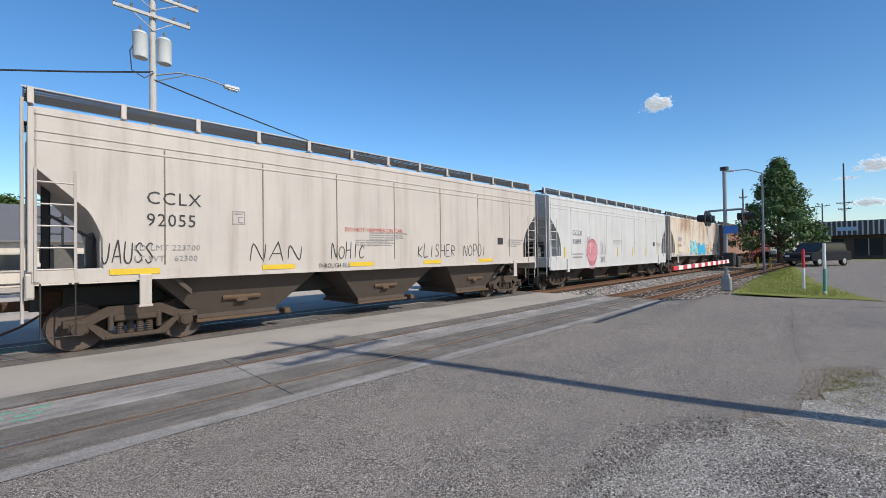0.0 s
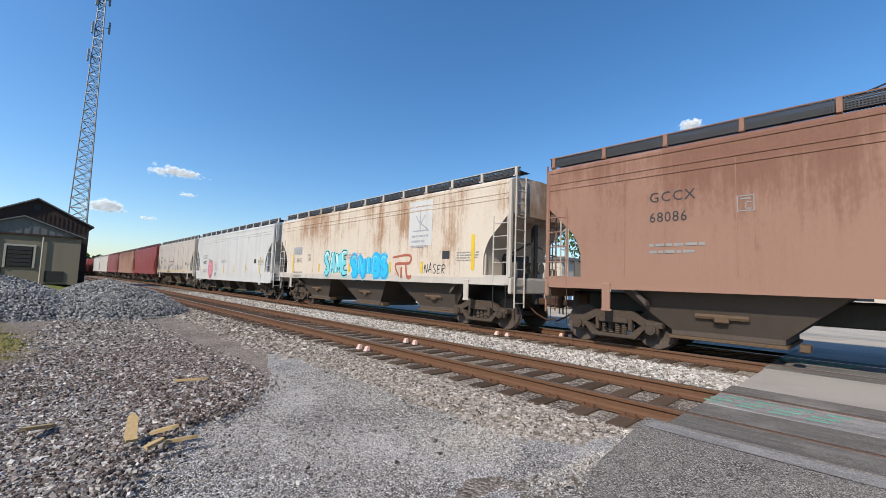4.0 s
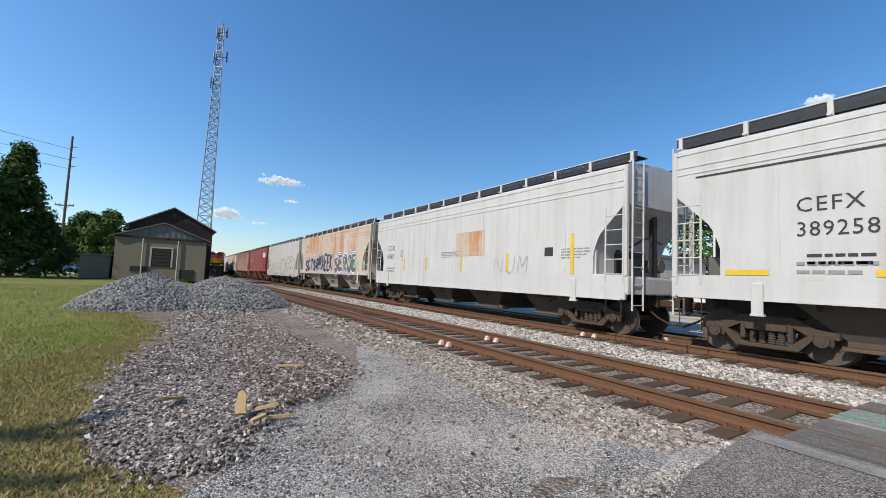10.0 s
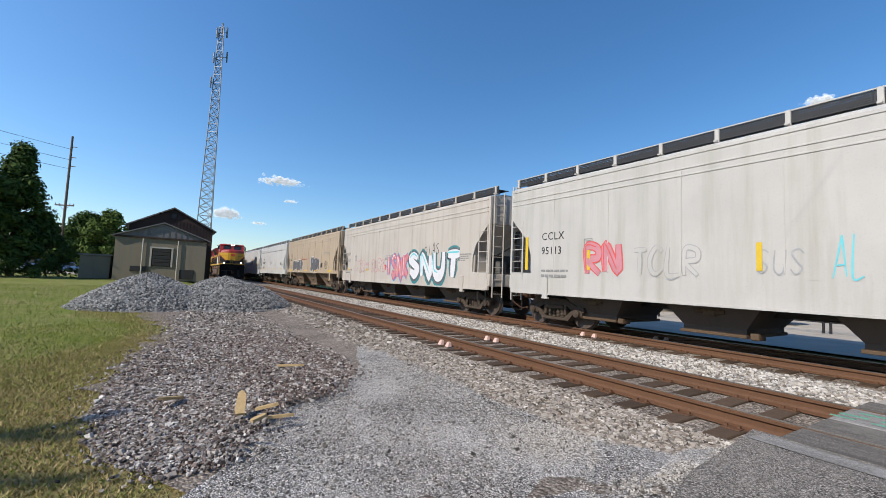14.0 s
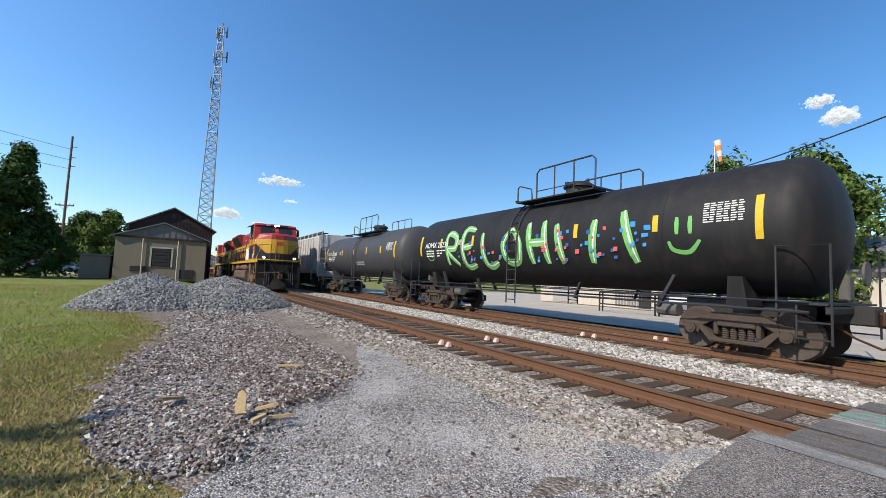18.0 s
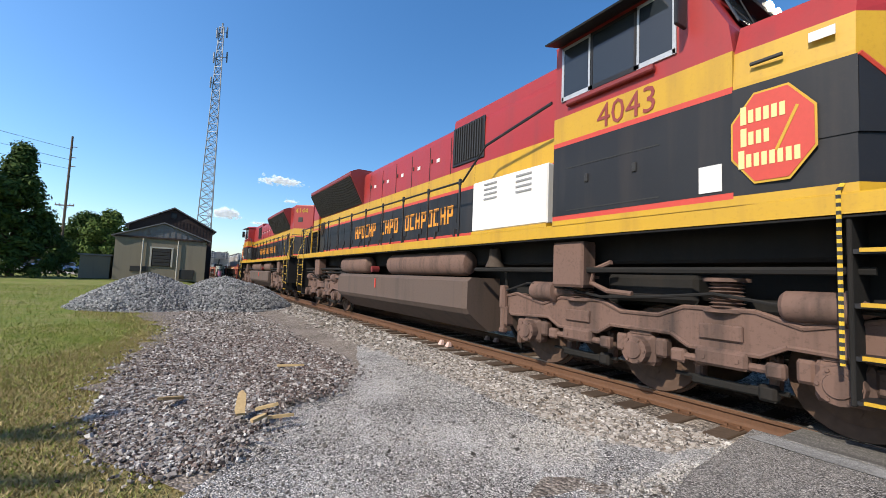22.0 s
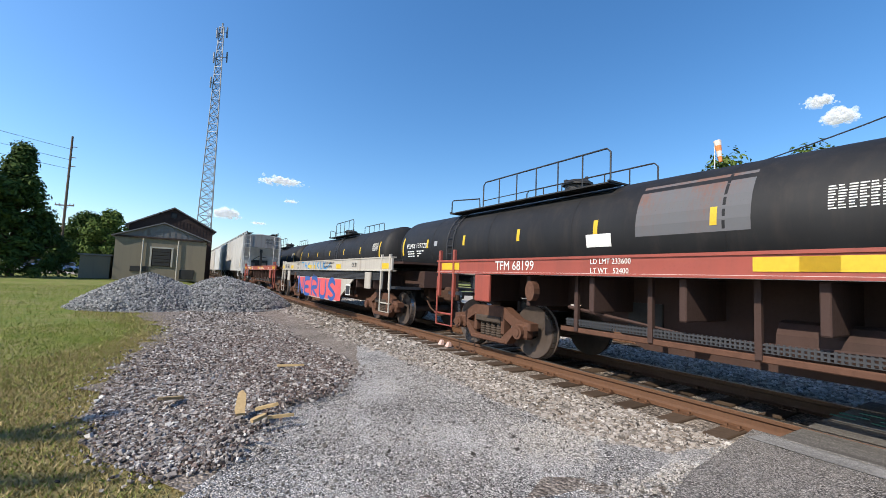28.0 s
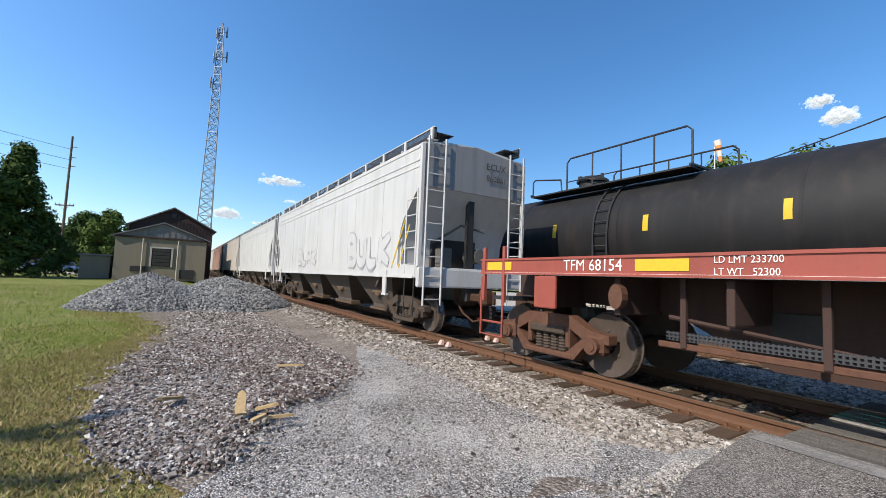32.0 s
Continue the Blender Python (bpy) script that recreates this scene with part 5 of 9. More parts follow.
WINDOW_ALU = plain("window aluminium", (0.42, 0.43, 0.44), .45, .3, 16, .2, .03)


def striped_rail():
    """Grab-rail paint: short black and yellow bands."""
    n = Nodes("striped grab rail")
    band = n.math("GREATER_THAN", n.math("FRACT", n.math("MULTIPLY", n.axis(n.local(), 2), 15.0)), 0.5)
    return n.done(n.mix(band, (0.62, 0.40, 0.03), (0.03, 0.028, 0.025)), .5)


STRIPED = striped_rail()


def loco_wheelset():
    r = .533
    m = Mesh()
    for s in (-1, 1):
        m.lathe([(.12, s * .68), (.14, s * .82), (r * .74, s * .79), (r * .80, s * .81), (r - .012, s * .81), (r, s * .79), (r + .004, s * .70), (r + .028, s * .685), (r + .02, s * .66), (.14, s * .68)], (0, 0, 0), "y", 30)
        for k in range(4):
            a = k * 1.571 + .3
            m.box(r * .52 * math.cos(a), s * .805, r * .52 * math.sin(a), .06, .015, .06)
    m.tube((0, -1.05, 0), (0, 1.05, 0), .10, 12)
    return m.data("wheelset", L_WHEEL, 35)


def loco_frame_mesh():
    """Side frame of a three-axle truck: a cast beam that arches over the axle boxes, with raised rims."""
    m = Mesh()
    top = [(-2.62, .80), (-2.62, 1.04), (-2.2, 1.12), (-1.62, .99), (-1.25, 1.11), (-.55, 1.11), (-.25, .99), (.25, .99), (.55, 1.11), (1.25, 1.11), (1.62, .99), (2.2, 1.12), (2.62, 1.04), (2.62, .80)]
    low = [(2.35, .76), (1.5, .80), (1.28, .68), (.6, .68), (.4, .80), (-.4, .80), (-.6, .68), (-1.28, .68), (-1.5, .80), (-2.35, .76)]
    m.plate(top + low, -.09, .10)
    for a, b in list(zip(top[1:-1], top[2:-1])) + list(zip(low, low[1:])):
        m.tube((a[0], -.09, a[1]), (b[0], -.09, b[1]), .026, 6)
    for x in (-.93, .93):
        m.box(x, -.10, .87, .42, .05, .16, .02)
        m.box(x, -.06, .60, .50, .16, .18, .03)
        for dx in (-.16, .16):
            m.tube((x + dx, -.15, .60), (x + dx, -.10, .60), .028, 6)
    for x in (-2.5, 2.5):
        m.box(x, -.05, .72, .16, .20, .34, .03)
    return m.data("side_frame", L_DIRT)


def axle_box_mesh():
    m = Mesh()
    m.box(0, 0, .55, .40, .24, .36, .05).box(-.26, -.02, .60, .14, .16, .22, .03).box(.26, -.02, .60, .14, .16, .22, .03)
    m.lathe([(.02, -.245), (.10, -.245), (.11, -.225), (.165, -.22), (.17, -.12), (.02, -.12)], (0, 0, .545), "y", 16)
    for k in range(6):
        a = k * math.pi / 3
        m.tube((.14 * math.cos(a), -.24, .545 + .14 * math.sin(a)), (.14 * math.cos(a), -.21, .545 + .14 * math.sin(a)), .016, 6)
    m.box(0, 0, .76, .30, .18, .10, .02)
    return m.data("axle_box", L_DIRT)


def coil_mesh():
    """A coil spring between the frame and the bolster, with its seats."""
    m = Mesh()
    prof = [(.03, 1.08), (.22, 1.08), (.22, 1.11)]
    for j in range(7):
        prof += [(.12, 1.115 + j * .04), (.17, 1.135 + j * .04)]
    m.lathe(prof + [(.12, 1.40), (.22, 1.40), (.22, 1.44), (.03, 1.44)], (0, 0, 0), "z", 14)
    return m.data("coil_spring", L_DIRT, 40)


LOCO_WHEELS, LOCO_FRAME, AXLE_BOX, COIL = loco_wheelset(), loco_frame_mesh(), axle_box_mesh(), coil_mesh()
BRAKE_CYL = Mesh().lathe([(.03, -.30), (.11, -.29), (.145, -.25), (.145, .16), (.165, .17), (.165, .21), (.10, .24), (.05, .34), (.045, .55), (.02, .56)], (0, 0, 0), "x", 14).box(-.1, .08, -.10, .30, .18, .16, .02).data("brake_cylinder", L_DIRT, 35)
LINK = Mesh().tube((-.50, 0, 0), (.50, 0, 0), .042, 8).box(-.46, 0, 0, .16, .12, .15, .03).box(.46, 0, 0, .16, .12, .15, .03).data("traction_link", L_DIRT)
SHOE = Mesh().box(0, 0, .46, .09, .14, .42, .03).box(.02, -.06, .50, .14, .04, .10, .01).tube((0, -.10, .66), (0, .1, .66), .03, 6).data("brake_shoe", L_DIRT)
BRAKE_BEAM = Mesh().box(0, 0, .30, .80, .08, .09, .02).box(.34, -.02, .31, .16, .14, .16, .03).tube((-.6, 0, .33), (.5, 0, .33), .025, 6).data("brake_rod", L_DARK)
DAMPER = Mesh().tube((0, 0, .50), (0, 0, .86), .055, 10).tube((0, 0, .86), (0, 0, 1.18), .075, 10).box(0, 0, .47, .12, .12, .08, .02).box(0, 0, 1.2, .12, .12, .08, .02).data("shock_absorber", L_DIRT)


def loco_truck(loco, x):
    drawn = [list(k) for k in LIFT]
    lift()
    t = part("truck", Mesh().box(0, 0, .80, 4.6, 1.5, .35, .05).box(0, 0, 1.30, 1.2, 2.1, .34, .05), L_DARK, loco, at=(x, 0, 0))
    for s in (-1, 1):
        rot = (0, 0, 0 if s < 0 else math.pi)

        def hung(name, mesh, px, py, pz=0.0):
            part(name, mesh, None, t, at=(px if s < 0 else -px, s * py, pz)).rotation_euler = rot
        hung("side_frame", LOCO_FRAME, 0, 1.14)
        for a in (-1.88, 0, 1.88):
            hung("axle_box", AXLE_BOX, a, 1.12)
        for a in (-.94, .94):
            hung("coil_spring", COIL, a, 1.12)
            hung("traction_link", LINK, a, 1.20, .56)
            hung("brake_rod", BRAKE_BEAM, a, 1.02)
        for a in (-2.42, -1.30, -.58, .58, 1.30, 2.42):
            hung("brake_shoe", SHOE, a, .92)
        for a in (-1.55, 1.75):
            hung("brake_cylinder", BRAKE_CYL, a, 1.22, 1.19)
        hung("shock_absorber", DAMPER, 2.52, 1.26)
        hung("shock_absorber", DAMPER, -2.52, 1.26)
        y = s * 1.30
        part("air_hose", Mesh().path([(2.55, y, 1.45), (2.78, y, 1.20), (2.80, y, .75), (2.70, y, .42), (2.45, y, .34)], .032, 7), L_DARK, t)
        part("air_hose", Mesh().path([(-.35, y, 1.62), (-.62, y, 1.52), (-.66, y, 1.34), (-.40, y, 1.24), (-.05, y, 1.22)], .034, 7), L_DIRT, t)
        part("brake_pipe", Mesh().path([(-2.4, y, 1.16), (-1.9, y, 1.30), (-1.2, y, 1.26), (-.5, y, 1.16), (.2, y, 1.20), (.9, y, 1.27), (1.4, y, 1.20), (2.4, y, 1.16)], .018, 6), L_DARK, t)
        part("sand_pipe", Mesh().path([(2.55, s * 1.2, 1.5), (2.66, s * 1.0, .6), (2.52, s * .8, .14)], .03, 6).path([(-2.55, s * 1.2, 1.5), (-2.66, s * 1.0, .6), (-2.52, s * .8, .14)], .03, 6), L_DARK, t)
    for a in (-1.88, 0, 1.88):
        w = part("wheelset", LOCO_WHEELS, None, t, at=(a, 0, .533))
        ROLLING.append((w, (a, 0, .533), .533, 0 if loco["ahead"] else 2))
        for s in (0, math.pi):
            part("tread", LOCO_TREAD, None, t, "worn wheel rim", at=(a, 0, .533)).rotation_euler = (0, 0, s)
    LIFT[:] = drawn
    return t


LOCO_TREAD = Mesh().lathe([(.5345, -.78), (.539, -.705), (.52, -.70), (.52, -.775), (.5345, -.78)], (0, 0, 0), "y", 32).data("tread", TREAD)


def hood_ring(x, w, z0, z1, r):
    """Cross-section of a hood from z0 to z1 with rounded upper shoulders."""
    ring = [(x, -w, z0), (x, -w, z1 - r)]
    for k in range(1, 5):
        a = k / 4 * math.pi / 2
        ring.append((x, -w + r * (1 - math.cos(a)), z1 - r + r * math.sin(a)))
    return ring + [(p[0], -p[1], p[2]) for p in reversed(ring)]


def locomotive(label, number, ahead, m=None):
    """Six-axle diesel, cab towards +x, origin at mid-length on the rail heads."""
    lo = thing("locomotive", label, "locomotive", "locomotives of the near train")
    lo["ahead"] = ahead
    HW = 1.06           # half width of the long hood
    part("underframe", Mesh().box(0, 0, 1.56, 19.4, 2.1, .36, .03).box(0, 0, 1.2, 19.0, 1.3, .5, .03), L_DARK, lo)
    part("deck", Mesh().box(0, 0, 1.79, 19.9, 3.04, .06), L_DARK, lo)
    for s in (-1, 1):
        part("side_sill", Mesh().box(0, s * 1.50, 1.735, 19.9, .06, .19, .01), L_YELLOW, lo)
        part("sill_edge", Mesh().box(0, s * 1.505, 1.65, 19.9, .05, .025), L_DARK, lo)
        # long hood side in bands of paint
        for nm, z0, z1, mat in (("hood_stripe", 1.83, 1.91, L_YELLOW), ("hood_stripe", 1.91, 2.0, L_STRIPE), ("hood_door_panel", 2.0, 2.72, L_BLACK), ("hood_stripe", 2.72, 2.79, L_STRIPE), ("hood_band", 2.79, 3.17, L_YELLOW)):
            part(nm, Mesh().box(-1.17, s * (HW - .04), (z0 + z1) / 2, 13.74, .10, z1 - z0), mat, lo)
        door = Mesh().box(0, s * (HW + .013), 2.36, .02, .012, .70).box(.06, s * (HW + .02), 2.14, .07, .02, .10).data("hood_door_edge", L_BLACK)
        for i in range(2, 17):
            part("hood_door_edge", door, None, lo, at=(-9.0 + i * .82, 0, 0))
        grip = Mesh().box(0, s * (HW + .006), 3.52, .13, .02, .07).data("door_label", L_WHITE)
        for i in range(6):
            part("door_label", grip, None, lo, at=(-2.2 + i * .95, 0, 0))
        # plain barred shapes stand in for the company's lettering
        shapes = []
        for k in range(4):
            b = Mesh().box(-.085, s * (HW + .014), 2.36, .06, .008, .32)
            if k != 1:
                b.box(.085, s * (HW + .014), 2.36 if k != 3 else 2.44, .06, .008, .32 if k != 3 else .16)
            b.box(0, s * (HW + .014), (2.36, 2.50, 2.22, 2.49)[k], .20, .008, .055)
            if k:
                b.box(0, s * (HW + .014), (2.36, 2.225, 2.49, 2.35)[k], .20, .008, .055)
            shapes.append(b.data("letter_block", L_ORANGE))
        x = -3.6
        for w, word in enumerate((6, 4, 8)):
            for i in range(word):
                part("letter_block", shapes[(i * 3 + w) % 4], None, lo, at=(x, 0, 0))
                x += .300
            x += .36
    part("long_hood", Mesh().loft([hood_ring(x, HW, 3.15, 4.12, .28) for x in (-8.2, 5.7)]), L_RED, lo, smooth=35)
    part("hood_core", Mesh().box(-1.01, 0, 2.5, 13.3, 2 * HW - .18, 1.36), L_BLACK, lo)
    # rear end of the hood: red block with chamfered corners, vents and grab irons
    def rear_ring(z, k=1.0, x1=-8.05, xc=-8.85, yc=.36):
        if x1 < -9:
            xc, yc = -9.20, .62
        return [(x1, -1.16 * k, z), (xc, -1.16 * k, z), (-9.58, -yc * k, z), (-9.58, yc * k, z), (xc, 1.16 * k, z), (x1, 1.16 * k, z)]
    part("rear_hood", Mesh().loft([rear_ring(3.14), rear_ring(4.20), rear_ring(4.28, .93)]), L_RED, lo)
    part("roof_rail", Mesh().path([(-9.5, -.4, 4.28), (-9.5, -.4, 4.34), (-9.5, .4, 4.34), (-9.5, .4, 4.28)], .015, 5), STEEL_DARK, lo)
    part("rear_band", Mesh().loft([rear_ring(2.79), rear_ring(3.14)]), L_YELLOW, lo)
    part("rear_stripe", Mesh().loft([rear_ring(2.72), rear_ring(2.79)]), L_STRIPE, lo)
    part("rear_panel", Mesh().loft([rear_ring(2.0, .998, -9.12), rear_ring(2.72, .998, -9.12)]), L_BLACK, lo)
    part("rear_stripe", Mesh().loft([rear_ring(1.91, 1, -9.12), rear_ring(2.0, 1, -9.12)]), L_STRIPE, lo)
    part("rear_stripe", Mesh().loft([rear_ring(1.83, 1, -9.12), rear_ring(1.91, 1, -9.12)]), L_YELLOW, lo)
    part("rear_core", Mesh().box(-8.58, 0, 2.28, 1.06, 1.70, .88, .02), STEEL_DARK, lo)
    part("rear_door", Mesh().box(-9.59, .36, 2.62, .03, .34, .62, .01), STEEL_DARK, lo)
    for s in (-1, 1):
        part("rear_hatch", Mesh().box(-9.10, s * .886, 3.52, .24, .03, .20, 0, Matrix.Rotation(s * .831, 4, "Z")), STEEL_DARK, lo)
    for s in (-1, 1):
        part("grille_frame", Mesh().box(-9.10, s * 1.14, 2.27, .06, .05, .90).box(-8.08, s * 1.14, 2.27, .06, .05, .90).box(-8.58, s * 1.14, 1.86, 1.06, .05, .06).box(-8.58, s * 1.14, 2.70, 1.06, .05, .05), L_YELLOW, lo)
    part("rear_light", Mesh().tube((-9.58, -.11, 3.70), (-9.63, -.11, 3.70), .08, 14).tube((-9.58, .13, 3.70), (-9.63, .13, 3.70), .08, 14).box(-9.58, .01, 3.70, .04, .50, .20, .02), GLASS, lo)
    grille = Mesh()
    for i in range(13):
        grille.box(-8.58 + (i - 6) * .078, 0, 2.27, .022, 2.24, .86)
    for z in (1.95, 2.14, 2.33, 2.52):
        grille.box(-8.58, 0, z, 1.0, 2.26, .022)
    part("rear_grille", grille, L_DARK, lo)
    slot = Mesh().box(0, 0, 0, .26, .02, .026).data("vent_slot", L_ROOF)
    for i in range(2):
        for k in range(6):
            for s in (-1, 1):
                part("vent_slot", slot, None, lo, at=(-8.62 + i * .32, s * 1.162, 3.70 + k * .065))
    iron = Mesh().path([(-9.58, 0, 0), (-9.645, 0, 0), (-9.645, .36, 0), (-9.58, .36, 0)], .014, 5).data("grab_iron", L_RED)
    for i in range(7):
        part("grab_iron", iron, None, lo, at=(0, -.33, 2.5 + i * .27))
    # flared radiator: dark sloping intake below a dull red top
    part("radiator", Mesh().loft([[(x, -1.08, 3.20), (x, -1.56, 3.92), (x, -1.56, 4.05), (x, -1.30, 4.20), (x, 1.30, 4.20), (x, 1.56, 4.05), (x, 1.56, 3.92), (x, 1.08, 3.20)] for x in (-8.05, -3.15)]), L_ROOF, lo)
    for s in (-1, 1):
        fin = Mesh().loft([[(-.02, s * 1.135, 3.25), (.02, s * 1.135, 3.25), (.02, s * 1.56, 3.88), (-.02, s * 1.56, 3.88)], [(-.02, s * 1.165, 3.24), (.02, s * 1.165, 3.24), (.02, s * 1.59, 3.87), (-.02, s * 1.59, 3.87)]]).data("radiator_fin", STEEL_DARK)
        for i in range(47):
            part("radiator_fin", fin, None, lo, at=(-7.95 + i * .101, 0, 0))
        part("radiator_core", Mesh().loft([[(x, s * 1.085, 3.205), (x, s * 1.555, 3.885), (x, s * 1.575, 3.875), (x, s * 1.105, 3.195)] for x in (-7.97, -3.23)]), STEEL_DARK, lo)
        # flat dark plate on the hood: its colour stands for the recess's shade
        part("fan_recess", Mesh().box(-7.68, s * 1.066, 2.44, .60, .02, 1.10), STEEL_DARK, lo)
        wheel = Mesh().lathe([(.20, s * 1.09), (.23, s * 1.09), (.23, s * 1.12), (.20, s * 1.12), (.20, s * 1.09)], (-7.68, 0, 2.74), "y", 24).lathe([(.01, s * 1.09), (.06, s * 1.09), (.06, s * 1.13), (.01, s * 1.13)], (-7.68, 0, 2.74), "y", 12)
        for k in range(4):
            wheel.box(-7.68, s * 1.10, 2.74, .42, .02, .035, 0, Matrix.Rotation(k * math.pi / 4, 4, "Y"))
        part("blower_wheel", wheel, TRUCK_STEEL, lo)
        intake = Mesh()
        for i in range(12):
            intake.box(2.35 + i * .085, s * (HW + .03), 3.62, .035, .04, .62)
        part("brake_grille", intake, STEEL_DARK, lo)
        part("grille_frame", Mesh().box(2.82, s * (HW + .01), 3.62, 1.14, .03, .72, .01), L_BLACK, lo)
        part("equipment_box", Mesh().box(4.62, s * 1.30, 2.28, 1.9, .44, .76, .02), L_WHITE if ahead else L_BLACK, lo)
        louv = Mesh()
        for i in range(2):
            for k in range(4):
                louv.box(4.2 + i * .85, s * 1.525, 2.38 + k * .07, .36, .012, .025)
        part("louvre", louv, GREY_INK, lo)
        part("box_stripe", Mesh().box(4.62, s * 1.31, 1.86, 1.9, .44, .07), L_YELLOW, lo)
    part("exhaust", Mesh().box(-.6, 0, 4.18, 1.6, .9, .16, .04), STEEL_DARK, lo)
    horn = Mesh()
    for i, (y, d) in enumerate(((-.25, .45), (0, .55), (.25, .4))):
        horn.tube((.9, y, 4.24), (.9 + d, y, 4.26), .03, 8, .10)
    part("horn", horn.box(.9, 0, 4.18, .1, .6, .08), STEEL_DARK, lo)
    part("inverter_hood", Mesh().loft([hood_ring(2.2, 1.02, 3.6, 4.40, .22), hood_ring(5.72, 1.02, 3.6, 4.40, .22)]), L_RED, lo, smooth=35)
    # cab and nose
    cab = [(5.70, 1.82), (5.70, 4.20), (5.95, 4.42), (6.6, 4.50), (7.45, 4.46), (7.72, 4.32), (8.06, 3.50), (8.06, 1.82)]
    ring = [[(p[0], y * (1.0 if p[1] < 4.0 else .82), p[1]) for p in cab] for y in (-1.54, 1.54)]
    part("cab_lower", Mesh().plate([(5.70, 1.98), (8.06, 1.98), (8.06, 2.80), (5.70, 2.80)], -1.54, 1.54), L_BLACK, lo)
    part("cab_stripe", Mesh().plate([(5.70, 2.80), (8.06, 2.80), (8.06, 2.86), (5.70, 2.86)], -1.542, 1.542), L_STRIPE, lo)
    part("cab_band", Mesh().plate([(5.70, 2.86), (8.06, 2.86), (8.06, 3.20), (5.70, 3.20)], -1.54, 1.54), L_YELLOW, lo)
    part("cab_foot", Mesh().plate([(5.70, 1.82), (8.06, 1.82), (8.06, 1.90), (5.70, 1.90)], -1.54, 1.54), L_YELLOW, lo)
    part("cab_foot", Mesh().plate([(5.70, 1.90), (8.06, 1.90), (8.06, 1.98), (5.70, 1.98)], -1.538, 1.538), L_STRIPE, lo)
    up = [(5.70, 3.20), (5.70, 4.18), (6.0, 4.20), (7.62, 4.20), (8.02, 3.45), (8.06, 3.20)]
    roof = [(5.66, 4.18), (6.0, 4.45), (6.8, 4.54), (7.5, 4.48), (7.74, 4.18)]
    part("cab_upper", Mesh().plate(up, -1.52, 1.52), L_RED, lo)
    part("cab_roof", Mesh().loft([[(p[0], -1.50, p[1] - .08 * (p[1] > 4.3)) for p in roof], [(p[0], -1.1, p[1] + .02) for p in roof], [(p[0], 1.1, p[1] + .02) for p in roof], [(p[0], 1.50, p[1] - .08 * (p[1] > 4.3)) for p in roof]]), L_RED, lo)
    for s in (-1, 1):
        for x0, x1 in ((5.86, 6.30), (6.36, 6.98), (7.04, 7.46)):
            w = part("side_window", Mesh().box((x0 + x1) / 2, s * 1.525, 3.74, x1 - x0, .02, .62, .01), GLASS, lo)
            part("window_frame", Mesh().box((x0 + x1) / 2, s * 1.525, 4.07, x1 - x0 + .06, .035, .05).box((x0 + x1) / 2, s * 1.525, 3.41, x1 - x0 + .06, .035, .05).box(x0 - .015, s * 1.525, 3.74, .04, .035, .7).box(x1 + .015, s * 1.525, 3.74, .04, .035, .7), L_BLACK if x0 == 6.36 else WINDOW_ALU, w)
        part("sun_visor", Mesh().box(6.5, s * 1.66, 4.14, 1.5, .34, .03, 0, Matrix.Rotation(s * -.35, 4, "X")), L_BLACK, lo)
        part("arm_rest", Mesh().box(6.6, s * 1.56, 3.33, 1.3, .08, .06, .02), L_ROOF, lo)
        part("windshield", Mesh().box(7.86, s * .66, 3.82, .03, .94, .44, .01, Matrix.Rotation(-.45, 4, "Y")), GLASS, lo)
        part("wiper", Mesh().tube((7.95, s * .5, 3.62), (7.83, s * .8, 4.0), .012, 5), BLACK, lo)
        part("mirror", Mesh().box(7.62, s * 1.68, 3.75, .04, .2, .42, .01), L_BLACK, lo)
        # octagonal shield on the cab side
        o8 = [(8.38 + .36 * math.cos(a * math.pi / 4 + .39), 2.38 + .38 * math.sin(a * math.pi / 4 + .39)) for a in range(8)]
        part("shield", Mesh().plate(o8, s * 1.546, s * 1.551), L_YELLOW, lo)
        part("shield", Mesh().plate([(8.38 + (p[0] - 8.38) * .945, 2.38 + (p[1] - 2.38) * .945) for p in o8], s * 1.552, s * 1.557), L_STRIPE, lo)
        for k, (x0, n_) in enumerate(((8.16, 6), (8.16, 4), (8.14, 8))):
            for i in range(n_):
                big = i == 0
                part("shield_bar", Mesh().box(x0 + i * .062, s * 1.5585, 2.55 - k * .17 + (.015 if big else 0), .05 if big else .042, .006, .14 if big else .10), L_CREAM, lo)
        part("shield_bar", Mesh().box(8.50, s * 1.5585, 2.40, .025, .006, .34, 0, Matrix.Rotation(.5, 4, "Y")), L_YELLOW, lo)
        for x0, x1, z in ((5.95, 7.30, 2.52), (5.95, 7.30, 2.04)):
            part("panel_seam", Mesh().box((x0 + x1) / 2, s * 1.542, z, x1 - x0, .006, .012), STEEL_DARK, lo)
        for x in (6.3, 7.0):
            part("latch", Mesh().box(x, s * 1.55, 2.36, .05, .03, .09, .01), STEEL_DARK, lo)
        part("nose_handle", Mesh().box(8.35, s * 1.56, 3.0, .26, .03, .03, .01), STEEL_DARK, lo)
        part("notice_panel", Mesh().box(8.75, s * 1.535, 3.06, .18, .008, .08), L_WHITE, lo)
        # seams and latches of the upper hood doors
        seam = Mesh().box(0, s * (HW + .004), 3.35, .014, .012, .98).data("door_seam", STEEL_DARK)
        catch = Mesh().box(.10, s * (HW + .012), 3.55, .045, .03, .075, .01).data("latch", STEEL_DARK)
        foot = Mesh().box(.15, s * (HW + .02), 2.02, .07, .03, .15, .01).data("latch", L_BLACK)
        for i in range(7):
            part("door_seam", seam, None, lo, at=(-2.6 + i * .95, 0, 0))
            part("latch", catch, None, lo, at=(-2.6 + i * .95, 0, 0))
        for i in range(1, 14):
            part("latch", foot, None, lo, at=(-8.4 + i * .82, 0, 0))
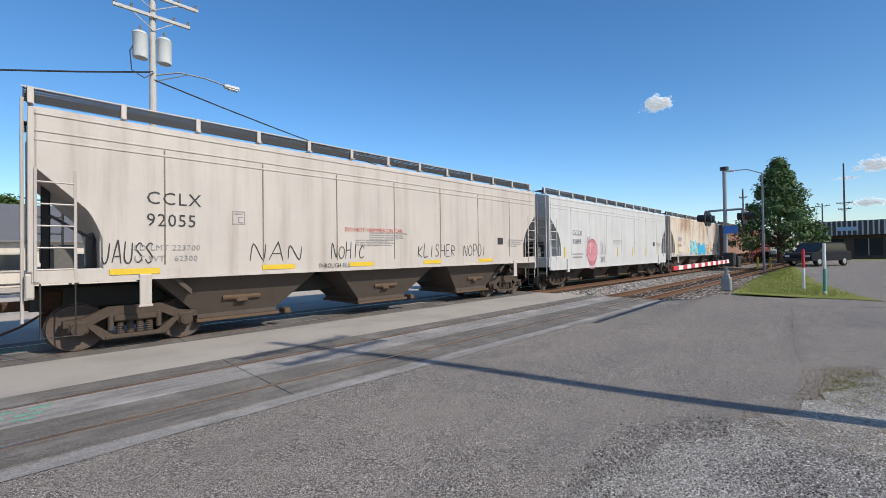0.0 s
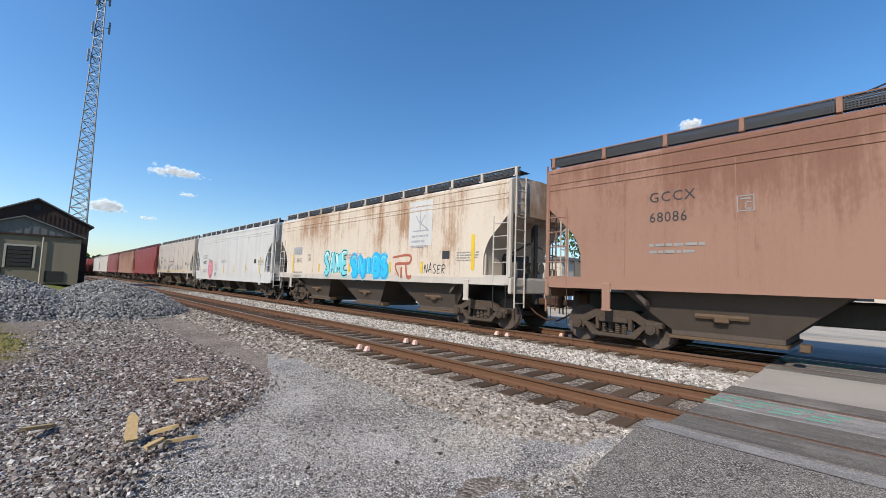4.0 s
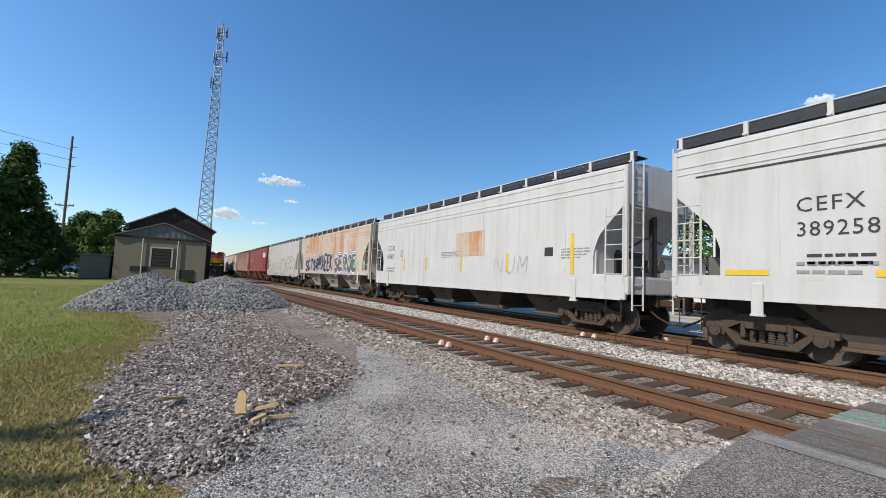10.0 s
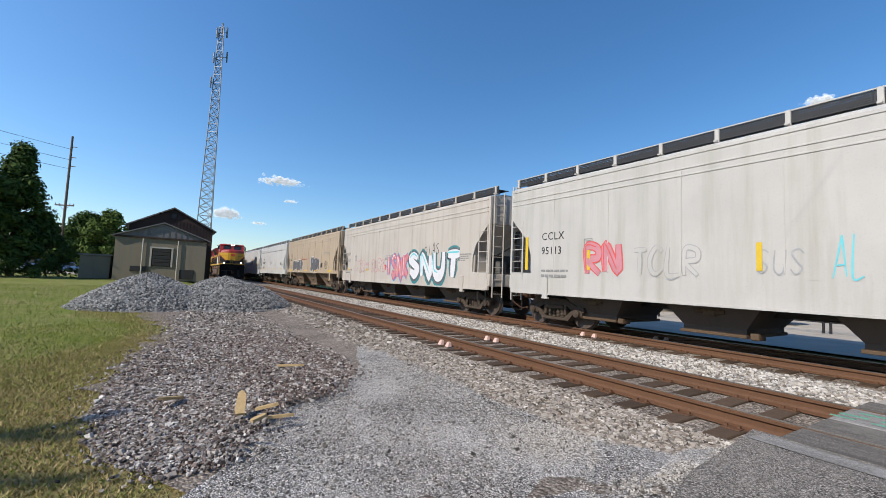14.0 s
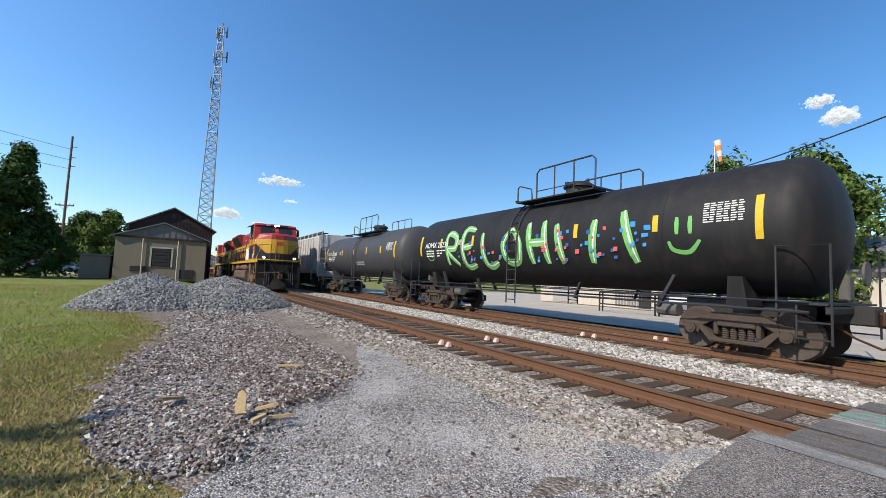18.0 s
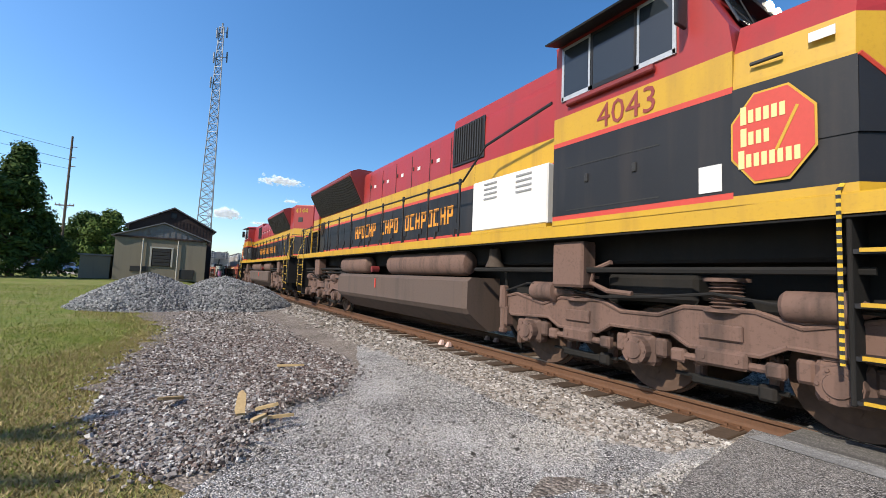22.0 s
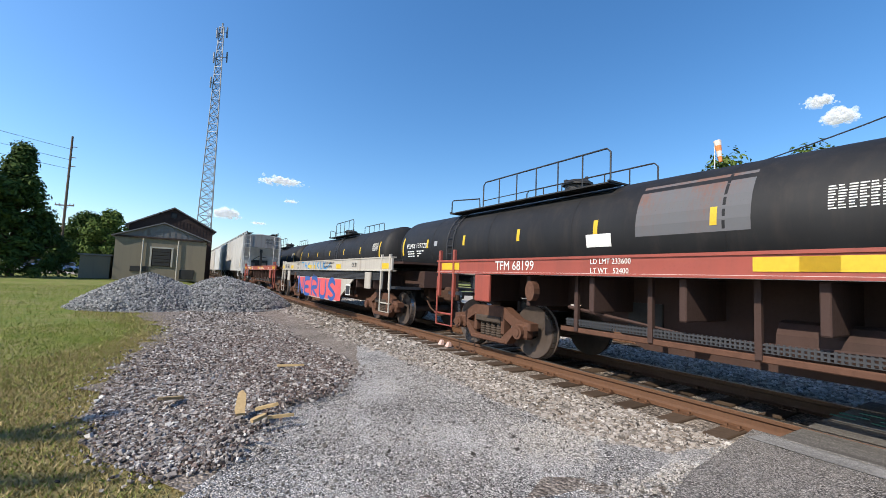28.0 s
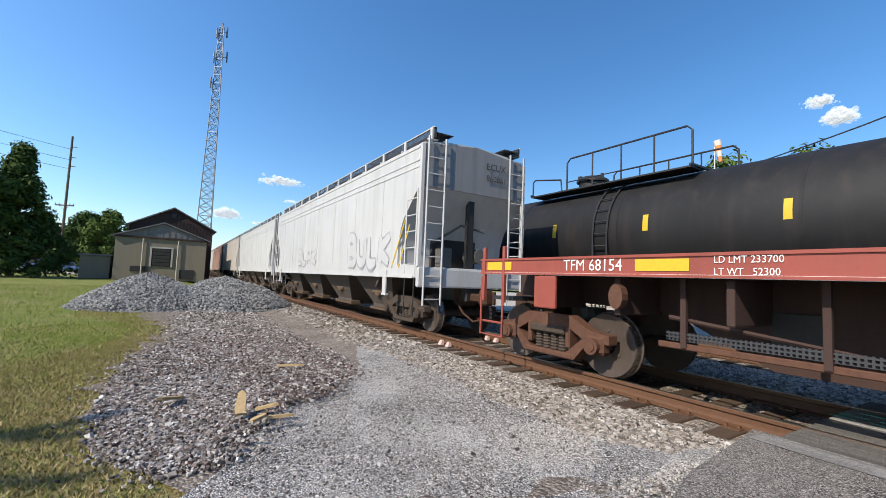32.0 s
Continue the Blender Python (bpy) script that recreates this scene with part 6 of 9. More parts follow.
        part("cab_notice", Mesh().box(7.85, s * 1.546, 2.12, .22, .008, .22), L_WHITE, lo)
    num = lettering(number, 6.45, -1.548, 2.885, .42, L_MAROON, lo, 1.0, name="number")
    num2 = lettering(number, 6.75, 1.548, 2.92, .34, L_STRIPE, lo, 1.05, name="number")
    num2.matrix_basis = Matrix.Translation((7.5, 1.548, true_height(2.92))) @ Euler((radians(90), 0, radians(180))).to_matrix().to_4x4()
    rear_no = lettering(number, -8.95, 1.166, 3.78, .36, L_YELLOW, lo, name="number")
    rear_no.matrix_basis = Matrix.Translation((-8.905, 1.128, true_height(3.80))) @ Euler((radians(90), 0, radians(227.6))).to_matrix().to_4x4()
    # nose: narrows forwards, yellow face with a black wedge each side
    def nose_ring(z, k):
        return [(8.06, -1.54 * k, z), (8.95, -1.50 * k, z), (9.55, -.62 * k, z), (9.62, -.30 * k, z), (9.62, .30 * k, z), (9.55, .62 * k, z), (8.95, 1.50 * k, z), (8.06, 1.54 * k, z)]
    part("nose_foot", Mesh().loft([nose_ring(1.82, 1), nose_ring(1.93, 1)]), L_YELLOW, lo)
    part("nose_lower", Mesh().loft([nose_ring(1.93, 1), nose_ring(2.30, 1)]), L_BLACK, lo)
    part("nose_band", Mesh().loft([nose_ring(2.30, 1), nose_ring(2.86, .995), nose_ring(3.18, .97)]), L_YELLOW, lo)
    for s in (-1, 1):
        part("nose_wedge", Mesh().loft([[(8.06, s * 1.543, 2.28), (8.955, s * 1.506, 2.28), (8.96, s * 1.500, 2.82), (8.06, s * 1.543, 2.82)], [(8.06, s * 1.548, 2.28), (8.96, s * 1.511, 2.28), (8.965, s * 1.505, 2.82), (8.06, s * 1.548, 2.82)]]), L_BLACK, lo)
        part("nose_wedge", Mesh().loft([[(8.955, s * 1.508, 2.28), (9.40, s * .86, 2.28), (8.965, s * 1.500, 2.80)], [(8.965, s * 1.515, 2.28), (9.412, s * .862, 2.28), (8.975, s * 1.508, 2.80)]]), L_BLACK, lo)
        part("nose_stripe", Mesh().tube((8.975, s * 1.50, 2.82), (9.41, s * .855, 2.28), .022, 6), L_STRIPE, lo)
        part("ditch_light", Mesh().tube((9.72, s * 1.05, 2.02), (9.86, s * .98, 2.02), .13, 14), L_BLACK, lo)
        if ahead:
            part("lens", Mesh().tube((9.86, s * 1.05, 2.02), (9.875, s * 1.05, 2.02), .085, 14), HEADLIGHT, lo, "lit ditch light")
    part("nose_top", Mesh().loft([nose_ring(3.18, .97), nose_ring(3.44, .88), [(p[0] - (.25 if p[0] > 8.2 else 0), p[1], 3.56) for p in nose_ring(3.5, .7)]]), L_RED, lo)
    part("nose_badge", Mesh().box(9.625, 0, 2.92, .01, .52, .24).box(9.63, 0, 2.92, .01, .46, .18), L_STRIPE, lo)
    part("nose_door", Mesh().box(9.62, .0, 2.5, .03, .03, 1.2).box(9.63, -.22, 2.5, .03, .03, 1.1), L_YELLOW, lo)
    part("number_board", Mesh().box(7.76, 0, 4.24, .20, 1.7, .20, .03), L_BLACK, lo)
    nb = lettering(number, 7.945, -.70, 4.33, .20, WHITE, lo, name="number")
    nb.matrix_basis = Matrix.Translation((7.865, -.78, true_height(4.17))) @ Euler((radians(90), 0, radians(90))).to_matrix().to_4x4()
    for y in (-.10, .14):
        part("headlight", Mesh().tube((7.85, y, 4.24), (7.89, y, 4.24), .085, 12), HEADLIGHT if ahead else GLASS, lo, "lit headlight" if ahead else "headlight")
    part("brake_wheel_box", Mesh().box(8.9, -.95, 3.3, .2, .2, .2, .03), L_RED, lo)
    part("bell", Mesh().lathe([(.02, 1.62), (.10, 1.60), (.12, 1.45), (.18, 1.34), (.02, 1.36)], (4.0, -1.2, 0), "z", 14), TRUCK_STEEL, lo, smooth=30)
    # fuel tank and air reservoirs
    sec = [(-1.42, .62), (-1.50, .72), (-1.50, 1.12), (-1.40, 1.18), (1.40, 1.18), (1.50, 1.12), (1.50, .72), (1.42, .62), (.95, .30), (-.95, .30)]
    part("fuel_tank", Mesh().loft([[(x, p[0] * k, p[1]) for p in sec] for x, k in ((-4.05, .96), (-3.95, 1), (3.4, 1), (3.5, .96))]), L_TANK, lo)
    for s in (-1, 1):
        part("air_reservoir", Mesh().lathe([(.04, -4.2), (.17, -4.15), (.20, -4.05), (.20, -1.98), (.17, -1.88), (.04, -1.8)], (0, s * 1.22, 1.40), "x", 14), L_DIRT, lo, smooth=40)
        part("air_reservoir", Mesh().lathe([(.04, -.4), (.17, -.35), (.20, -.25), (.20, 3.15), (.17, 3.25), (.04, 3.3)], (0, s * 1.22, 1.40), "x", 14), L_DIRT, lo, smooth=40)
        part("fuel_gauge", Mesh().box(-.78, s * 1.50, 1.0, .06, .05, .20, .01), L_STRIPE, lo)
        part("filler_cap", Mesh().tube((-1.3, s * 1.2, 1.30), (-1.3, s * 1.42, 1.30), .07, 10), L_ROOF, lo)
        part("pipe_run", Mesh().tube((-9.0, s * 1.34, 1.30), (-3.8, s * 1.34, 1.30), .03, 6).tube((3.6, s * 1.34, 1.30), (9.0, s * 1.34, 1.30), .03, 6).tube((-9.0, s * 1.30, 1.20), (-3.8, s * 1.30, 1.20), .022, 6), L_DARK, lo)
        part("sand_box", Mesh().box(5.9, s * 1.30, 1.36, .55, .3, .5, .03), L_DIRT, lo)
        part("sand_box", Mesh().box(-6.9, s * 1.30, 1.36, .55, .3, .5, .03), L_DIRT, lo)
        # walkway handrail
        posts = Mesh().tube((0, s * 1.50, 1.80), (0, s * 1.50, 2.80), .024, 6).box(0, s * 1.50, 2.76, .06, .05, .12, .01).data("handrail_post", L_BLACK)
        for i in range(11):
            part("handrail_post", posts, None, lo, at=(-9.2 + i * 1.24, 0, 0))
        part("handrail", Mesh().path([(-9.5, s * 1.50, 2.76), (3.3, s * 1.50, 2.76), (4.0, s * 1.50, 3.25), (5.6, s * 1.50, 3.45)], .022, 6), L_BLACK, lo)
        # steps at both ends
        for e in (-1, 1):
            x = e * 9.25
            st = part("step_well", Mesh().box(x - .37, s * 1.28, 1.08, .035, .46, 1.34, .008).box(x + .37, s * 1.28, 1.08, .035, .46, 1.34, .008).box(x, s * 1.04, 1.08, .72, .03, 1.34), L_DARK, lo)
            for z in (.44, .76, 1.08, 1.42):
                part("step_tread", Mesh().box(x, s * 1.29, z, .70, .42, .03), L_BLACK, st)
                part("step_edge", Mesh().box(x, s * 1.505, z + .008, .62, .02, .026), L_YELLOW, st)
            part("grab_rail", Mesh().path([(x - e * .42, s * 1.54, .70), (x - e * .42, s * 1.54, 1.85)] + ([(x - .30, s * 1.32, 2.2), (x - .22, s * 1.24, 2.62)] if e > 0 else [(x + .42, s * 1.54, 2.66), (x + .36, s * 1.50, 2.76)]), .019, 6), STRIPED, lo, "black and yellow striped grab rail")
            part("grab_rail", Mesh().path([(x + e * .42, s * 1.54, .70), (x + e * .42, s * 1.54, 2.0), (x + e * .36, s * 1.20, 2.75)], .019, 6), STRIPED, lo, "black and yellow striped grab rail")
    for e in (-1, 1):
        x = e * 9.72
        low = [[(x - e * .1, -1.45, .16), (x + e * .30, -1.45, .14), (x + e * .30, 1.45, .14), (x - e * .1, 1.45, .16)]] if e > 0 else []
        part("pilot", Mesh().loft([[(x, -1.5, 1.80), (x + e * .14, -1.5, 1.80), (x + e * .14, 1.5, 1.80), (x, 1.5, 1.80)], [(x, -1.5, .75), (x + e * .14, -1.5, .75), (x + e * .14, 1.5, .75), (x, 1.5, .75)]] + low), L_DARK, lo)
        part("end_sill_stripe", Mesh().box(x + e * .10, 0, 1.80, .12, 2.7, .10, .01), L_YELLOW, lo)
        if e > 0:
            part("plow", Mesh().loft([[(x + e * .2, -1.5, .20), (x + e * .3, -1.5, .20), (x + e * .62, 0, .12), (x + e * .3, 1.5, .20), (x + e * .2, 1.5, .20)], [(x + e * .16, -1.5, .78), (x + e * .2, -1.5, .78), (x + e * .34, 0, .72), (x + e * .2, 1.5, .78), (x + e * .16, 1.5, .78)]]), L_DARK, lo)
        for y in (-.95, -.8, -.65, .65, .8, .95):
            part("air_hose", Mesh().path([(x + e * .16, y, 1.15), (x + e * .34, y * 1.02, .95), (x + e * .36, y * 1.03, .55), (x + e * .40, y * 1.05, .38)], .028, 6), BLACK, lo)
        part("multiple_unit_cable", Mesh().path([(x + e * .2, -.55, 1.55), (x + e * .36, -.3, 1.18), (x + e * .38, .25, 1.15), (x + e * .2, .55, 1.55)], .035, 7), L_DARK, lo)
        part("coupler", Mesh().box(e * 10.1, 0, .90, 1.0, .17, .20, .03).box(e * 10.52, -.05, .90, .30, .22, .30, .07).box(e * 10.62, .09, .90, .14, .12, .28, .05), COUPLER, lo)
        part("draft_box", Mesh().box(e * 9.92, 0, .92, .20, .62, .56, .05).box(e * 10.0, 0, .66, .16, .5, .06, .01), L_DARK, lo)
        part("uncoupling_lever", Mesh().path([(e * 9.98, -1.4, 1.05), (e * 9.98, -.5, 1.12), (e * 10.3, -.12, 1.14), (e * 10.45, -.05, 1.06)], .016, 6), L_DIRT, lo)
        for y in (-.95, .95):
            part("anticlimber_brace", Mesh().box(e * 9.9, y, 1.45, .12, .08, .55, .02), L_DARK, lo)
        part("front_rail", Mesh().path([(x + e * .12, -1.42, 1.82), (x + e * .12, -1.42, 2.75), (x + e * .12, -.6, 2.78), (x + e * .12, -.6, 1.82)], .02, 6), L_BLACK, lo)
        part("front_rail", Mesh().path([(x + e * .12, 1.42, 1.82), (x + e * .12, 1.42, 2.75), (x + e * .12, .6, 2.78), (x + e * .12, .6, 1.82)], .02, 6), L_BLACK, lo)
        loco_truck(lo, e * 6.87)
    return lo

# ---- surroundings ----
BARK = plain("bark", (0.09, 0.065, 0.045), .95, 0, 14, .4, .6)


def leaf_material(name, *tones):
    m = stone_material(name, *tones)
    m.node_tree.nodes["Principled BSDF"].inputs["Roughness"].default_value = .65
    return m


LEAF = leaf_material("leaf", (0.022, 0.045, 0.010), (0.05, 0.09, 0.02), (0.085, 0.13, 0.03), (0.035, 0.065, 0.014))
# the tones of LEAF brightened: a sunlit look put into the colour
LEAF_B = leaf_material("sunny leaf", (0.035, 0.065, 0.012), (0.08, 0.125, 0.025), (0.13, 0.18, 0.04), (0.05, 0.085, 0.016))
NEEDLE = leaf_material("needle", (0.05, 0.085, 0.035), (0.10, 0.16, 0.055), (0.15, 0.22, 0.08), (0.07, 0.115, 0.04))


def tree(x, y, height, radius, leaves, seed, mat=LEAF, label="broadleaf tree in full summer leaf", conifer=False, z=-.3, size=.30, bare=.18):
    """Tapered trunk and limbs, and a crown of many small leaf sprays in uneven clumps."""
    r = random.Random(seed)
    t = thing("tree", label, "tree", m=pose(x, y, z))
    trunk = Mesh()
    tr = height * .022 + .05
    trunk.tube((0, 0, 0), (0, 0, height * .35), tr, 10, tr * .75).tube((0, 0, height * .35), (r.uniform(-.2, .2), r.uniform(-.2, .2), height * .85), tr * .75, 8, tr * .2)
    clumps = []
    n_cl = 60 if not conifer else 170
    for i in range(n_cl):
        k = (i + r.random()) / n_cl
        zz = height * (bare + (1 - bare) * k)
        if conifer:
            rad = radius * (1 - (zz / height - bare) / (1 - bare)) ** 1.0 * r.uniform(.45, 1.12)
        else:
            u = (zz / height - bare) / (1 - bare)
            rad = radius * math.sin(math.pi * min(1, .14 + .86 * u ** .8)) ** .6 * r.uniform(.45, 1.05)
        a = r.uniform(0, 6.283)
        c = Vector((rad * math.cos(a), rad * math.sin(a), zz))
        clumps.append((c, radius * r.uniform(.20, .36) * (1.0 if not conifer else .62)))
        if i % 2 == 0:
            base = Vector((0, 0, max(height * .16, zz - rad * .7)))
            trunk.tube(base, base.lerp(c, .85), tr * .32, 5, tr * .08)
    part("trunk", trunk, BARK, t)
    v, f = [], []
    for _ in range(leaves):
        c, cr = r.choice(clumps)
        d = Vector((r.gauss(0, 1), r.gauss(0, 1), r.gauss(0, .75))).normalized() * cr * r.random() ** .4
        p = c + d
        n = (d.normalized() + Vector((r.uniform(-.8, .8), r.uniform(-.8, .8), r.uniform(-.2, 1)))).normalized()
        u = n.orthogonal().normalized()
        u.rotate(Matrix.Rotation(r.uniform(0, 6.28), 3, n))
        w = n.cross(u)
        s = size * r.uniform(.5, 1.1)
        o = len(v)
        v += [p - u * s, p + w * s * .45, p + u * s, p - w * s * .45 + n * s * .2]
        f.append((o, o + 1, o + 2, o + 3))
    me = bpy.data.meshes.new("crown")
    me.from_pydata([tuple(q) for q in v], [], f)
    me.materials.append(mat)
    part("crown", me, None, t)
    return t


def hedge_row(name, spots, mat, label, seed, leaf=.5):
    """Distant woods as one object."""
    r = random.Random(seed)
    v, f = [], []
    for x, y, h, w in spots:
        for _ in range(420):
            a, k = r.uniform(0, 6.28), r.random() ** .5
            zz = h * r.random() ** .75
            rr = w * (1 - (zz / h) ** 2.2) ** .5 * k
            p = Vector((x + rr * math.cos(a), y + rr * math.sin(a), zz - .4 + r.uniform(0, .5)))
            n = Vector((r.gauss(0, 1), r.gauss(0, 1), r.gauss(0, .7) + .3)).normalized()
            u = n.orthogonal()
            q = n.cross(u)
            s = leaf * r.uniform(.6, 1.5)
            o = len(v)
            v += [p - u * s, p + q * s * .6, p + u * s, p - q * s * .6]
            f.append((o, o + 1, o + 2, o + 3))
    me = bpy.data.meshes.new(name)
    me.from_pydata([tuple(q) for q in v], [], f)
    me.materials.append(mat)
    return tagged(new(name, me), label, "woods", kind="stuff")


def polar(bearing, d, eye=(.27, -.844)):
    b = radians(bearing - 1.19)
    return eye[0] + d * math.sin(b), eye[1] + d * math.cos(b)


# trees beside the lawn
tree(*polar(-102.6, 52), 11.2, 4.3, 17000, 1, LEAF, "tall dark spired tree beside the lawn", z=.05, size=.24, bare=.03, conifer=True)
tree(*polar(-107.0, 50), 10.0, 4.0, 5000, 2, LEAF, "dark broadleaf tree beside the lawn", z=.05, size=.3)
tree(*polar(-97.4, 86), 9.0, 3.6, 7000, 3, LEAF, "round broadleaf tree beside the street", z=.05, size=.33, bare=.1)
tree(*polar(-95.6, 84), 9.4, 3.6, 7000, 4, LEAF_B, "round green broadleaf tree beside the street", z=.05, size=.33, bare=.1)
hedge_row("woods", [polar(-112 + i * 1.35, 105 + 12 * math.sin(i * 2.1)) + (7.5 + 2 * math.sin(i * 1.7), 5.0) for i in range(15)], LEAF, "dark woods beyond the street", 41)
hedge_row("woods", [(-330 + 8 * math.sin(i), -40 + i * 9.0, 9 + 3 * math.sin(i * 1.3), 9) for i in range(14)], LEAF, "distant woods at the end of the line", 42, .9)
hedge_row("woods", [(-300 + i * 30, 190 + 20 * math.sin(i * 1.9), 11 + 3 * math.sin(i * 2.3), 14) for i in range(26)], LEAF, "distant woods behind the town", 43, 1.2)
hedge_row("woods", [(380 + 10 * math.sin(i), -160 + i * 22.0, 9 + 2 * math.sin(i * 1.3), 12) for i in range(16)], LEAF, "distant woods beyond the crossing", 44, 1.2)
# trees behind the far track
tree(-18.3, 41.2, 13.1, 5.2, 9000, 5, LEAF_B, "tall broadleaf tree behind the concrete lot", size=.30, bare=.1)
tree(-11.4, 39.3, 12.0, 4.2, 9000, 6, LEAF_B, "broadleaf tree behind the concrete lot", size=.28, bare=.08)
tree(-1.5, 78.0, 10.0, 4.6, 4000, 7, LEAF, "broadleaf tree behind the town houses", size=.4, bare=.1)
tree(5.0, 80.0, 9.0, 4.2, 4000, 8, LEAF, "broadleaf tree behind the town houses", size=.4, bare=.1)
# conifer beside the car park
tree(51.9, 3.9, 9.9, 4.3, 15000, 9, NEEDLE, "dense dark green conifer on the lawn strip", conifer=True, z=.42, size=.20, bare=.15)

# street beyond the lawn
flat_patch("street", [(-98, -70), (-64, -70), (-66, -4.5), (-98, -4.5)], .02, CONCRETE, "pale street beyond the lawn")

# ---- wooden depot with a lean-to ----
BOARDS = paint("weathered dark boards", (0.042, 0.027, 0.023), (0.03, 0.02, 0.018), .6, .85)
STUCCO = paint("grey-beige wall paint", (0.195, 0.168, 0.122), (0.14, 0.12, 0.10), .5, .85)
TIN = paint("grey metal roofing", (0.13, 0.13, 0.135), (0.12, 0.08, 0.06), .5, .5)
TRIM_PALE = plain("pale trim", (0.40, 0.37, 0.32), .7, 0, 15, .2, .1)


def gable(x0, x1, y0, y1, z0, eave, apex):
    """Walls of a house whose gables face along x."""
    ym = (y0 + y1) / 2
    ring = [(y0, z0), (y1, z0), (y1, eave), (ym, apex), (y0, eave)]
    return Mesh().loft([[(x, p[0], p[1]) for p in ring] for x in (x0, x1)])


def gable_roof(x0, x1, y0, y1, eave, apex, over=.35, t=.14):
    ym = (y0 + y1) / 2
    k = (apex - eave) / (ym - y0)
    out = []
    for s, y in ((1, y0), (-1, y1)):
        a, b = y - s * over, ym
        za, zb = eave - over * k, apex
        out.append(Mesh().loft([[(x, a, za + .02), (x, b, zb + .02), (x, b, zb + t), (x, a, za + t)] for x in (x0 - over, x1 + over)]))
    return out


depot = thing("depot", "old depot with dark board gable and beige lean-to", "building", m=pose(-.01, -.48, .35, 0, 0, 1.19))
part("wall", gable(-62, -53.5, -4.0, 3.6, -.3, 5.3, 7.35), BOARDS, depot)
for r_ in gable_roof(-62, -53.5, -4.0, 3.6, 5.3, 7.35):
    part("roof", r_, TIN, depot)
board = Mesh().box(-53.47, 0, 0, .03, .03, 1).data("board_seam", BOARDS)
for i in range(24):
    y = -3.8 + i * .32
    o = part("board_seam", board, None, depot, at=(0, y, 5.0))
    o.scale = (1, 1, max(.6, 2.0 * (1 - abs(y + .2) / 3.9) + .6))
part("vent", Mesh().box(-53.44, -.2, 6.6, .08, .5, .5, .02), STEEL_DARK, depot)
part("wall", gable(-53.5, -48.0, -4.55, 2.75, -.3, 3.75, 5.15), STUCCO, depot)
for r_ in gable_roof(-53.6, -48.0, -4.55, 2.75, 3.75, 5.15, .3, .12):
    part("roof", r_, TIN, depot)
part("gable_sheet", Mesh().loft([[(x, -4.3, 3.80), (x, 2.5, 3.80), (x, -.9, 5.08)] for x in (-48.0, -47.95)]), TIN, depot)
for i in range(13):
    y = -4.0 + i * .5
    part("sheet_rib", Mesh().box(-47.93, y, 3.82 + (1.25 * (1 - abs(y + .9) / 3.4)) / 2, .04, .05, max(.1, 1.2 * (1 - abs(y + .9) / 3.4))), TIN, depot)
part("beam", Mesh().box(-47.9, -.9, 3.72, .12, 7.5, .16, .02), BOARDS, depot)
d = part("door", Mesh().box(-47.96, -.95, 1.9, .08, 1.5, 1.7, .02), BOARDS, depot)
for i in range(5):
    part("door_board", Mesh().box(-47.90, -.95, 1.25 + i * .33, .04, 1.4, .28, .01), STEEL_DARK, d)
part("door_frame", Mesh().box(-47.93, -.95, 2.82, .1, 1.9, .14).box(-47.93, -1.8, 1.9, .1, .14, 1.8).box(-47.93, -.10, 1.9, .1, .14, 1.8), TRIM_PALE, depot)
for y in (-2.45, .35):
    part("downpipe", Mesh().tube((-47.86, y, -.3), (-47.86, y, 3.6), .06, 8), TRIM_PALE, depot)
part("hatch", Mesh().box(-47.95, -2.6, .75, .06, 1.4, .5, .02), STEEL_DARK, depot)
part("hatch", Mesh().box(-47.95, 1.2, .35, .06, 1.2, .9, .02), STEEL_DARK, depot)
annex = tagged(part("shed", Mesh().box(-51, -5.95, .75, 3.6, 2.2, 2.1, .03), STUCCO), "low beige shed against the depot", "shed")
annex.matrix_basis = pose(-.01, -.48, .35, 0, 0, 1.19)
part("shed_roof", Mesh().box(-51, -5.95, 1.88, 3.9, 2.5, .14, .02), TIN, annex)

# ---- lattice radio mast ----
GALV = plain("galvanised steel", (0.20, 0.21, 0.225), .5, .5, 20, .2, .05)
mast = thing("radio_mast", "tall grey lattice radio mast with antennas", "radio mast", m=pose(-95.1, 3.0, .04))
LEVELS = 30


def mast_corner(i, k):
    w = 1.9 - 1.35 * k / LEVELS
    a = i * 2.0944 + .5
    return Vector((w * math.cos(a), w * math.sin(a), 51.0 * k / LEVELS))


for i in range(3):
    part("leg", Mesh().path([mast_corner(i, k) for k in range(LEVELS + 1)], .10, 6), GALV, mast)
    lace = Mesh()
    for k in range(LEVELS):
        lace.tube(mast_corner(i, k), mast_corner((i + 1) % 3, k + 1), .05, 5).tube(mast_corner((i + 1) % 3, k), mast_corner(i, k + 1), .05, 5).tube(mast_corner(i, k + 1), mast_corner((i + 1) % 3, k + 1), .05, 5)
    part("lacing", lace, GALV, mast)
for z, y in ((50.2, .9), (49.5, -.9), (45.0, 1.2), (44.2, -1.1), (39.0, -1.3), (50.8, 0)):
    part("antenna", Mesh().box(.2, y, z, .3, .3, 2.2, .05).tube((.2, y, z), (0, 0, z - .3), .06, 6), GALV, mast)

# ---- poles and wires ----
POLE_WOOD = plain("grey pole timber", (0.47, 0.455, 0.44), .9, 0, 10, .3, .3)
POLE_DARK = plain("dark pole timber", (0.13, 0.10, 0.075), .9, 0, 10, .3, .3)
INSULATOR = plain("insulator", (0.16, 0.13, 0.12), .4, 0, 20, .2, .0)
PORCELAIN = plain("transformer grey", (0.50, 0.52, 0.52), .5, 0, 14, .12, .03)


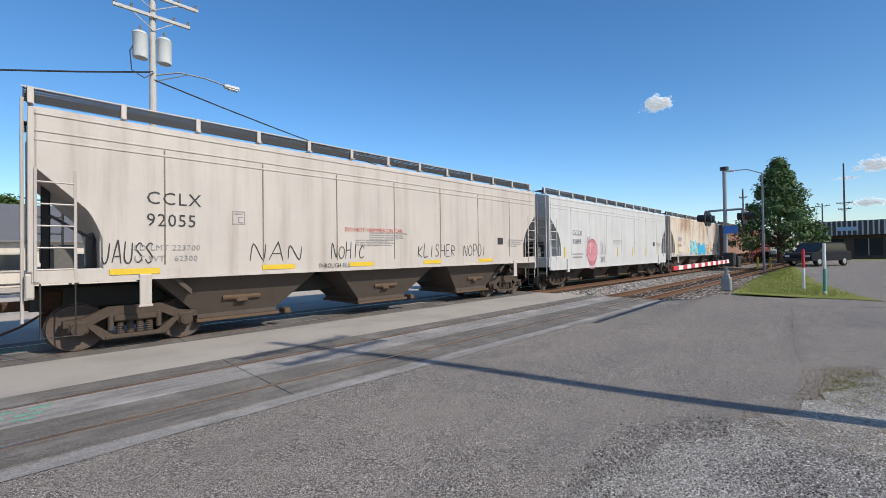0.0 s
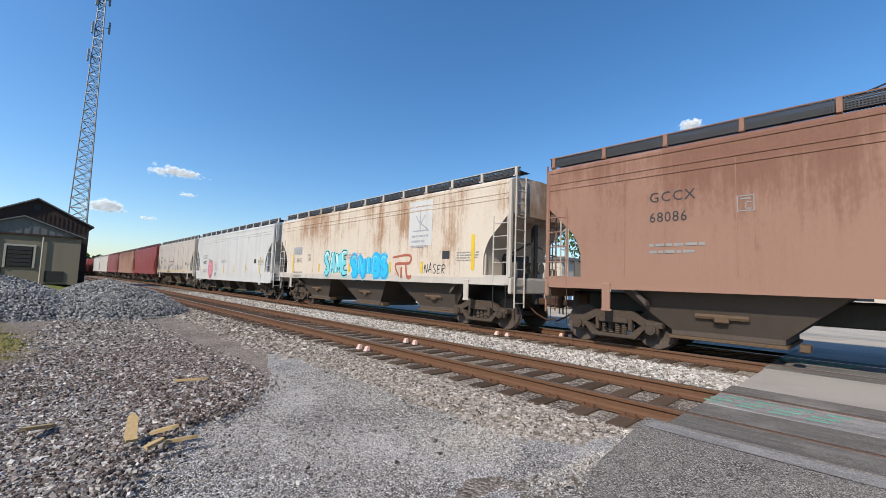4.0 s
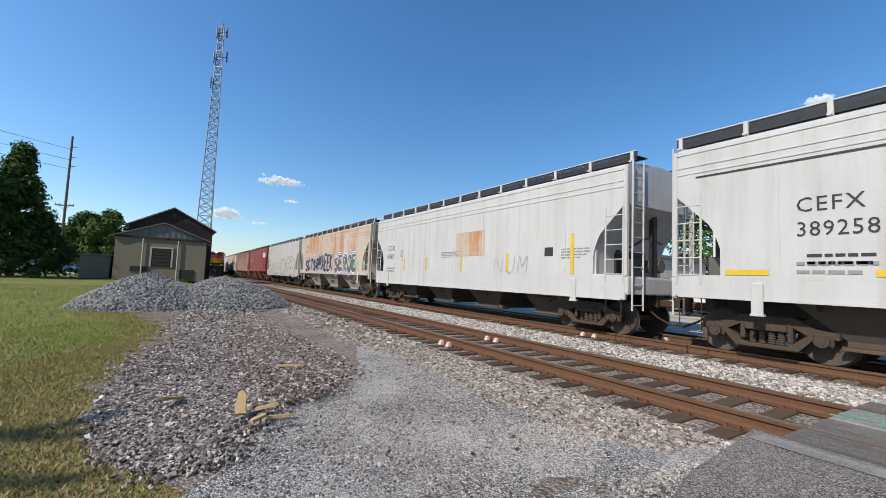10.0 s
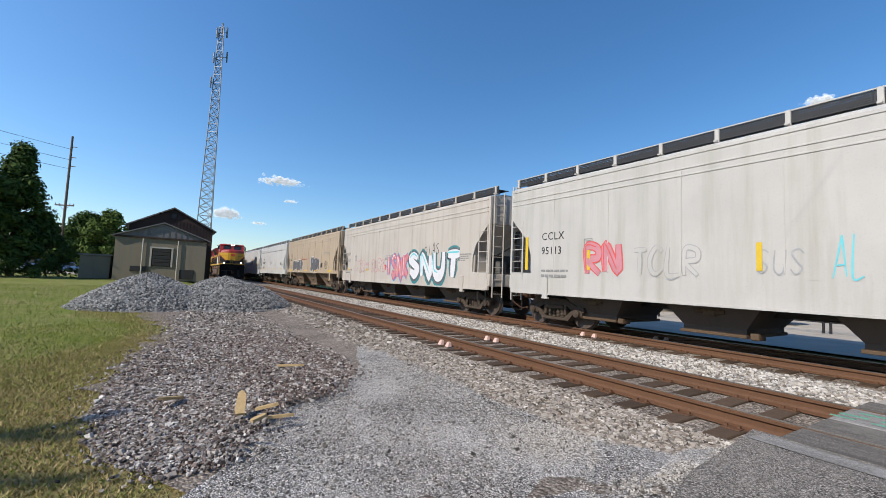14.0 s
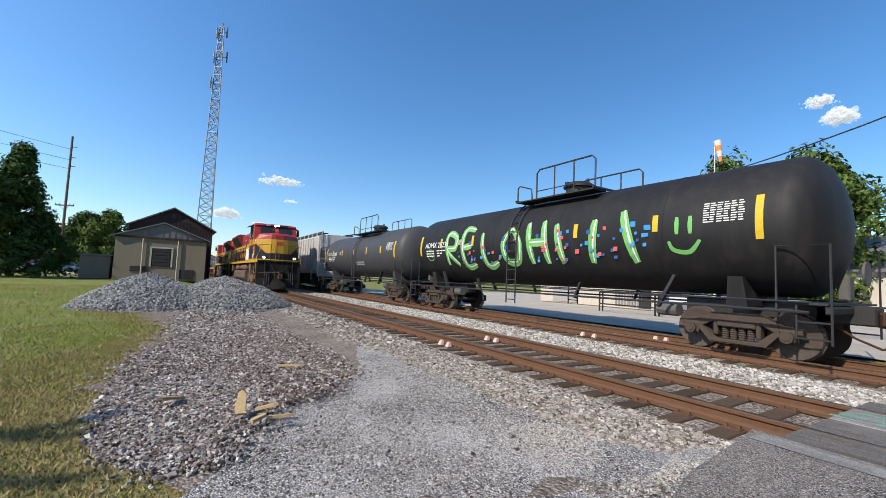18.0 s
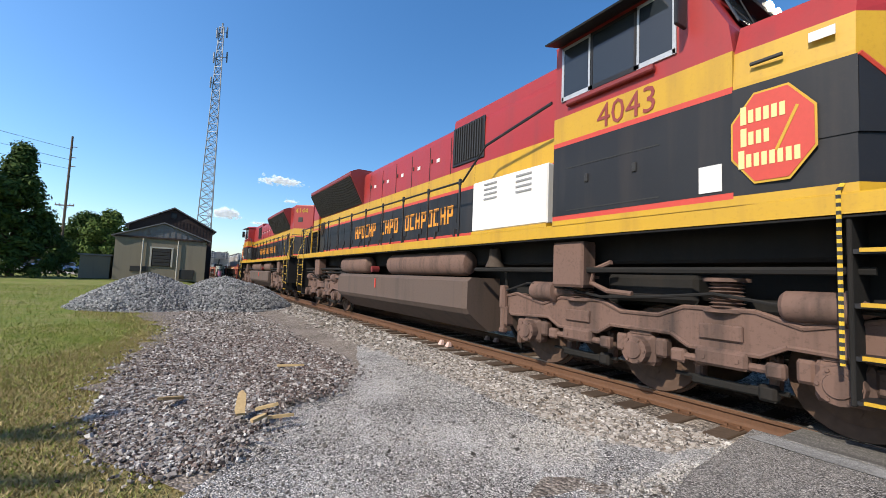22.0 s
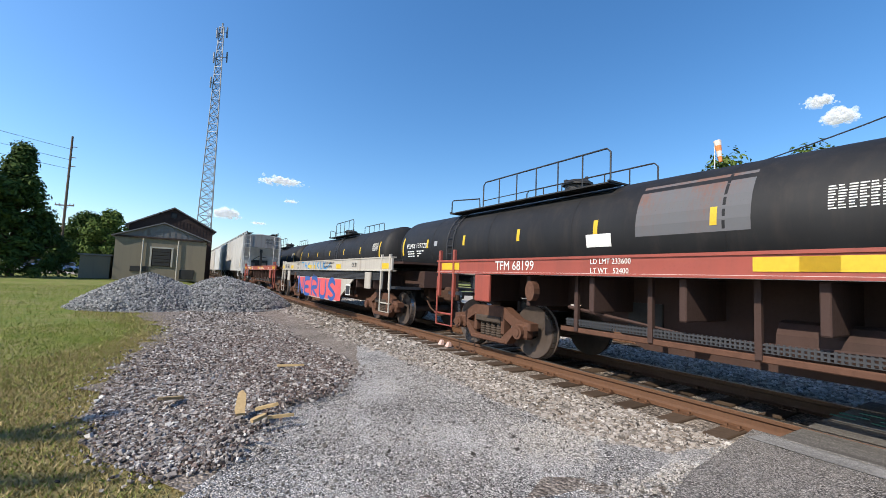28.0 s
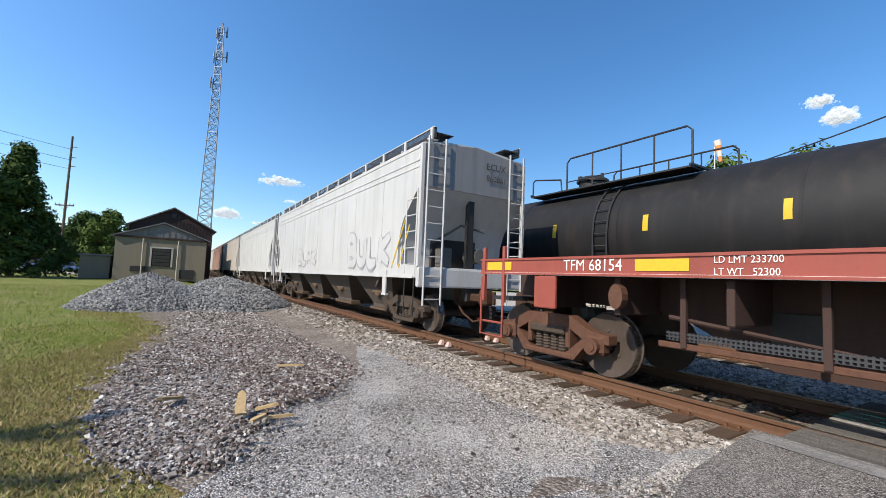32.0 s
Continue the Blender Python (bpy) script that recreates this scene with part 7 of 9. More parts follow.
def utility_pole(x, y, z, h, arms, label, wood=POLE_WOOD, turn=0.0, r=.15):
    p = thing("utility_pole", label, "utility pole", m=pose(x, y, z, 0, 0, turn))
    part("pole", Mesh().tube((0, 0, 0), (0, 0, h), r, 12, r * .68), wood, p)
    for za, half in arms:
        a = part("crossarm", Mesh().box(0, -.16, za, 2 * half, .10, .13, .015), wood, p)
        for s in (-1, 1):
            part("brace", Mesh().tube((s * half * .55, -.16, za - .05), (0, -.14, za - .55), .02, 5), wood, p)
            for k in (.55, .95):
                part("insulator", Mesh().lathe([(.02, za + .06), (.05, za + .08), (.05, za + .14), (.03, za + .17), (.05, za + .20), (.02, za + .24)], (s * half * k, -.16, 0), "z", 8), INSULATOR, p)
    return p


def street_light(p, z, reach, side, drop=.0):
    arm = part("lamp_arm", Mesh().path([(0, 0, z - .25), (side * reach * .35, 0, z + .12), (side * reach * .7, 0, z + .16), (side * reach, 0, z + .08)], .03, 8).path([(0, 0, z - .5), (side * reach * .45, 0, z + .10)], .02, 6), GALV, p)
    part("lamp_head", Mesh().box(side * (reach + .28), 0, z + .05, .62, .26, .14, .04).box(side * (reach + .34), 0, z - .03, .40, .20, .08, .03), PORCELAIN, p)


up = utility_pole(3.3, 18.0, -.15, 12.5, ((12.1, 1.55), (11.3, 1.25)), "grey timber utility pole with transformers and a street lamp")
for s in (-.42, .36):
    t_ = part("transformer", Mesh().lathe([(.03, 9.55), (.24, 9.56), (.25, 9.65), (.25, 10.42), (.27, 10.45), (.20, 10.55), (.03, 10.58)], (s, -.12, 0), "z", 18), PORCELAIN, up, smooth=40)
    part("bushing", Mesh().lathe([(.02, 10.56), (.05, 10.58), (.04, 10.7), (.05, 10.73), (.02, 10.82)], (s, -.12, 0), "z", 8), INSULATOR, t_)
part("cable_loop", Mesh().path([(-.5, -.2, 10.3), (-.75, -.2, 9.7), (-.7, -.2, 9.0), (-.3, -.2, 8.8), (0, -.15, 9.1)], .02, 6), BLACK, up)
street_light(up, 9.3, 2.6, 1)


def wire(points, r, label, sag=.5, n=14):
    a, b = Vector(points[0]), Vector(points[1])
    m = Mesh().path([a.lerp(b, i / n) - Vector((0, 0, sag * 4 * (i / n) * (1 - i / n))) for i in range(n + 1)], r, 5)
    return tagged(part("overhead_wire", m, BLACK), label, "wire", "overhead wires")


wire([(3.3, 17.9, 9.0), (-26, 36, 10.6)], .035, "black bundled overhead cable on the utility pole", 1.2)
wire([(3.3, 17.9, 8.7), (40, 24, 7.2)], .03, "black twisted overhead cable sloping from the pole", .9)
for dx in (-1.1, 1.1):
    wire([(3.3 + dx, 17.8, 12.2), (-8 + dx, -40, 11.5)], .004, "thin overhead power wire", .8)
# pole behind the camera whose shadow crosses the road
utility_pole(7.55, -6.0, -.1, 11.0, ((10.5, 1.25), (9.7, 1.2)), "grey timber utility pole beside the car park", turn=10, r=.16)
utility_pole(-1.25, -14.9, -.3, 11.2, ((10.6, .5), (9.68, 1.95)), "grey timber utility pole standing on the lawn", turn=62)
# pole and wires over the lawn
lp = utility_pole(*polar(-99.2, 62), .08, 15.4, ((7.6, .9),), "dark leaning timber power pole beside the street", POLE_DARK, 70)
for z in (14.2, 13.0, 12.0):
    part("post_insulator", Mesh().box(.3, 0, z, .5, .08, .08, .02), INSULATOR, lp)
px_, py_ = polar(-99.2, 62)
for dz in (14.2, 13.0, 12.0):
    wire([(px_, py_, dz - .2), (-30, -42, dz + 1.5)], .02, "thin power wire over the lawn", .8)

# windsock on a white pole
ws = thing("windsock", "orange and white windsock on a white pole", "windsock", m=pose(-13.2, 28.25, -.12))
part("pole", Mesh().tube((0, 0, 0), (0, 0, 8.4), .13, 12, .11).tube((0, 0, 8.4), (0, 0, 11.2), .03, 8), plain("white pole paint", (0.60, 0.60, 0.57), .6, 0, 12, .15, .05), ws)
ORANGE = plain("orange cloth", (0.70, 0.25, 0.09), .8, 0, 20, .2, .1)
PALE_CLOTH = plain("faded white cloth", (0.72, 0.60, 0.52), .8, 0, 20, .2, .1)
for k in range(4):
    a, b = .22 - .03 * k, .22 - .03 * (k + 1)
    part("sock_band", Mesh().tube((.16 + .05 * k, 0, 11.15 - .36 * k), (.16 + .05 * (k + 1), 0, 11.15 - .36 * (k + 1)), a, 12, b, False), ORANGE if k % 2 else PALE_CLOTH, ws)

# ---- behind the far track: garage, store, railing, parked pickup ----
CREAM_WALL = paint("cream block wall", (0.52, 0.47, 0.40), (0.35, 0.30, 0.24), .35, .85)
garage = thing("garage", "low cream block garage with slatted doors", "building", m=pose(-.01, -.48, 0, 0, 0, 1.19))
part("wall", Mesh().box(-18.6, 27.5, 1.5, 9.5, 6, 3.2, .03), CREAM_WALL, garage)
part("roof", Mesh().box(-18.6, 27.5, 3.2, 10.0, 6.5, .22, .03), TIN, garage)
for i in range(9):
    part("slat", Mesh().box(-16.6 + i * .22, 24.46, 1.25, .13, .06, 2.4), plain("slat grey", (0.24, 0.23, 0.22), .7, 0, 14, .2, .1), garage)
part("door", Mesh().box(-20.9, 24.47, 1.05, 2.2, .06, 2.1, .02), plain("shutter grey", (0.33, 0.32, 0.31), .6, 0, 14, .2, .1), garage)
part("door_frame", Mesh().box(-14.6, 24.47, 1.2, .8, .08, 2.4, .02), STEEL_DARK, garage)
store = thing("store_building", "long cream building with a grey metal roof", "building", m=pose(-.01, -.48, 0, 0, 0, 1.19))
part("wall", gable(-12, 12, 40, 52, -.1, 3.2, 6.0), CREAM_WALL, store)
for r_ in gable_roof(-12, 12, 40, 52, 3.2, 6.0, .5):
    part("roof", r_, TIN, store)
for i in range(5):
    w = part("window", Mesh().box(-9 + i * 4.4, 39.97, 1.6, 1.6, .06, 1.1, .02), GLASS, store)
    part("window_frame", Mesh().box(-9 + i * 4.4, 39.95, 2.2, 1.8, .08, .12).box(-9 + i * 4.4, 39.95, 1.0, 1.8, .08, .12), TRIM_PALE, w)
part("red_door", Mesh().box(-5.2, 39.96, .95, 1.0, .06, 2.1, .02), RED_INK, store)
shop = thing("shop_building", "white shop building with a red fascia band", "building", m=pose(-1.4, -.1, -.2))
part("wall", Mesh().box(32, 52, 2.0, 34, 10, 4.2, .03), plain("white render", (0.62, 0.62, 0.60), .8, 0, 8, .12, .1), shop)
part("fascia", Mesh().box(32, 46.9, 3.3, 34.4, .4, 1.7, .03), plain("red fascia", (0.42, 0.02, 0.06), .5, 0, 8, .12, .05), shop)
part("coping", Mesh().box(32, 46.9, 4.25, 34.6, .5, .2, .02), TIN, shop)
for i in range(7):
    part("window", Mesh().box(18 + i * 4.6, 46.97, 1.2, 2.6, .06, 1.4, .02), GLASS, shop)
hedge_row("woods", [(-6 + i * 5.0, 92 + 4 * math.sin(i * 2), 9.5, 5) for i in range(6)], LEAF, "trees behind the shop", 45, .6)
pipe = plain("black pipe rail", (0.02, 0.02, 0.022), .5, .2, 14, .3, .05)
rail_f = thing("railing", "black pipe railing along the concrete lot", "railing", m=pose(-.01, -.48, 0, 0, 0, 1.19))
for i in range(8):
    x = -14.5 + i * 3.2
    for dx in (-.1, .1):
        part("post", Mesh().tube((x + dx, 20.0, -.1), (x + dx, 20.0, .95), .045, 8), pipe, rail_f)
for z in (.30, .62, .93):
    part("rail", Mesh().tube((-14.6, 20.0, z), (8.2, 20.0, z), .035, 8), pipe, rail_f)


def tyre(r, w=.22):
    return Mesh().lathe([(r * .5, -w / 2), (r * .92, -w / 2), (r, -w * .35), (r, w * .35), (r * .92, w / 2), (r * .5, w / 2)], (0, 0, 0), "y", 20)


RUBBER = plain("tyre rubber", (0.018, 0.018, 0.018), .85, 0, 30, .3, .1)
ALLOY = plain("alloy rim", (0.45, 0.45, 0.46), .35, .8, 30, .15, .0)


def vehicle(kind, label, m, body, colour, length=4.7, width=1.85, height=1.75):
    """A parked car: shaped body, glass house, wheels, lamps."""
    v = thing(kind, label, "car", "parked cars", m)
    h, w = length / 2, width / 2
    if body == "pickup":
        low = [(-h, .45), (-h, 1.05), (-.4, 1.08), (-.35, 1.1), (1.0, 1.12), (1.2, 1.15), (h - .1, 1.05), (h, .85), (h, .42)]
        top = [(-.5, 1.08), (-.35, height - .04), (-.2, height), (.75, height), (.9, height - .04), (1.45, 1.12)]
    elif body == "sedan":
        low = [(-h, .42), (-h, .85), (-h + .15, .95), (-.9, .98), (1.1, .96), (h - .1, .80), (h, .65), (h, .38)]
        top = [(-1.6, .95), (-1.0, height - .03), (-.6, height), (.3, height), (.6, height - .04), (1.3, .95)]
    else:
        low = [(-h, .48), (-h - .02, .80), (-h + .03, 1.10), (-.9, 1.14), (1.1, 1.12), (h - .25, 1.02), (h, .85), (h, .45)]
        top = [(-h + .08, 1.10), (-h + .35, height - .05), (-h + .7, height), (.2, height), (.55, height - .05), (1.3, 1.10)]
    part("body", Mesh().loft([[(p[0], y, p[1] - (.05 if abs(y) > w * .97 else 0)) for p in low] for y in (-w, -w * .96, w * .96, w)]), colour, v)
    part("cabin", Mesh().loft([[(p[0] * (.98 if abs(y) > w * .8 else 1), y, p[1]) for p in top] for y in (-w * .84, -w * .78, w * .78, w * .84)]), colour, v)
    gl = [(p[0] * .93 + .02, 1.1 + (p[1] - 1.1) * .86 if body != "sedan" else .95 + (p[1] - .95) * .86) for p in top]
    part("side_glass", Mesh().plate(gl, -w * .85, w * .85), GLASS, v)
    part("windscreen", Mesh().loft([[(top[-1][0] - .02, y, top[-1][1] + .02), (top[-2][0] + .04, y, top[-2][1] - .04), (top[-2][0] + .07, y, top[-2][1] - .04), (top[-1][0] + .03, y, top[-1][1] + .02)] for y in (-w * .72, w * .72)]), GLASS, v)
    part("rear_glass", Mesh().loft([[(top[0][0] + .02, y, top[0][1] + .1), (top[1][0] - .05, y, top[1][1] - .06), (top[1][0] - .08, y, top[1][1] - .06), (top[0][0] - .02, y, top[0][1] + .1)] for y in (-w * .7, w * .7)]), GLASS, v)
    for x in (-h + .85, h - .9):
        for s in (-1, 1):
            t_ = part("tyre", tyre(.36), RUBBER, v, at=(x, s * (w - .10), .36))
            part("rim", Mesh().lathe([(.05, -.115), (.20, -.115), (.22, -.10), (.22, .10), (.20, .115), (.05, .115)], (0, 0, 0), "y", 14), ALLOY, t_)
    for s in (-1, 1):
        part("headlight", Mesh().box(h - .03, s * w * .72, .78, .08, .34, .16, .02), PORCELAIN, v)
        part("tail_light", Mesh().box(-h + .02, s * w * .82, .92, .06, .18, .26, .02), RED_INK, v)
        part("mirror", Mesh().box(1.0, s * (w + .08), 1.12, .12, .16, .14, .02), colour, v)
    part("bumper", Mesh().box(h + .02, 0, .50, .12, width * .94, .20, .04), STEEL_DARK, v)
    part("bumper", Mesh().box(-h - .02, 0, .52, .12, width * .94, .20, .04), STEEL_DARK, v)
    return v


CAR_WHITE = plain("white car paint", (0.62, 0.62, 0.62), .3, 0, 6, .06, 0)
CAR_DARK = plain("dark grey car paint", (0.016, 0.017, 0.020), .8, 0, 6, .1, 0)
CAR_BLUE = plain("blue car paint", (0.05, 0.11, 0.24), .3, 0, 6, .1, 0)
vehicle("pickup_truck", "white pickup truck parked behind the railing", pose(-9.9, 22.9, -.07, 0, 0, 0), "pickup", CAR_WHITE, 5.4, 1.95, 1.85)
vehicle("car", "blue sedan parked behind the white pickup", pose(-13.5, 25.5, -.07, 0, 0, 15), "sedan", CAR_BLUE, 4.6, 1.8, 1.45)
vehicle("suv", "dark grey sport utility car in the car park", pose(43.0, .75, .48, 0, 0, 154), "suv", CAR_DARK, 4.7, 1.9, 1.80)
vehicle("car", "white van parked behind the conifer", pose(62.0, 2.4, .38, 0, 0, 100), "suv", CAR_WHITE, 4.9, 1.9, 2.0)
vehicle("car", "blue-grey sedan parked beside the building", pose(68.0, 3.4, .38, 0, 0, 95), "sedan", CAR_BLUE, 4.6, 1.8, 1.45)
vehicle("suv", "dark blue car on the street beyond the lawn", pose(*polar(-100.0, 82), -.0, 0, 0, 80), "suv", CAR_BLUE, 4.6, 1.85, 1.7)
vehicle("car", "white car on the street beyond the lawn", pose(*polar(-103.4, 70), -.0, 0, 0, 80), "sedan", CAR_WHITE, 4.6, 1.8, 1.45)
vehicle("car", "bright blue car on the street beyond the lawn", pose(*polar(-98.1, 84), -.0, 0, 0, 60), "sedan", CAR_BLUE, 4.2, 1.8, 1.5)

# ---- crossing signal and gate ----
ALU = plain("aluminium mast", (0.30, 0.31, 0.32), .5, .5, 16, .2, .05)
SIGN_WHITE = plain("white sign sheet", (0.66, 0.66, 0.64), .5, 0, 12, .1, .02)


def signal(x, y, label, heading, crossbuck):
    sig = thing("crossing_signal", label, "crossing signal", "crossing signals", pose(x, y, .30 if y < 3 else -.05, 0, 0, heading))
    part("mast", Mesh().tube((0, 0, 0), (0, 0, 4.5), .065, 12), ALU, sig)
    part("base", Mesh().box(0, 0, .22, .30, .30, .5, .03).box(0, 0, .5, .2, .2, .16, .02), ALU, sig)
    part("gate_mechanism", Mesh().box(.05, -.1, 1.15, .34, .36, .5, .04), STEEL_DARK, sig)
    for y_ in (.22, -.28):
        part("counterweight", Mesh().box(.55, y_, 1.05, .5, .12, .4, .03), STEEL_DARK, sig)
    part("light_bar", Mesh().path([(0, -.62, 2.86), (0, -.55, 3.0), (0, .55, 3.0), (0, .62, 2.86)], .04, 8), ALU, sig)
    for s in (-1, 1):
        for dx in (-.16, .30):
            lamp = part("signal_light", Mesh().lathe([(.02, s * .02), (.30, s * .02), (.30, s * .05), (.02, s * .05)], (0, 0, 0), "y", 20), BLACK, sig, at=(dx, s * .55, 2.72))
            part("hood", Mesh().tube((0, s * .05, 0), (0, s * .32, .02), .13, 14, None, False), BLACK, lamp)
            part("lens", Mesh().tube((0, s * .05, 0), (0, s * .09, 0), .13, 14), RED_INK, lamp)
            part("housing", Mesh().tube((0, -s * .14, 0), (0, s * .02, 0), .13, 12), BLACK, lamp)
    part("bell", Mesh().tube((0, 0, 4.5), (0, 0, 4.62), .14, 14), STEEL_DARK, sig)
    part("track_sign", Mesh().box(-.1, -.18, 2.25, .02, .45, .28), plain("blue sign", (0.05, 0.18, 0.5), .5, 0, 12, .1, 0), sig)
    if crossbuck:
        for a in (.8, -.8):
            part("crossbuck_board", Mesh().box(0, -.12 - .02 * a, 3.75, 1.25, .02, .23, .005, Matrix.Rotation(a, 4, "Y")), SIGN_WHITE, sig)
    return sig


arm_red = plain("gate red", (0.50, 0.03, 0.03), .6, 0, 14, .15, .02)
arm_white = plain("gate white", (0.70, 0.70, 0.68), .6, 0, 14, .15, .02)
sig = signal(18.3, 2.1, "level crossing signal mast with lights and lowered gate", 0, False)
for i in range(18):
    x = -.3 - i * .42
    part("gate_stripe", Mesh().box(x - .21, -.12 - i * .016, 1.08, .42, .05, .13 - i * .002), arm_red if i % 2 else arm_white, sig)
signal(2.9, 13.7, "level crossing signal with white crossbuck beyond the far track", 14, True)
for dy, top_mat, name, h, lab in ((0, RED_INK, 1, 1.5, "red and white marker post on the lawn"), (1, GALV, 2, 1.7, "white and green marker post on the lawn")):
    x, y = ((20.1, .02), (18.6, -.62))[dy]
    p = thing("marker_post", lab, "post", "marker posts", pose(x, y, .28, 0, -2, 0))
    part("post", Mesh().tube((0, 0, 0), (0, 0, h), .045, 10), arm_white, p)
    part("sleeve", Mesh().tube((0, 0, h * .55 if not dy else .1), (0, 0, h + .01 if not dy else h * .5), .05, 10), arm_red if not dy else plain("teal sleeve", (0.10, 0.30, 0.27), .6, 0, 12, .1, 0), p)

# lamp posts, poles and bollards beyond the crossing
def lamp_post(x, y, h, reach, turn, label):
    p = thing("street_lamp", label, "street lamp", "street lamps", pose(x, y, -.1, 0, 0, turn))
    part("pole", Mesh().tube((0, 0, 0), (0, 0, h), .10, 10, .06), GALV, p)
    part("arm", Mesh().path([(0, 0, h), (reach * .5, 0, h + .45), (reach, 0, h + .5)], .04, 8), GALV, p)
    part("lamp_head", Mesh().box(reach + .3, 0, h + .48, .7, .26, .14, .04), PORCELAIN, p)


lamp_post(44.2, 4.2, 8.4, 2.0, 100, "tall grey street lamp beside the conifer")
lamp_post(58, 21, 7.2, 2.4, 110, "grey street lamp behind the far track")
lamp_post(98, 22, 7.0, 2.4, 110, "grey street lamp far behind the far track")
utility_pole(95, -.2, .3, 15.5, ((9.0, 1.0), (8.0, .8)), "tall dark timber power pole behind the building", POLE_DARK, 80)
utility_pole(112, 3.2, .3, 10.5, ((10.0, 1.1),), "dark timber pole behind the building", POLE_DARK, 80)
utility_pole(130, -7.6, .3, 12.0, ((11.5, 1.3), (10.8, 1.2)), "distant timber pole with crossarms", POLE_DARK, 80)
utility_pole(88, 12.4, -.1, 12.5, ((11, .6),), "timber pole beyond the crossing", POLE_DARK, 80)
YEL_POST = plain("yellow bollard paint", (0.62, 0.42, 0.03), .6, 0, 14, .2, .05)
for x, y in ((50, 5.4), (50.5, 4.5), (56, 1.4), (57, 1.0)):
    tagged(part("bollard", Mesh().tube((x, y, -.1), (x, y, 1.0), .09, 12).tube((x, y, 1.0), (x, y, 1.06), .09, 12, .04), YEL_POST), "yellow steel bollard beyond the lawn", "bollard", "bollards")

shop2 = thing("strip_mall", "low building with a ribbed dark metal fascia", "building", m=pose(0, 1.6, .46))
part("wall", Mesh().box(86, -10, 1.5, 18, 24, 3.2, .03), plain("brown brick wall", (0.10, 0.075, 0.06), .85, 0, 10, .3, .2), shop2)
part("fascia", Mesh().box(85.6, -10, 4.0, 19.2, 24.8, 1.9, .03), plain("dark fascia", (0.045, 0.045, 0.05), .5, 0, 10, .2, .05), shop2)
rib = Mesh().box(75.98, 0, 4.0, .08, .16, 1.86).data("fascia_rib", plain("pale fascia rib", (0.42, 0.42, 0.43), .5, .2, 10, .1, .02))
for i in range(50):
    part("fascia_rib", rib, None, shop2, at=(0, 2.2 - i * .49, 0))
for i in range(5):
    w = part("shop_window", Mesh().box(76.97, -.6 - i * 3.6, 1.5, .06, 2.6, 2.2, .02), GLASS, shop2)
    part("mullion", Mesh().box(76.93, -.6 - i * 3.6, 1.5, .06, .1, 2.2), TRIM_PALE, w)
part("sign", Mesh().box(75.92, -2.2, 3.9, .08, 1.9, .5, .02), plain("blue-white sign", (0.30, 0.42, 0.58), .5, 0, 10, .1, 0), shop2)

# ---- clouds ----
CLOUD = Nodes("cloud")
CLOUD.b.inputs["Alpha"].default_value = 0.16
# added glow that brightens the puffs where they shade one another
CLOUD.b.inputs["Emission Color"].default_value = (0.80, 0.88, 1.0, 1)
CLOUD.b.inputs["Emission Strength"].default_value = 0.45
CLOUD = CLOUD.done((0.75, 0.75, 0.76), 1.0)


def cloud(bearing, rise, width, height, seed, d=1900):
    r = random.Random(seed)
    m = Mesh()
    b, e = radians(bearing), radians(rise)
    c = Vector((d * math.cos(e) * math.sin(b), d * math.cos(e) * math.cos(b), d * math.sin(e)))
    u = Vector((math.cos(b), -math.sin(b), 0))
    for _ in range(260):
        k = max(-.62, min(.62, r.gauss(0, .26)))
        p = c + u * width * k + Vector((0, 0, height * (r.gauss(0, .16) + .12 * math.cos(k * 3)))) + Vector((r.uniform(-20, 20), r.uniform(-20, 20), 0))
        s = height * r.uniform(.06, .24) * (1.15 - min(.85, 1.4 * abs(k)))
        m.lathe([(s * .05, -s * .7), (s * .75, -s * .5), (s, 0), (s * .8, s * .45), (s * .4, s * .8), (s * .05, s * .95)], tuple(p), "z", 10)
    ob = part("cloud", m, CLOUD, smooth=80)
    return tagged(ob, "small white fair-weather cloud in the sky", "cloud", "clouds", "stuff")


for i, (b, e, w, h) in enumerate(((-79.8, 11.4, 170, 46), (-85.8, 6.7, 100, 50), (-78.4, 9.1, 34, 12), (-82.0, 6.0, 30, 12), (-14.1, 17.4, 62, 62), (-15.6, 19.2, 46, 40), (72.9, 17.3, 80, 62), (91.6, 7.8, 70, 46), (89.6, 6.9, 50, 12), (91.1, 4.3, 80, 30))):
    cloud(b, e, w, h, i + 60)

# ---- the two trains ----
V_FAR, V_NEAR = -14.4, 8.0
FAR, NEAR = [], []


def far(car, a, b):
    FAR.append((car, (a + b) / 2))
    return car


def near(car, a, b):
    NEAR.append((car, (a + b) / 2))
    return car


CREAM = paint("grey-beige paint", (0.46, 0.415, 0.372), (0.20, 0.15, 0.11), .40)
CREAM_B = paint("pale beige paint", (0.46, 0.42, 0.375), (0.26, 0.20, 0.15), .45)
WHITE_P = paint("dulled white paint", (0.47, 0.45, 0.425), (0.28, 0.26, 0.20), .50)
WHITE_B = paint("clean white paint", (0.50, 0.495, 0.485), (0.30, 0.265, 0.22), .42)
TAN = paint("tan paint", (0.40, 0.315, 0.225), (0.20, 0.14, 0.095), .40)
RED_P = paint("oxide red paint", (0.20, 0.028, 0.026), (0.10, 0.03, 0.025), .40)
BROWN_P = rusty("brown faded paint", (0.27, 0.15, 0.105), (0.155, 0.066, 0.04), 1.6, 4.2)
RUST_A = rusty("cream paint run with rust", (0.56, 0.485, 0.40), (0.25, 0.125, 0.055), 1.6, 3.6, 0.20)
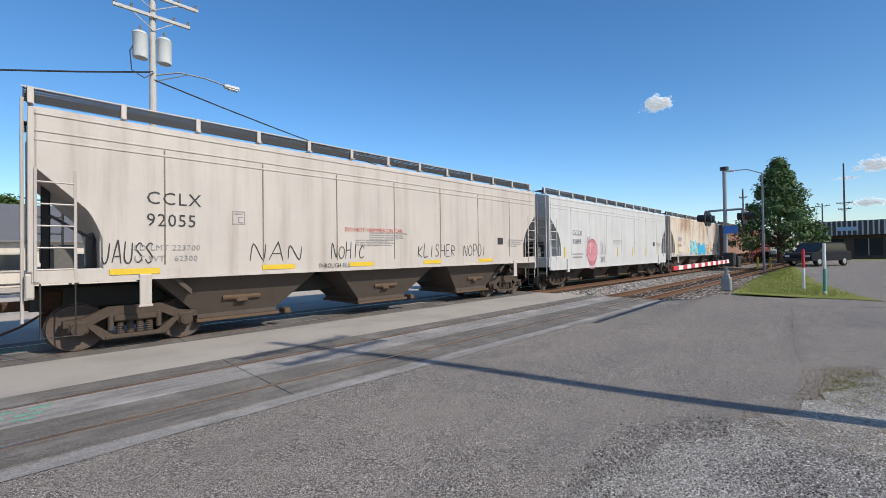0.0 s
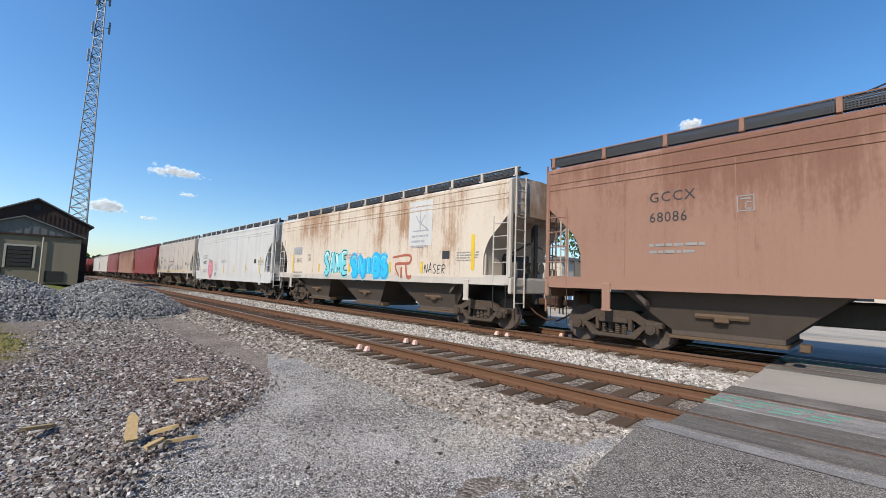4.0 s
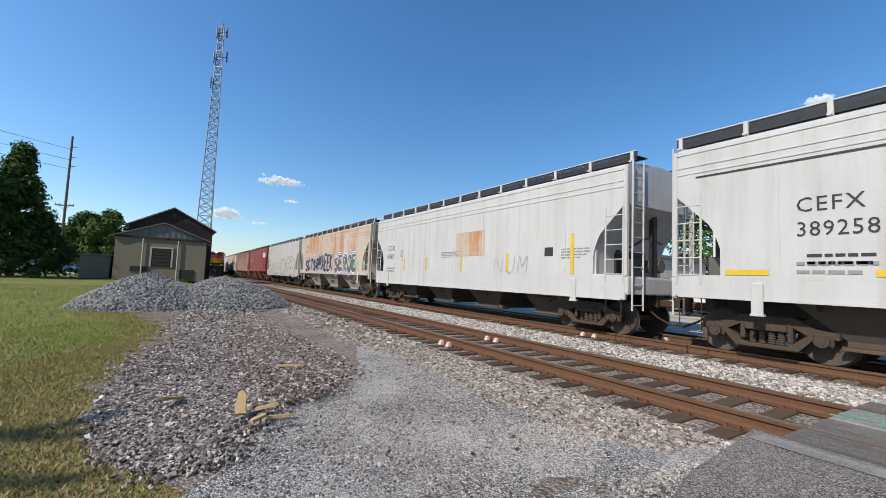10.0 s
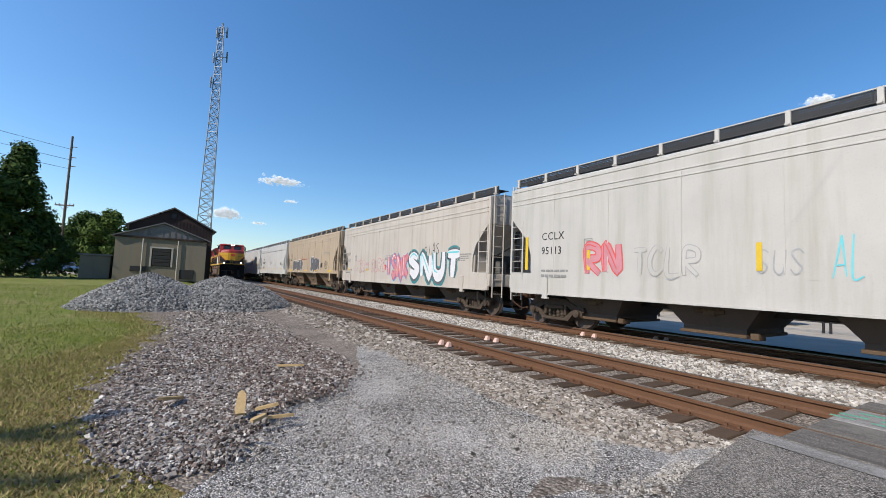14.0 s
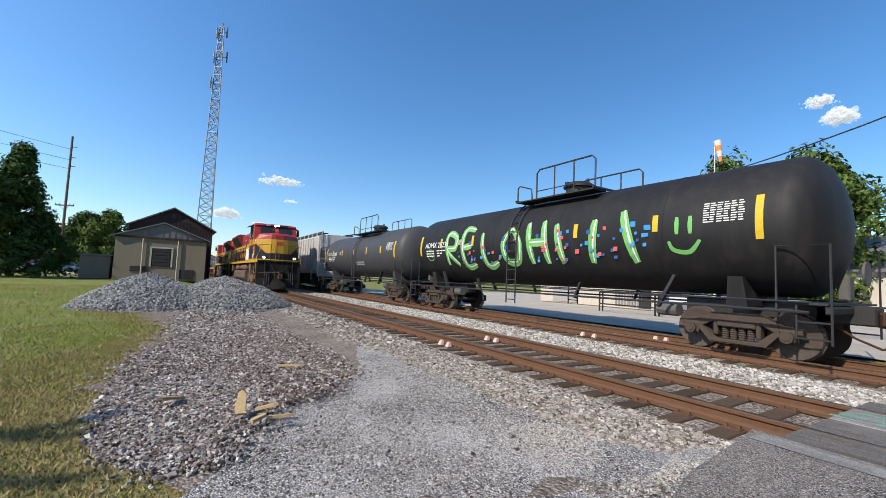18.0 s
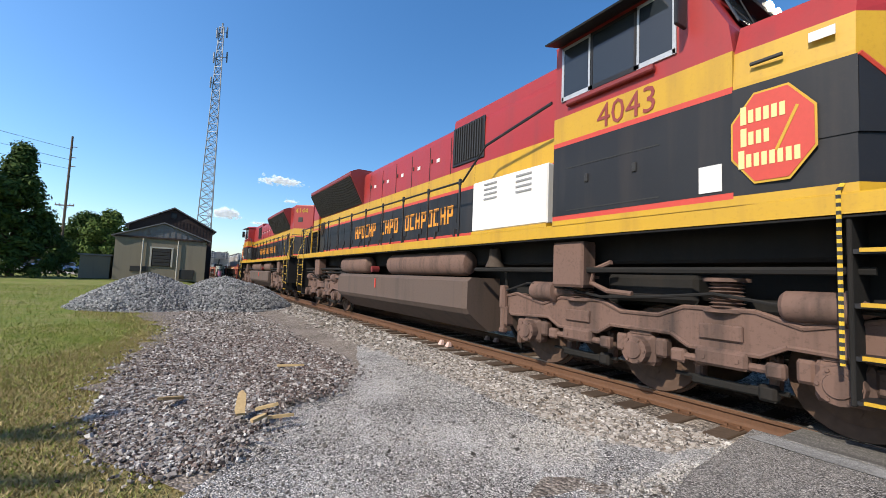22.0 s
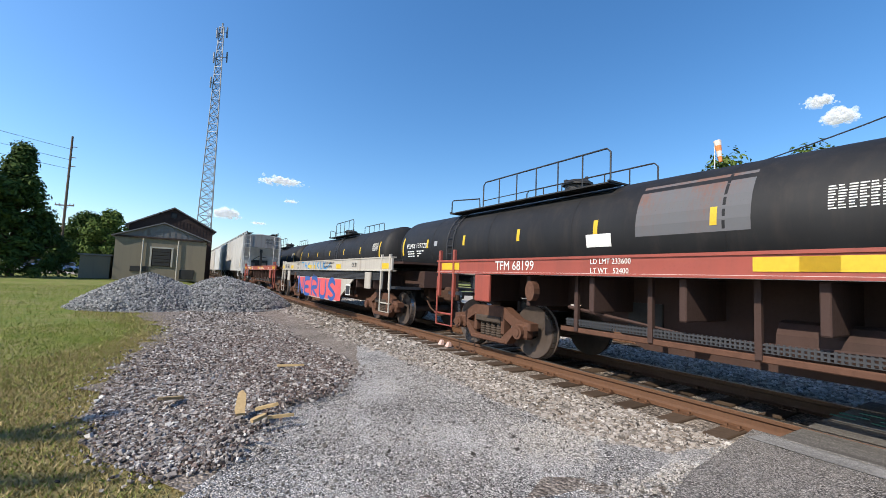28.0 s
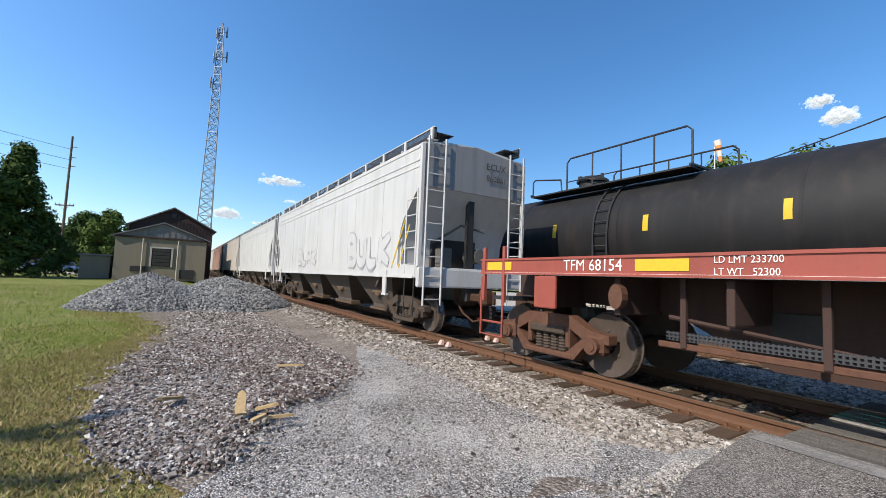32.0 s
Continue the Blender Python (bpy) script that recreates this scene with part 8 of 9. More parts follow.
RUST_B = rusty("white paint run with orange rust", (0.45, 0.395, 0.32), (0.40, 0.155, 0.035), 1.3, 3.2, 0.19)
TANK_BLACK = paint("matt black tank", (0.012, 0.012, 0.013), (0.045, 0.036, 0.030), .5, .6)
TANK_GREY = paint("dark grey tank", (0.050, 0.051, 0.055), (0.085, 0.07, 0.06), .4, .5)
TANK_RUST = rusty("grey tank rusted on top", (0.115, 0.115, 0.122), (0.17, 0.075, 0.045), 2.7, 4.3)
FLAT_RED = paint("oxide red sill", (0.30, 0.062, 0.040), (0.12, 0.04, 0.03), .45)
FLAT_WHITE = paint("cream sill", (0.44, 0.405, 0.35), (0.18, 0.115, 0.075), .65)
CYAN = plain("cyan spray", (0.02, 0.42, 0.68), .6, 0, 6, .2, .02)
AQUA = plain("pale cyan spray", (0.15, 0.52, 0.58), .6, 0, 6, .2, .02)
TEAL = plain("teal spray", (0.03, 0.20, 0.22), .6, 0, 5, .25, .02)
PINK = plain("pink spray", (0.42, 0.13, 0.165), .6, 0, 3, .4, .02)
CORAL = plain("coral spray", (0.62, 0.09, 0.09), .6, 0, 5, .25, .02)
BLUE = plain("blue spray", (0.03, 0.09, 0.30), .6, 0, 5, .25, .02)
SKYBLUE = plain("sky blue spray", (0.04, 0.26, 0.55), .6, 0, 5, .25, .02)
SILVER = plain("silver spray", (0.36, 0.36, 0.37), .5, .2, 5, .25, .02)
LILAC = plain("lilac spray", (0.25, 0.16, 0.33), .6, 0, 5, .25, .02)
GREEN = plain("green spray", (0.16, 0.44, 0.12), .6, 0, 6, .2, .02)
GRIMY = paint("grimy grey-white paint", (0.30, 0.27, 0.235), (0.11, 0.075, 0.05), .6)
DUSTY = paint("dusty underframe", (0.16, 0.11, 0.07), (0.06, 0.042, 0.03), .6, .8)
SEAM = plain("seam grime", (0.20, 0.16, 0.115), .8, 0, 9, .4, .1)
SPRAY_GREY = plain("dark grey spray", (0.11, 0.11, 0.12), .6, 0, 4, .4, .02)
SPRAY_BLACK = plain("black spray", (0.035, 0.033, 0.036), .6, 0, 4, .4, .02)
SPRAY_WHITE = plain("white spray", (0.62, 0.62, 0.64), .6, 0, 4, .15, .02)
RUST_INK = plain("brown spray", (0.36, 0.10, 0.06), .6, 0, 5, .3, .02)

BOUNDS = [-0.85, 16.2, 33.9, 51.1, 69.3, 86.35, 103.65, 121.4, 138.4, 155.7, 173.2, 190.45, 206.9, 225.6, 240.7, 257.4, 278.2, 298.0, 319.3, 340.3, 361.6, 382.9, 403.5, 423.7, 442.6, 462.2, 482.0]


def marks(car, L, mark, number, z=2.42, mat=BLACK, size=.33, dx=3.0, limits=True):
    x = -L / 2 + dx
    lettering(mark, x, -1.612, z + .40, size, mat, car, 1.05, 1.15)
    lettering(number, x, -1.612, z, size, mat, car, 1.0, 1.1)
    if limits:
        bars(car, x, z - .45, [(1.0, .09), (.9, .09)], GREY_INK)
    frame_ = Mesh()
    for k in (-1, 1):
        frame_.box(x + 1.75 + k * .13, -1.610, z + .22, .018, .004, .28).box(x + 1.75, -1.610, z + .22 + k * .13, .242, .004, .018)
    part("class_mark", frame_.box(x + 1.75, -1.610, z + .18, .02, .004, .11).box(x + 1.80, -1.610, z + .235, .09, .004, .02).box(x + 1.80, -1.610, z + .125, .09, .004, .02).box(x + 1.75, -1.610, z + .30, .17, .004, .025), GREY_INK, car)


def end_stencils(car, L, mat=GREY_INK):
    x = L / 2 - 3.2
    part("test_panel", Mesh().box(x, -1.610, 1.95, .34, .005, .24), BLACK, car)
    bars(car, x + .5, 2.0, [(.9, .05), (.8, .05), (.85, .05), (.6, .05)], mat)
    bars(car, -L / 2 + 7.6, 2.1, [(1.3, .04), (1.1, .04), (1.3, .04), (.9, .04)], mat)


def hop(k, mat, label, **kw):
    a, b = BOUNDS[k], BOUNDS[k + 1]
    return far(hopper(b - a, mat, label=label, rolls=True, **kw), a, b), b - a


def face(c, x, z):
    """A sprayed pink skull: filled outline, eye rings, teeth."""
    ring = [(.62 * math.cos(a / 16 * math.tau), .58 * math.sin(a / 16 * math.tau) * (1.0 if a < 8 else .86)) for a in range(17)]
    part("sprayed_fill", Mesh().plate([(x + p[0], z + p[1]) for p in ring[:-1]], -1.6065, -1.608), PINK_P, c)
    stroke(c, [[(x + p[0], z + p[1]) for p in ring]], .07, PINK, -1.609)
    for dx in (-.24, .2):
        stroke(c, [[(x + dx + .15 * math.cos(a), z + .02 + .19 * math.sin(a)) for a in (0, .8, 1.6, 2.4, 3.2, 4.0, 4.8, 5.6, 6.3)]], .06, PINK, -1.611)
    stroke(c, [[(x - .4, z - .36), (x - .1, z - .42), (x + .2, z - .40), (x + .42, z - .34)], [(x - .42, z - .58), (x, z - .64), (x + .4, z - .56)]] + [[(x - .3 + .2 * i, z - .38), (x - .3 + .2 * i, z - .6)] for i in range(4)], .05, PINK, -1.612)
    stroke(c, [[(x - .7, z - .2), (x - .45, z - .1)], [(x - .5, z + .35), (x, z + .5), (x + .45, z + .3)]], .05, PINK, -1.613)


PINK_P = plain("pale pink spray", (0.52, 0.22, 0.25), .6, 0, 4, .3, .02)
HOPPER_LIFT = ((0, 0), (.95, .95), (1.3, 1.55), (3.86, 4.38), (4.5, 4.83), (6, 6.3))
FLAT_LIFT = ((0, 0), (.9, .9), (1.24, 1.43), (1.47, 1.69), (1.6, 1.83), (3, 3.3))
LOCO_LIFT = ((0, 0), (.75, .80), (1.18, 1.36), (1.65, 1.96), (1.83, 2.15), (2.0, 2.29), (2.72, 3.20), (2.79, 3.27), (3.17, 3.68), (3.92, 4.62), (4.28, 4.90), (4.54, 5.02), (6, 6.4))
lift(*HOPPER_LIFT)
# beige hopper with black tags along the sill
c, L = hop(0, CREAM, "grey-beige covered hopper car with black scrawled tags", sill_deep=.16, seam_mat=SEAM)
marks(c, L, "CCLX", "92055", 2.10, BLACK, .33, 2.25, False)
lettering("LD LMT 223700", -L / 2 + 2.05, -1.612, 1.66, .145, GREY_INK, c, 1.1, 1.1)
lettering("LT WT   62300", -L / 2 + 2.05, -1.612, 1.46, .145, GREY_INK, c, 1.1, 1.1)
lettering("THROUGH SILL", -2.55, -1.606, 1.25, .12, BLACK, c, 1.15)
lettering("DO NOT HAMMER ON CAR", -1.75, -1.612, 2.12, .15, RED_INK, c, 1.1)
bars(c, -1.4, 1.9, [(1.1, .05), (1.3, .04), (1.2, .04)], GREY_INK)
yellow_marks(c, [-6.45, -3.6, -1.2, 1.6, 4.4], 1.30, .8, .08)
for i, (p, q, word) in enumerate(((-7.0, -6.15, "JAUSS"), (-4.35, -3.0, "NAN"), (-2.2, -1.1, "NOHIC"), (.9, 2.7, "KLISHER"), (3.1, 4.4, "NOPOI"))):
    scrawl(c, p, q, 1.44, 1.82, BLACK, 40 + i, .026, word=word)
end_stencils(c, L)
# white hopper with a pink face
c, L = hop(1, WHITE_B, "white covered hopper car with a pink sprayed face", sill_deep=.40, bays=4)
marks(c, L, "CCLX", "95099", 1.88, BLACK, .34, 2.75)
face(c, -3.95, 1.55)
scrawl(c, -3.05, -2.15, 1.4, 2.0, SILVER, 5, word="SKI")
lettering("2019", -2.95, -1.612, 1.10, .28, GREY_INK, c)
upright_marks(c, [-6.9, -.6, 1.7, 3.95], 1.28, 1.75)
upright_marks(c, [6.5], 1.28, 2.15)
end_stencils(c, L)
# rusted cream hopper with cyan bubble shapes and a pale panel
c, L = hop(2, RUST_A, "cream covered hopper car streaked with rust and cyan sprayed shapes", sill_deep=.18, trim=CREAM_B)
marks(c, L, "GACX", "516053", 1.82, GREY_INK, .30, 2.45)
part("dark_panel", Mesh().box(-5.75, -1.609, 2.36, 1.0, .004, .36), SILVER, c)
spray(c, -2.85, -.7, 1.25, 2.22, AQUA, BLACK, "SAME", 11, shine=WHITE, halo=AQUA, fat=.38)
spray(c, -.45, 2.2, 1.22, 2.06, CYAN, SKYBLUE, "SNIBS", 12, shine=AQUA, halo=CYAN, fat=.46)
stroke(c, [[(2.5, 1.92), (3.5, 1.98), (3.5, 1.72), (2.7, 1.68), (2.9, 1.3)], [(3.3, 1.7), (3.4, 1.3), (3.65, 1.3)], [(3.05, 1.6), (3.05, 1.25)]], .09, RUST_INK, -1.609)
part("pale_panel", Mesh().box(4.05, -1.609, 3.0, 1.25, .004, 1.45), WHITE_B, c)
stroke(c, [[(4.05, 3.4), (4.05, 2.75)], [(3.8, 3.25), (4.05, 3.0), (4.3, 3.25)], [(3.65, 2.75), (4.5, 2.75)], [(4.05, 3.0), (4.5, 2.75)]], .05, SILVER, -1.613)
bars(c, 3.6, 2.58, [(.9, .11), (.7, .11), (.8, .11)], SILVER, -1.614)
scrawl(c, 4.3, 5.4, 1.4, 1.7, BLACK, 9, .03, word="NASER")
upright_marks(c, [-3.35, -.6, 2.35, 4.2], 1.4, 1.75, .11)
upright_marks(c, [-6.25], 1.38, 2.22, .12)
upright_marks(c, [6.6], 1.5, 2.5, .14)
end_stencils(c, L)
# brown hopper
c, L = hop(3, BROWN_P, "faded brown covered hopper car", sill_deep=.18)
marks(c, L, "GCCX", "68086", 2.45, BLACK, .28, 3.2)
end_stencils(c, L)
# oxide red hopper with a large white emblem made of plain shapes
c, L = hop(4, RED_P, "oxide red covered hopper car with white emblem", sill_deep=.16, bay_mat=RED_P)
marks(c, L, "GACX", "13638", 2.18, WHITE, .30, 2.1)
emb = Mesh()
for i, (w, lean) in enumerate(((.40, .1), (.42, .3), (.38, .1), (.42, .4))):
    x = 5.15 + i * .42
    emb.loft([[(x, -1.611, 2.80), (x + w, -1.611, 2.80), (x + w + lean * .2, -1.611, 3.42), (x + lean * .3, -1.611, 3.42)], [(x, -1.615, 2.80), (x + w, -1.615, 2.80), (x + w + lean * .2, -1.615, 3.42), (x + lean * .3, -1.615, 3.42)]])
part("emblem_shape", emb, SPRAY_WHITE, c)
for x in (-2.7, 1.1):
    bars(c, x, 1.88, [(.55, .07), (.75, .06), (.65, .06), (.7, .06)], YELLOW)
scrawl(c, -7.6, -6.7, 1.7, 2.6, PINK, 21, .03, word="TEN")
scrawl(c, -.1, 1.1, 1.55, 2.15, SILVER, 22, .02, word="MU")
scrawl(c, 2.3, 3.6, 1.95, 2.4, PINK, 23, .02, word="NILM")
part("pale_patch", Mesh().box(4.15, -1.609, 1.72, .55, .004, .34), SILVER, c)
part("class_mark", Mesh().box(-3.9, -1.610, 2.45, .22, .004, .22), WHITE, c)
bars(c, L / 2 - 5.6, 2.1, [(.5, .06), (.5, .06), (.5, .06)], WHITE)
bars(c, -2.0, 1.62, [(1.3, .04)], WHITE)
yellow_marks(c, [-6.0, -3.2, -.6, 2.6, 6.6], 1.32, .6, .09)
# white hopper, outlined silver shapes
c, L = hop(5, WHITE_P, "dulled white covered hopper car with outlined silver sprayed shapes", sill_deep=.40, bays=4)
marks(c, L, "CCLX", "95098", 1.75, BLACK, .28, 1.85)
spray(c, -5.5, -.3, 1.02, 2.02, WHITE_P, SPRAY_GREY, "MESK", 31, fat=.34)
spray(c, -.1, 6.9, 1.0, 2.45, WHITE_P, SPRAY_GREY, "SNIPES", 32, fat=.36)
stroke(c, [[(-5.2, 1.0), (-4.2, 1.12), (-3.0, 1.0), (-1.4, 1.12)], [(.4, 1.02), (1.8, 1.14), (3.4, 1.0)]], .14, SILVER, -1.6062)
upright_marks(c, [-5.0, -2.4, 1.0, 4.2, 6.6], 1.45, 1.95)
# rusted white hopper with dark shapes
c, L = hop(6, RUST_B, "white covered hopper car with orange rust and dark sprayed shapes", sill_deep=.18, bay_mat=GRIMY, trim=CREAM_B)
spray(c, -6.45, -2.2, 1.24, 2.25, SPRAY_BLACK, SPRAY_WHITE, "SCTSR", 41, halo=LILAC, fat=.34)
spray(c, -2.2, 1.35, 1.24, 2.5, SPRAY_BLACK, SPRAY_WHITE, "MAEEK", 44, halo=LILAC, fat=.36)
spray(c, 1.75, 6.3, 1.24, 2.42, SPRAY_GREY, SPRAY_WHITE, "SEROE", 42, shine=SPRAY_WHITE, halo=LILAC, fat=.36)
stroke(c, [[(3.9, 1.5), (4.0, 1.9)], [(5.0, 1.55), (5.15, 1.85)], [(5.8, 1.6), (6.0, 1.9)]], .20, GREEN, -1.619)
spray(c, 6.25, 6.75, 1.62, 1.98, GREEN, SPRAY_WHITE, "X", 43)
part("pale_panel", Mesh().box(4.15, -1.609, 2.95, .95, .004, 1.35), CREAM_B, c)
scrawl(c, 3.85, 4.5, 2.9, 3.5, PINK, 45, .025, word="BAR")
marks(c, L, "GACX", "51612", 2.7, RUST_INK, .26, 2.4)
# white hopper with a rusty patch
c, L = hop(7, WHITE_B, "white covered hopper car with one rust-stained patch", sill_deep=.40, bays=4)
marks(c, L, "CCLX", "95042", 1.95, BLACK, .30, 2.05)
part("rust_patch", Mesh().box(1.15, -1.609, 2.35, 1.9, .004, .85), RUST_B, c)
scrawl(c, 2.6, 4.4, 1.35, 1.9, SILVER, 51, .03, word="NUM")
upright_marks(c, [-4.4, -2.2, .6, 3.4], 1.4, 1.95)
upright_marks(c, [6.2], 1.35, 2.4, .12)
end_stencils(c, L)
# clean white hopper
c, L = hop(8, WHITE_B, "clean white covered hopper car with a dark seam", sill_deep=.30, bays=3)
marks(c, L, "CEFX", "389258", 2.02, BLACK, .34, 2.85)
part("dark_seam", Mesh().box(0, -1.61, 3.30, L - 2.2, .01, .035), BLACK, c)
yellow_marks(c, [-6.6, -4.4, -1.2, 2.0, 5.8], 1.42, .75, .10)
scrawl(c, 1.4, 3.0, 1.75, 1.95, SILVER, 61, .03, word="HULME")
end_stencils(c, L)
bars(c, -L / 2 + 3.0, 1.7, [(.9, .08), (.8, .08)], BLACK)
# tan hopper with silver shapes
c, L = hop(9, TAN, "tan covered hopper car with silver sprayed shapes", sill_deep=.16, seam_mat=SEAM, bay_mat=DUSTY)
marks(c, L, "CCLX", "92005", 2.15, BLACK, .28, 1.95)
lettering("DO NOT HAMMER ON CAR", -2.3, -1.612, 2.16, .15, RED_INK, c, 1.1)
spray(c, -5.6, -1.9, 1.28, 2.12, SPRAY_GREY, BLACK, "BASER", 71, halo=SPRAY_WHITE, fat=.40)
spray(c, .9, 3.45, 1.26, 2.3, SPRAY_GREY, BLACK, "SNUH", 72, halo=SPRAY_WHITE, fat=.44)
scrawl(c, -.9, .1, 1.5, 1.8, SILVER, 74, .03, word="LAOS")
bars(c, 4.6, 2.58, [(1.4, .06), (1.6, .06)], GREY_INK)
stroke(c, [[(5.4 + .38 * math.cos(a / 3), 1.74 + .27 * math.sin(a / 3)) for a in range(20)]], .035, BLACK, -1.611)
scrawl(c, 5.12, 5.68, 1.62, 1.9, BLACK, 73, .028, word="ATES")
part("test_panel", Mesh().box(4.2, -1.611, 1.70, .5, .005, .32), BLACK, c)
yellow_marks(c, [-6.4, -3.4, -.6, 2.6, 6.4], 1.32, .8, .09)
# pale hopper with pastel shapes
c, L = hop(10, CREAM_B, "pale beige covered hopper car with pastel sprayed shapes", sill_deep=.40, bays=4, group="cars of the far train")
marks(c, L, "FURX", "843067", 1.85, GREY_INK, .26, 1.35)
spray(c, -5.4, -3.4, 1.3, 1.95, CREAM_B, PINK_P, "MESH", 81, fat=.3)
spray(c, -3.0, -1.0, 1.3, 1.95, CREAM_B, PINK_P, "CURS", 82, fat=.3)
spray(c, -.85, 1.75, 1.08, 2.2, PINK_P, CORAL, "ISNK", 83, shine=SPRAY_WHITE, halo=SKYBLUE, fat=.34)
spray(c, 1.8, 6.2, 1.06, 2.25, SPRAY_WHITE, SPRAY_GREY, "SNUT", 84, shine=AQUA, halo=TEAL, fat=.30)
scrawl(c, 3.2, 4.6, 2.05, 2.45, BLACK, 85, .03, word="OIAS")
yellow_marks(c, [-6.8, -3.6, .4, 4.2], 1.42, .55, .10)
stroke(c, [[(-1.1, 1.45), (-1.0, 1.7), (-.9, 1.45), (-1.2, 1.6), (-.8, 1.6), (-1.1, 1.45)]], .05, CORAL, -1.611)
end_stencils(c, L)
# white hopper with a red tag
c, L = hop(11, WHITE_P, "dulled white covered hopper car with a red tag", sill_deep=.40, bays=4)
marks(c, L, "CCLX", "95113", 1.88, BLACK, .30, 2.05)
spray(c, -4.55, -3.4, 1.3, 2.1, PINK_P, CORAL, "RN", 91, shine=CORAL)
spray(c, -3.1, -1.5, 1.3, 1.95, WHITE_P, SILVER, "TCLR", 92, fat=.22)
scrawl(c, -.5, .3, 1.4, 1.8, SILVER, 93, .03, word="SUS")
scrawl(c, .65, 1.1, 1.35, 1.95, AQUA, 94, .03, word="AL")
spray(c, 2.2, 5.0, 1.3, 1.95, WHITE_P, SILVER, "EORUS", 95, fat=.22)
upright_marks(c, [-4.4, -.4, 3.6], 1.45, 1.95)
upright_marks(c, [-L / 2 + 1.4], 1.45, 2.4, .12)
# ribbed white hopper
c, L = hop(12, WHITE_P, "white covered hopper car with upright side ribs", sill_deep=.18, ribs=18)
marks(c, L, "NAHX", "57281", 2.4, BLACK, .28, 2.6)

lift()


def tnk(k, mat, label, mark="", number="", r=1.42, zc=2.50, **kw):
    a, b = BOUNDS[k], BOUNDS[k + 1]
    L = b - a
    car = far(tank(L, mat, label, r=r, zc=zc, rolls=True, **kw), a, b)
    h = L / 2 - .62
    for x in (-h + .85, -h * .66, -h * .36, -h * .03, h * .29, h * .6, h - .95):
        tall = abs(x) > h * .8
        tank_patch(car, "reflector", x - .07, x + .07, zc - (.35 if tall else .05), zc + (.55 if tall else .35), YELLOW, r, zc, .007)
    if mark:
        tank_text(car, mark + " " + number, -h + 1.3, zc - .02, .34, WHITE, r, zc)
        for i in range(3):
            row = Mesh()
            for j in range(6 - i):
                row.box(-h + 1.45 + j * .24 + (.2 if j > 2 else 0), on_tank(r, zc, .009)(zc - .16 - i * .11), zc - .16 - i * .11, .19, .006, .045)
            tagged(part("stencil_bar", row, WHITE, car), kind="stuff")
        tank_patch(car, "class_mark", -h + 3.9, -h + 4.15, zc + .02, zc + .24, SILVER, r, zc, .007)
    data_panel(car, h - 2.0, zc + .05, .82, .46, r, zc)
    return car, L, h


c, L, h = tnk(13, TANK_GREY, "dark grey short tank car", "GATX", "221269", 1.45, 2.70, dome=.7, rails=(-1.1, 2.9), ladder_x=.05)
for z in (2.15, 2.02):
    tank_patch(c, "stencil_bar", .2, 1.5, z, z + .035, WHITE, 1.45, 2.70, .007)
c, L, h = tnk(14, TANK_BLACK, "black tank car with green sprayed strokes", "ADMX", "25239", 1.48, 2.70, dome=1.1, rails=(-.6, 2.65), ladder_x=-.4)
f = on_tank(1.48, 2.70, .012)
G = [[[(0, 0), (0, 1), (.5, .9), (.45, .55), (0, .5), (.55, 0)]], [[(.5, 1), (0, 1), (0, 0), (.5, 0)], [(0, .5), (.4, .55)]], [[(0, 1), (.1, 0), (.6, .05)]],
     [[(.3, 1), (0, .6), (.1, .1), (.5, .1), (.6, .6), (.3, 1)]], [[(0, 1), (.1, 0)], [(.5, 1), (.6, 0)], [(.05, .5), (.55, .5)]], [[(0, 1), (.15, 0)]], [[(.2, 1), (.1, 0)]], [[(0, 1), (.25, 0)]]]
x = -4.6
for i, g in enumerate(G):
    hgt = 1.25 + .1 * math.sin(i * 2)
    paths = [[(x + p[0] * 1.36, 1.92 + p[1] * hgt) for p in path] for path in g]
    stroke(c, paths, .26, GREEN, 0, surf=f)
    stroke(c, [[(q[0] + .03, q[1] + .02) for q in p] for p in paths], .05, WHITE, 0, surf=on_tank(1.48, 2.70, .017))
    x += 1.22 if i < 5 else 1.12
stroke(c, [[(x + .1, 2.4), (x + .2, 2.2), (x + .55, 2.15), (x + .8, 2.4)], [(x + .3, 2.95), (x + .3, 2.55)], [(x + .6, 2.95), (x + .6, 2.55)]], .10, GREEN, 0, surf=f)
stroke(c, [[(-6.0 + .30 * math.cos(a * .63), 2.36 + .24 * math.sin(a * .63)) for a in range(11)], [(-6.15, 2.36), (-5.95, 2.46), (-5.9, 2.26), (-5.75, 2.4)]], .035, GREEN, 0, surf=f)
rd = random.Random(7)
for mat in (CORAL, BLUE, SKYBLUE):
    dots = Mesh()
    for _ in range(26):
        xx, zz = rd.uniform(-4, 4.6), rd.uniform(2.0, 2.9)
        s = rd.uniform(.03, .07)
        dots.box(xx, f(zz), zz, s * 2, .008, s * 2)
    part("paint_fleck", dots, mat, c)
c, L, h = tnk(15, TANK_RUST, "grey pressure tank car rusted along its top", "LMOX", "33961", 1.54, 2.78, rail_long=True, dome=1.15, rails=(-.8, 2.4), ladder_x=2.0)
f = on_tank(1.54, 2.78, .01)
tank_patch(c, "yellow_notice", 2.45, 3.1, 2.5, 2.76, YELLOW, 1.54, 2.78, .009)
tank_text(c, "LIQUEFIED PETROLEUM GAS", h - 2.95, 3.55, .22, WHITE, 1.54, 2.78)
tank_text(c, "NON-ODORIZED", h - 2.7, 3.28, .20, WHITE, 1.54, 2.78)
tank_patch(c, "notice", 5.3, 6.0, 1.75, 2.1, PINK, 1.54, 2.78, .009)
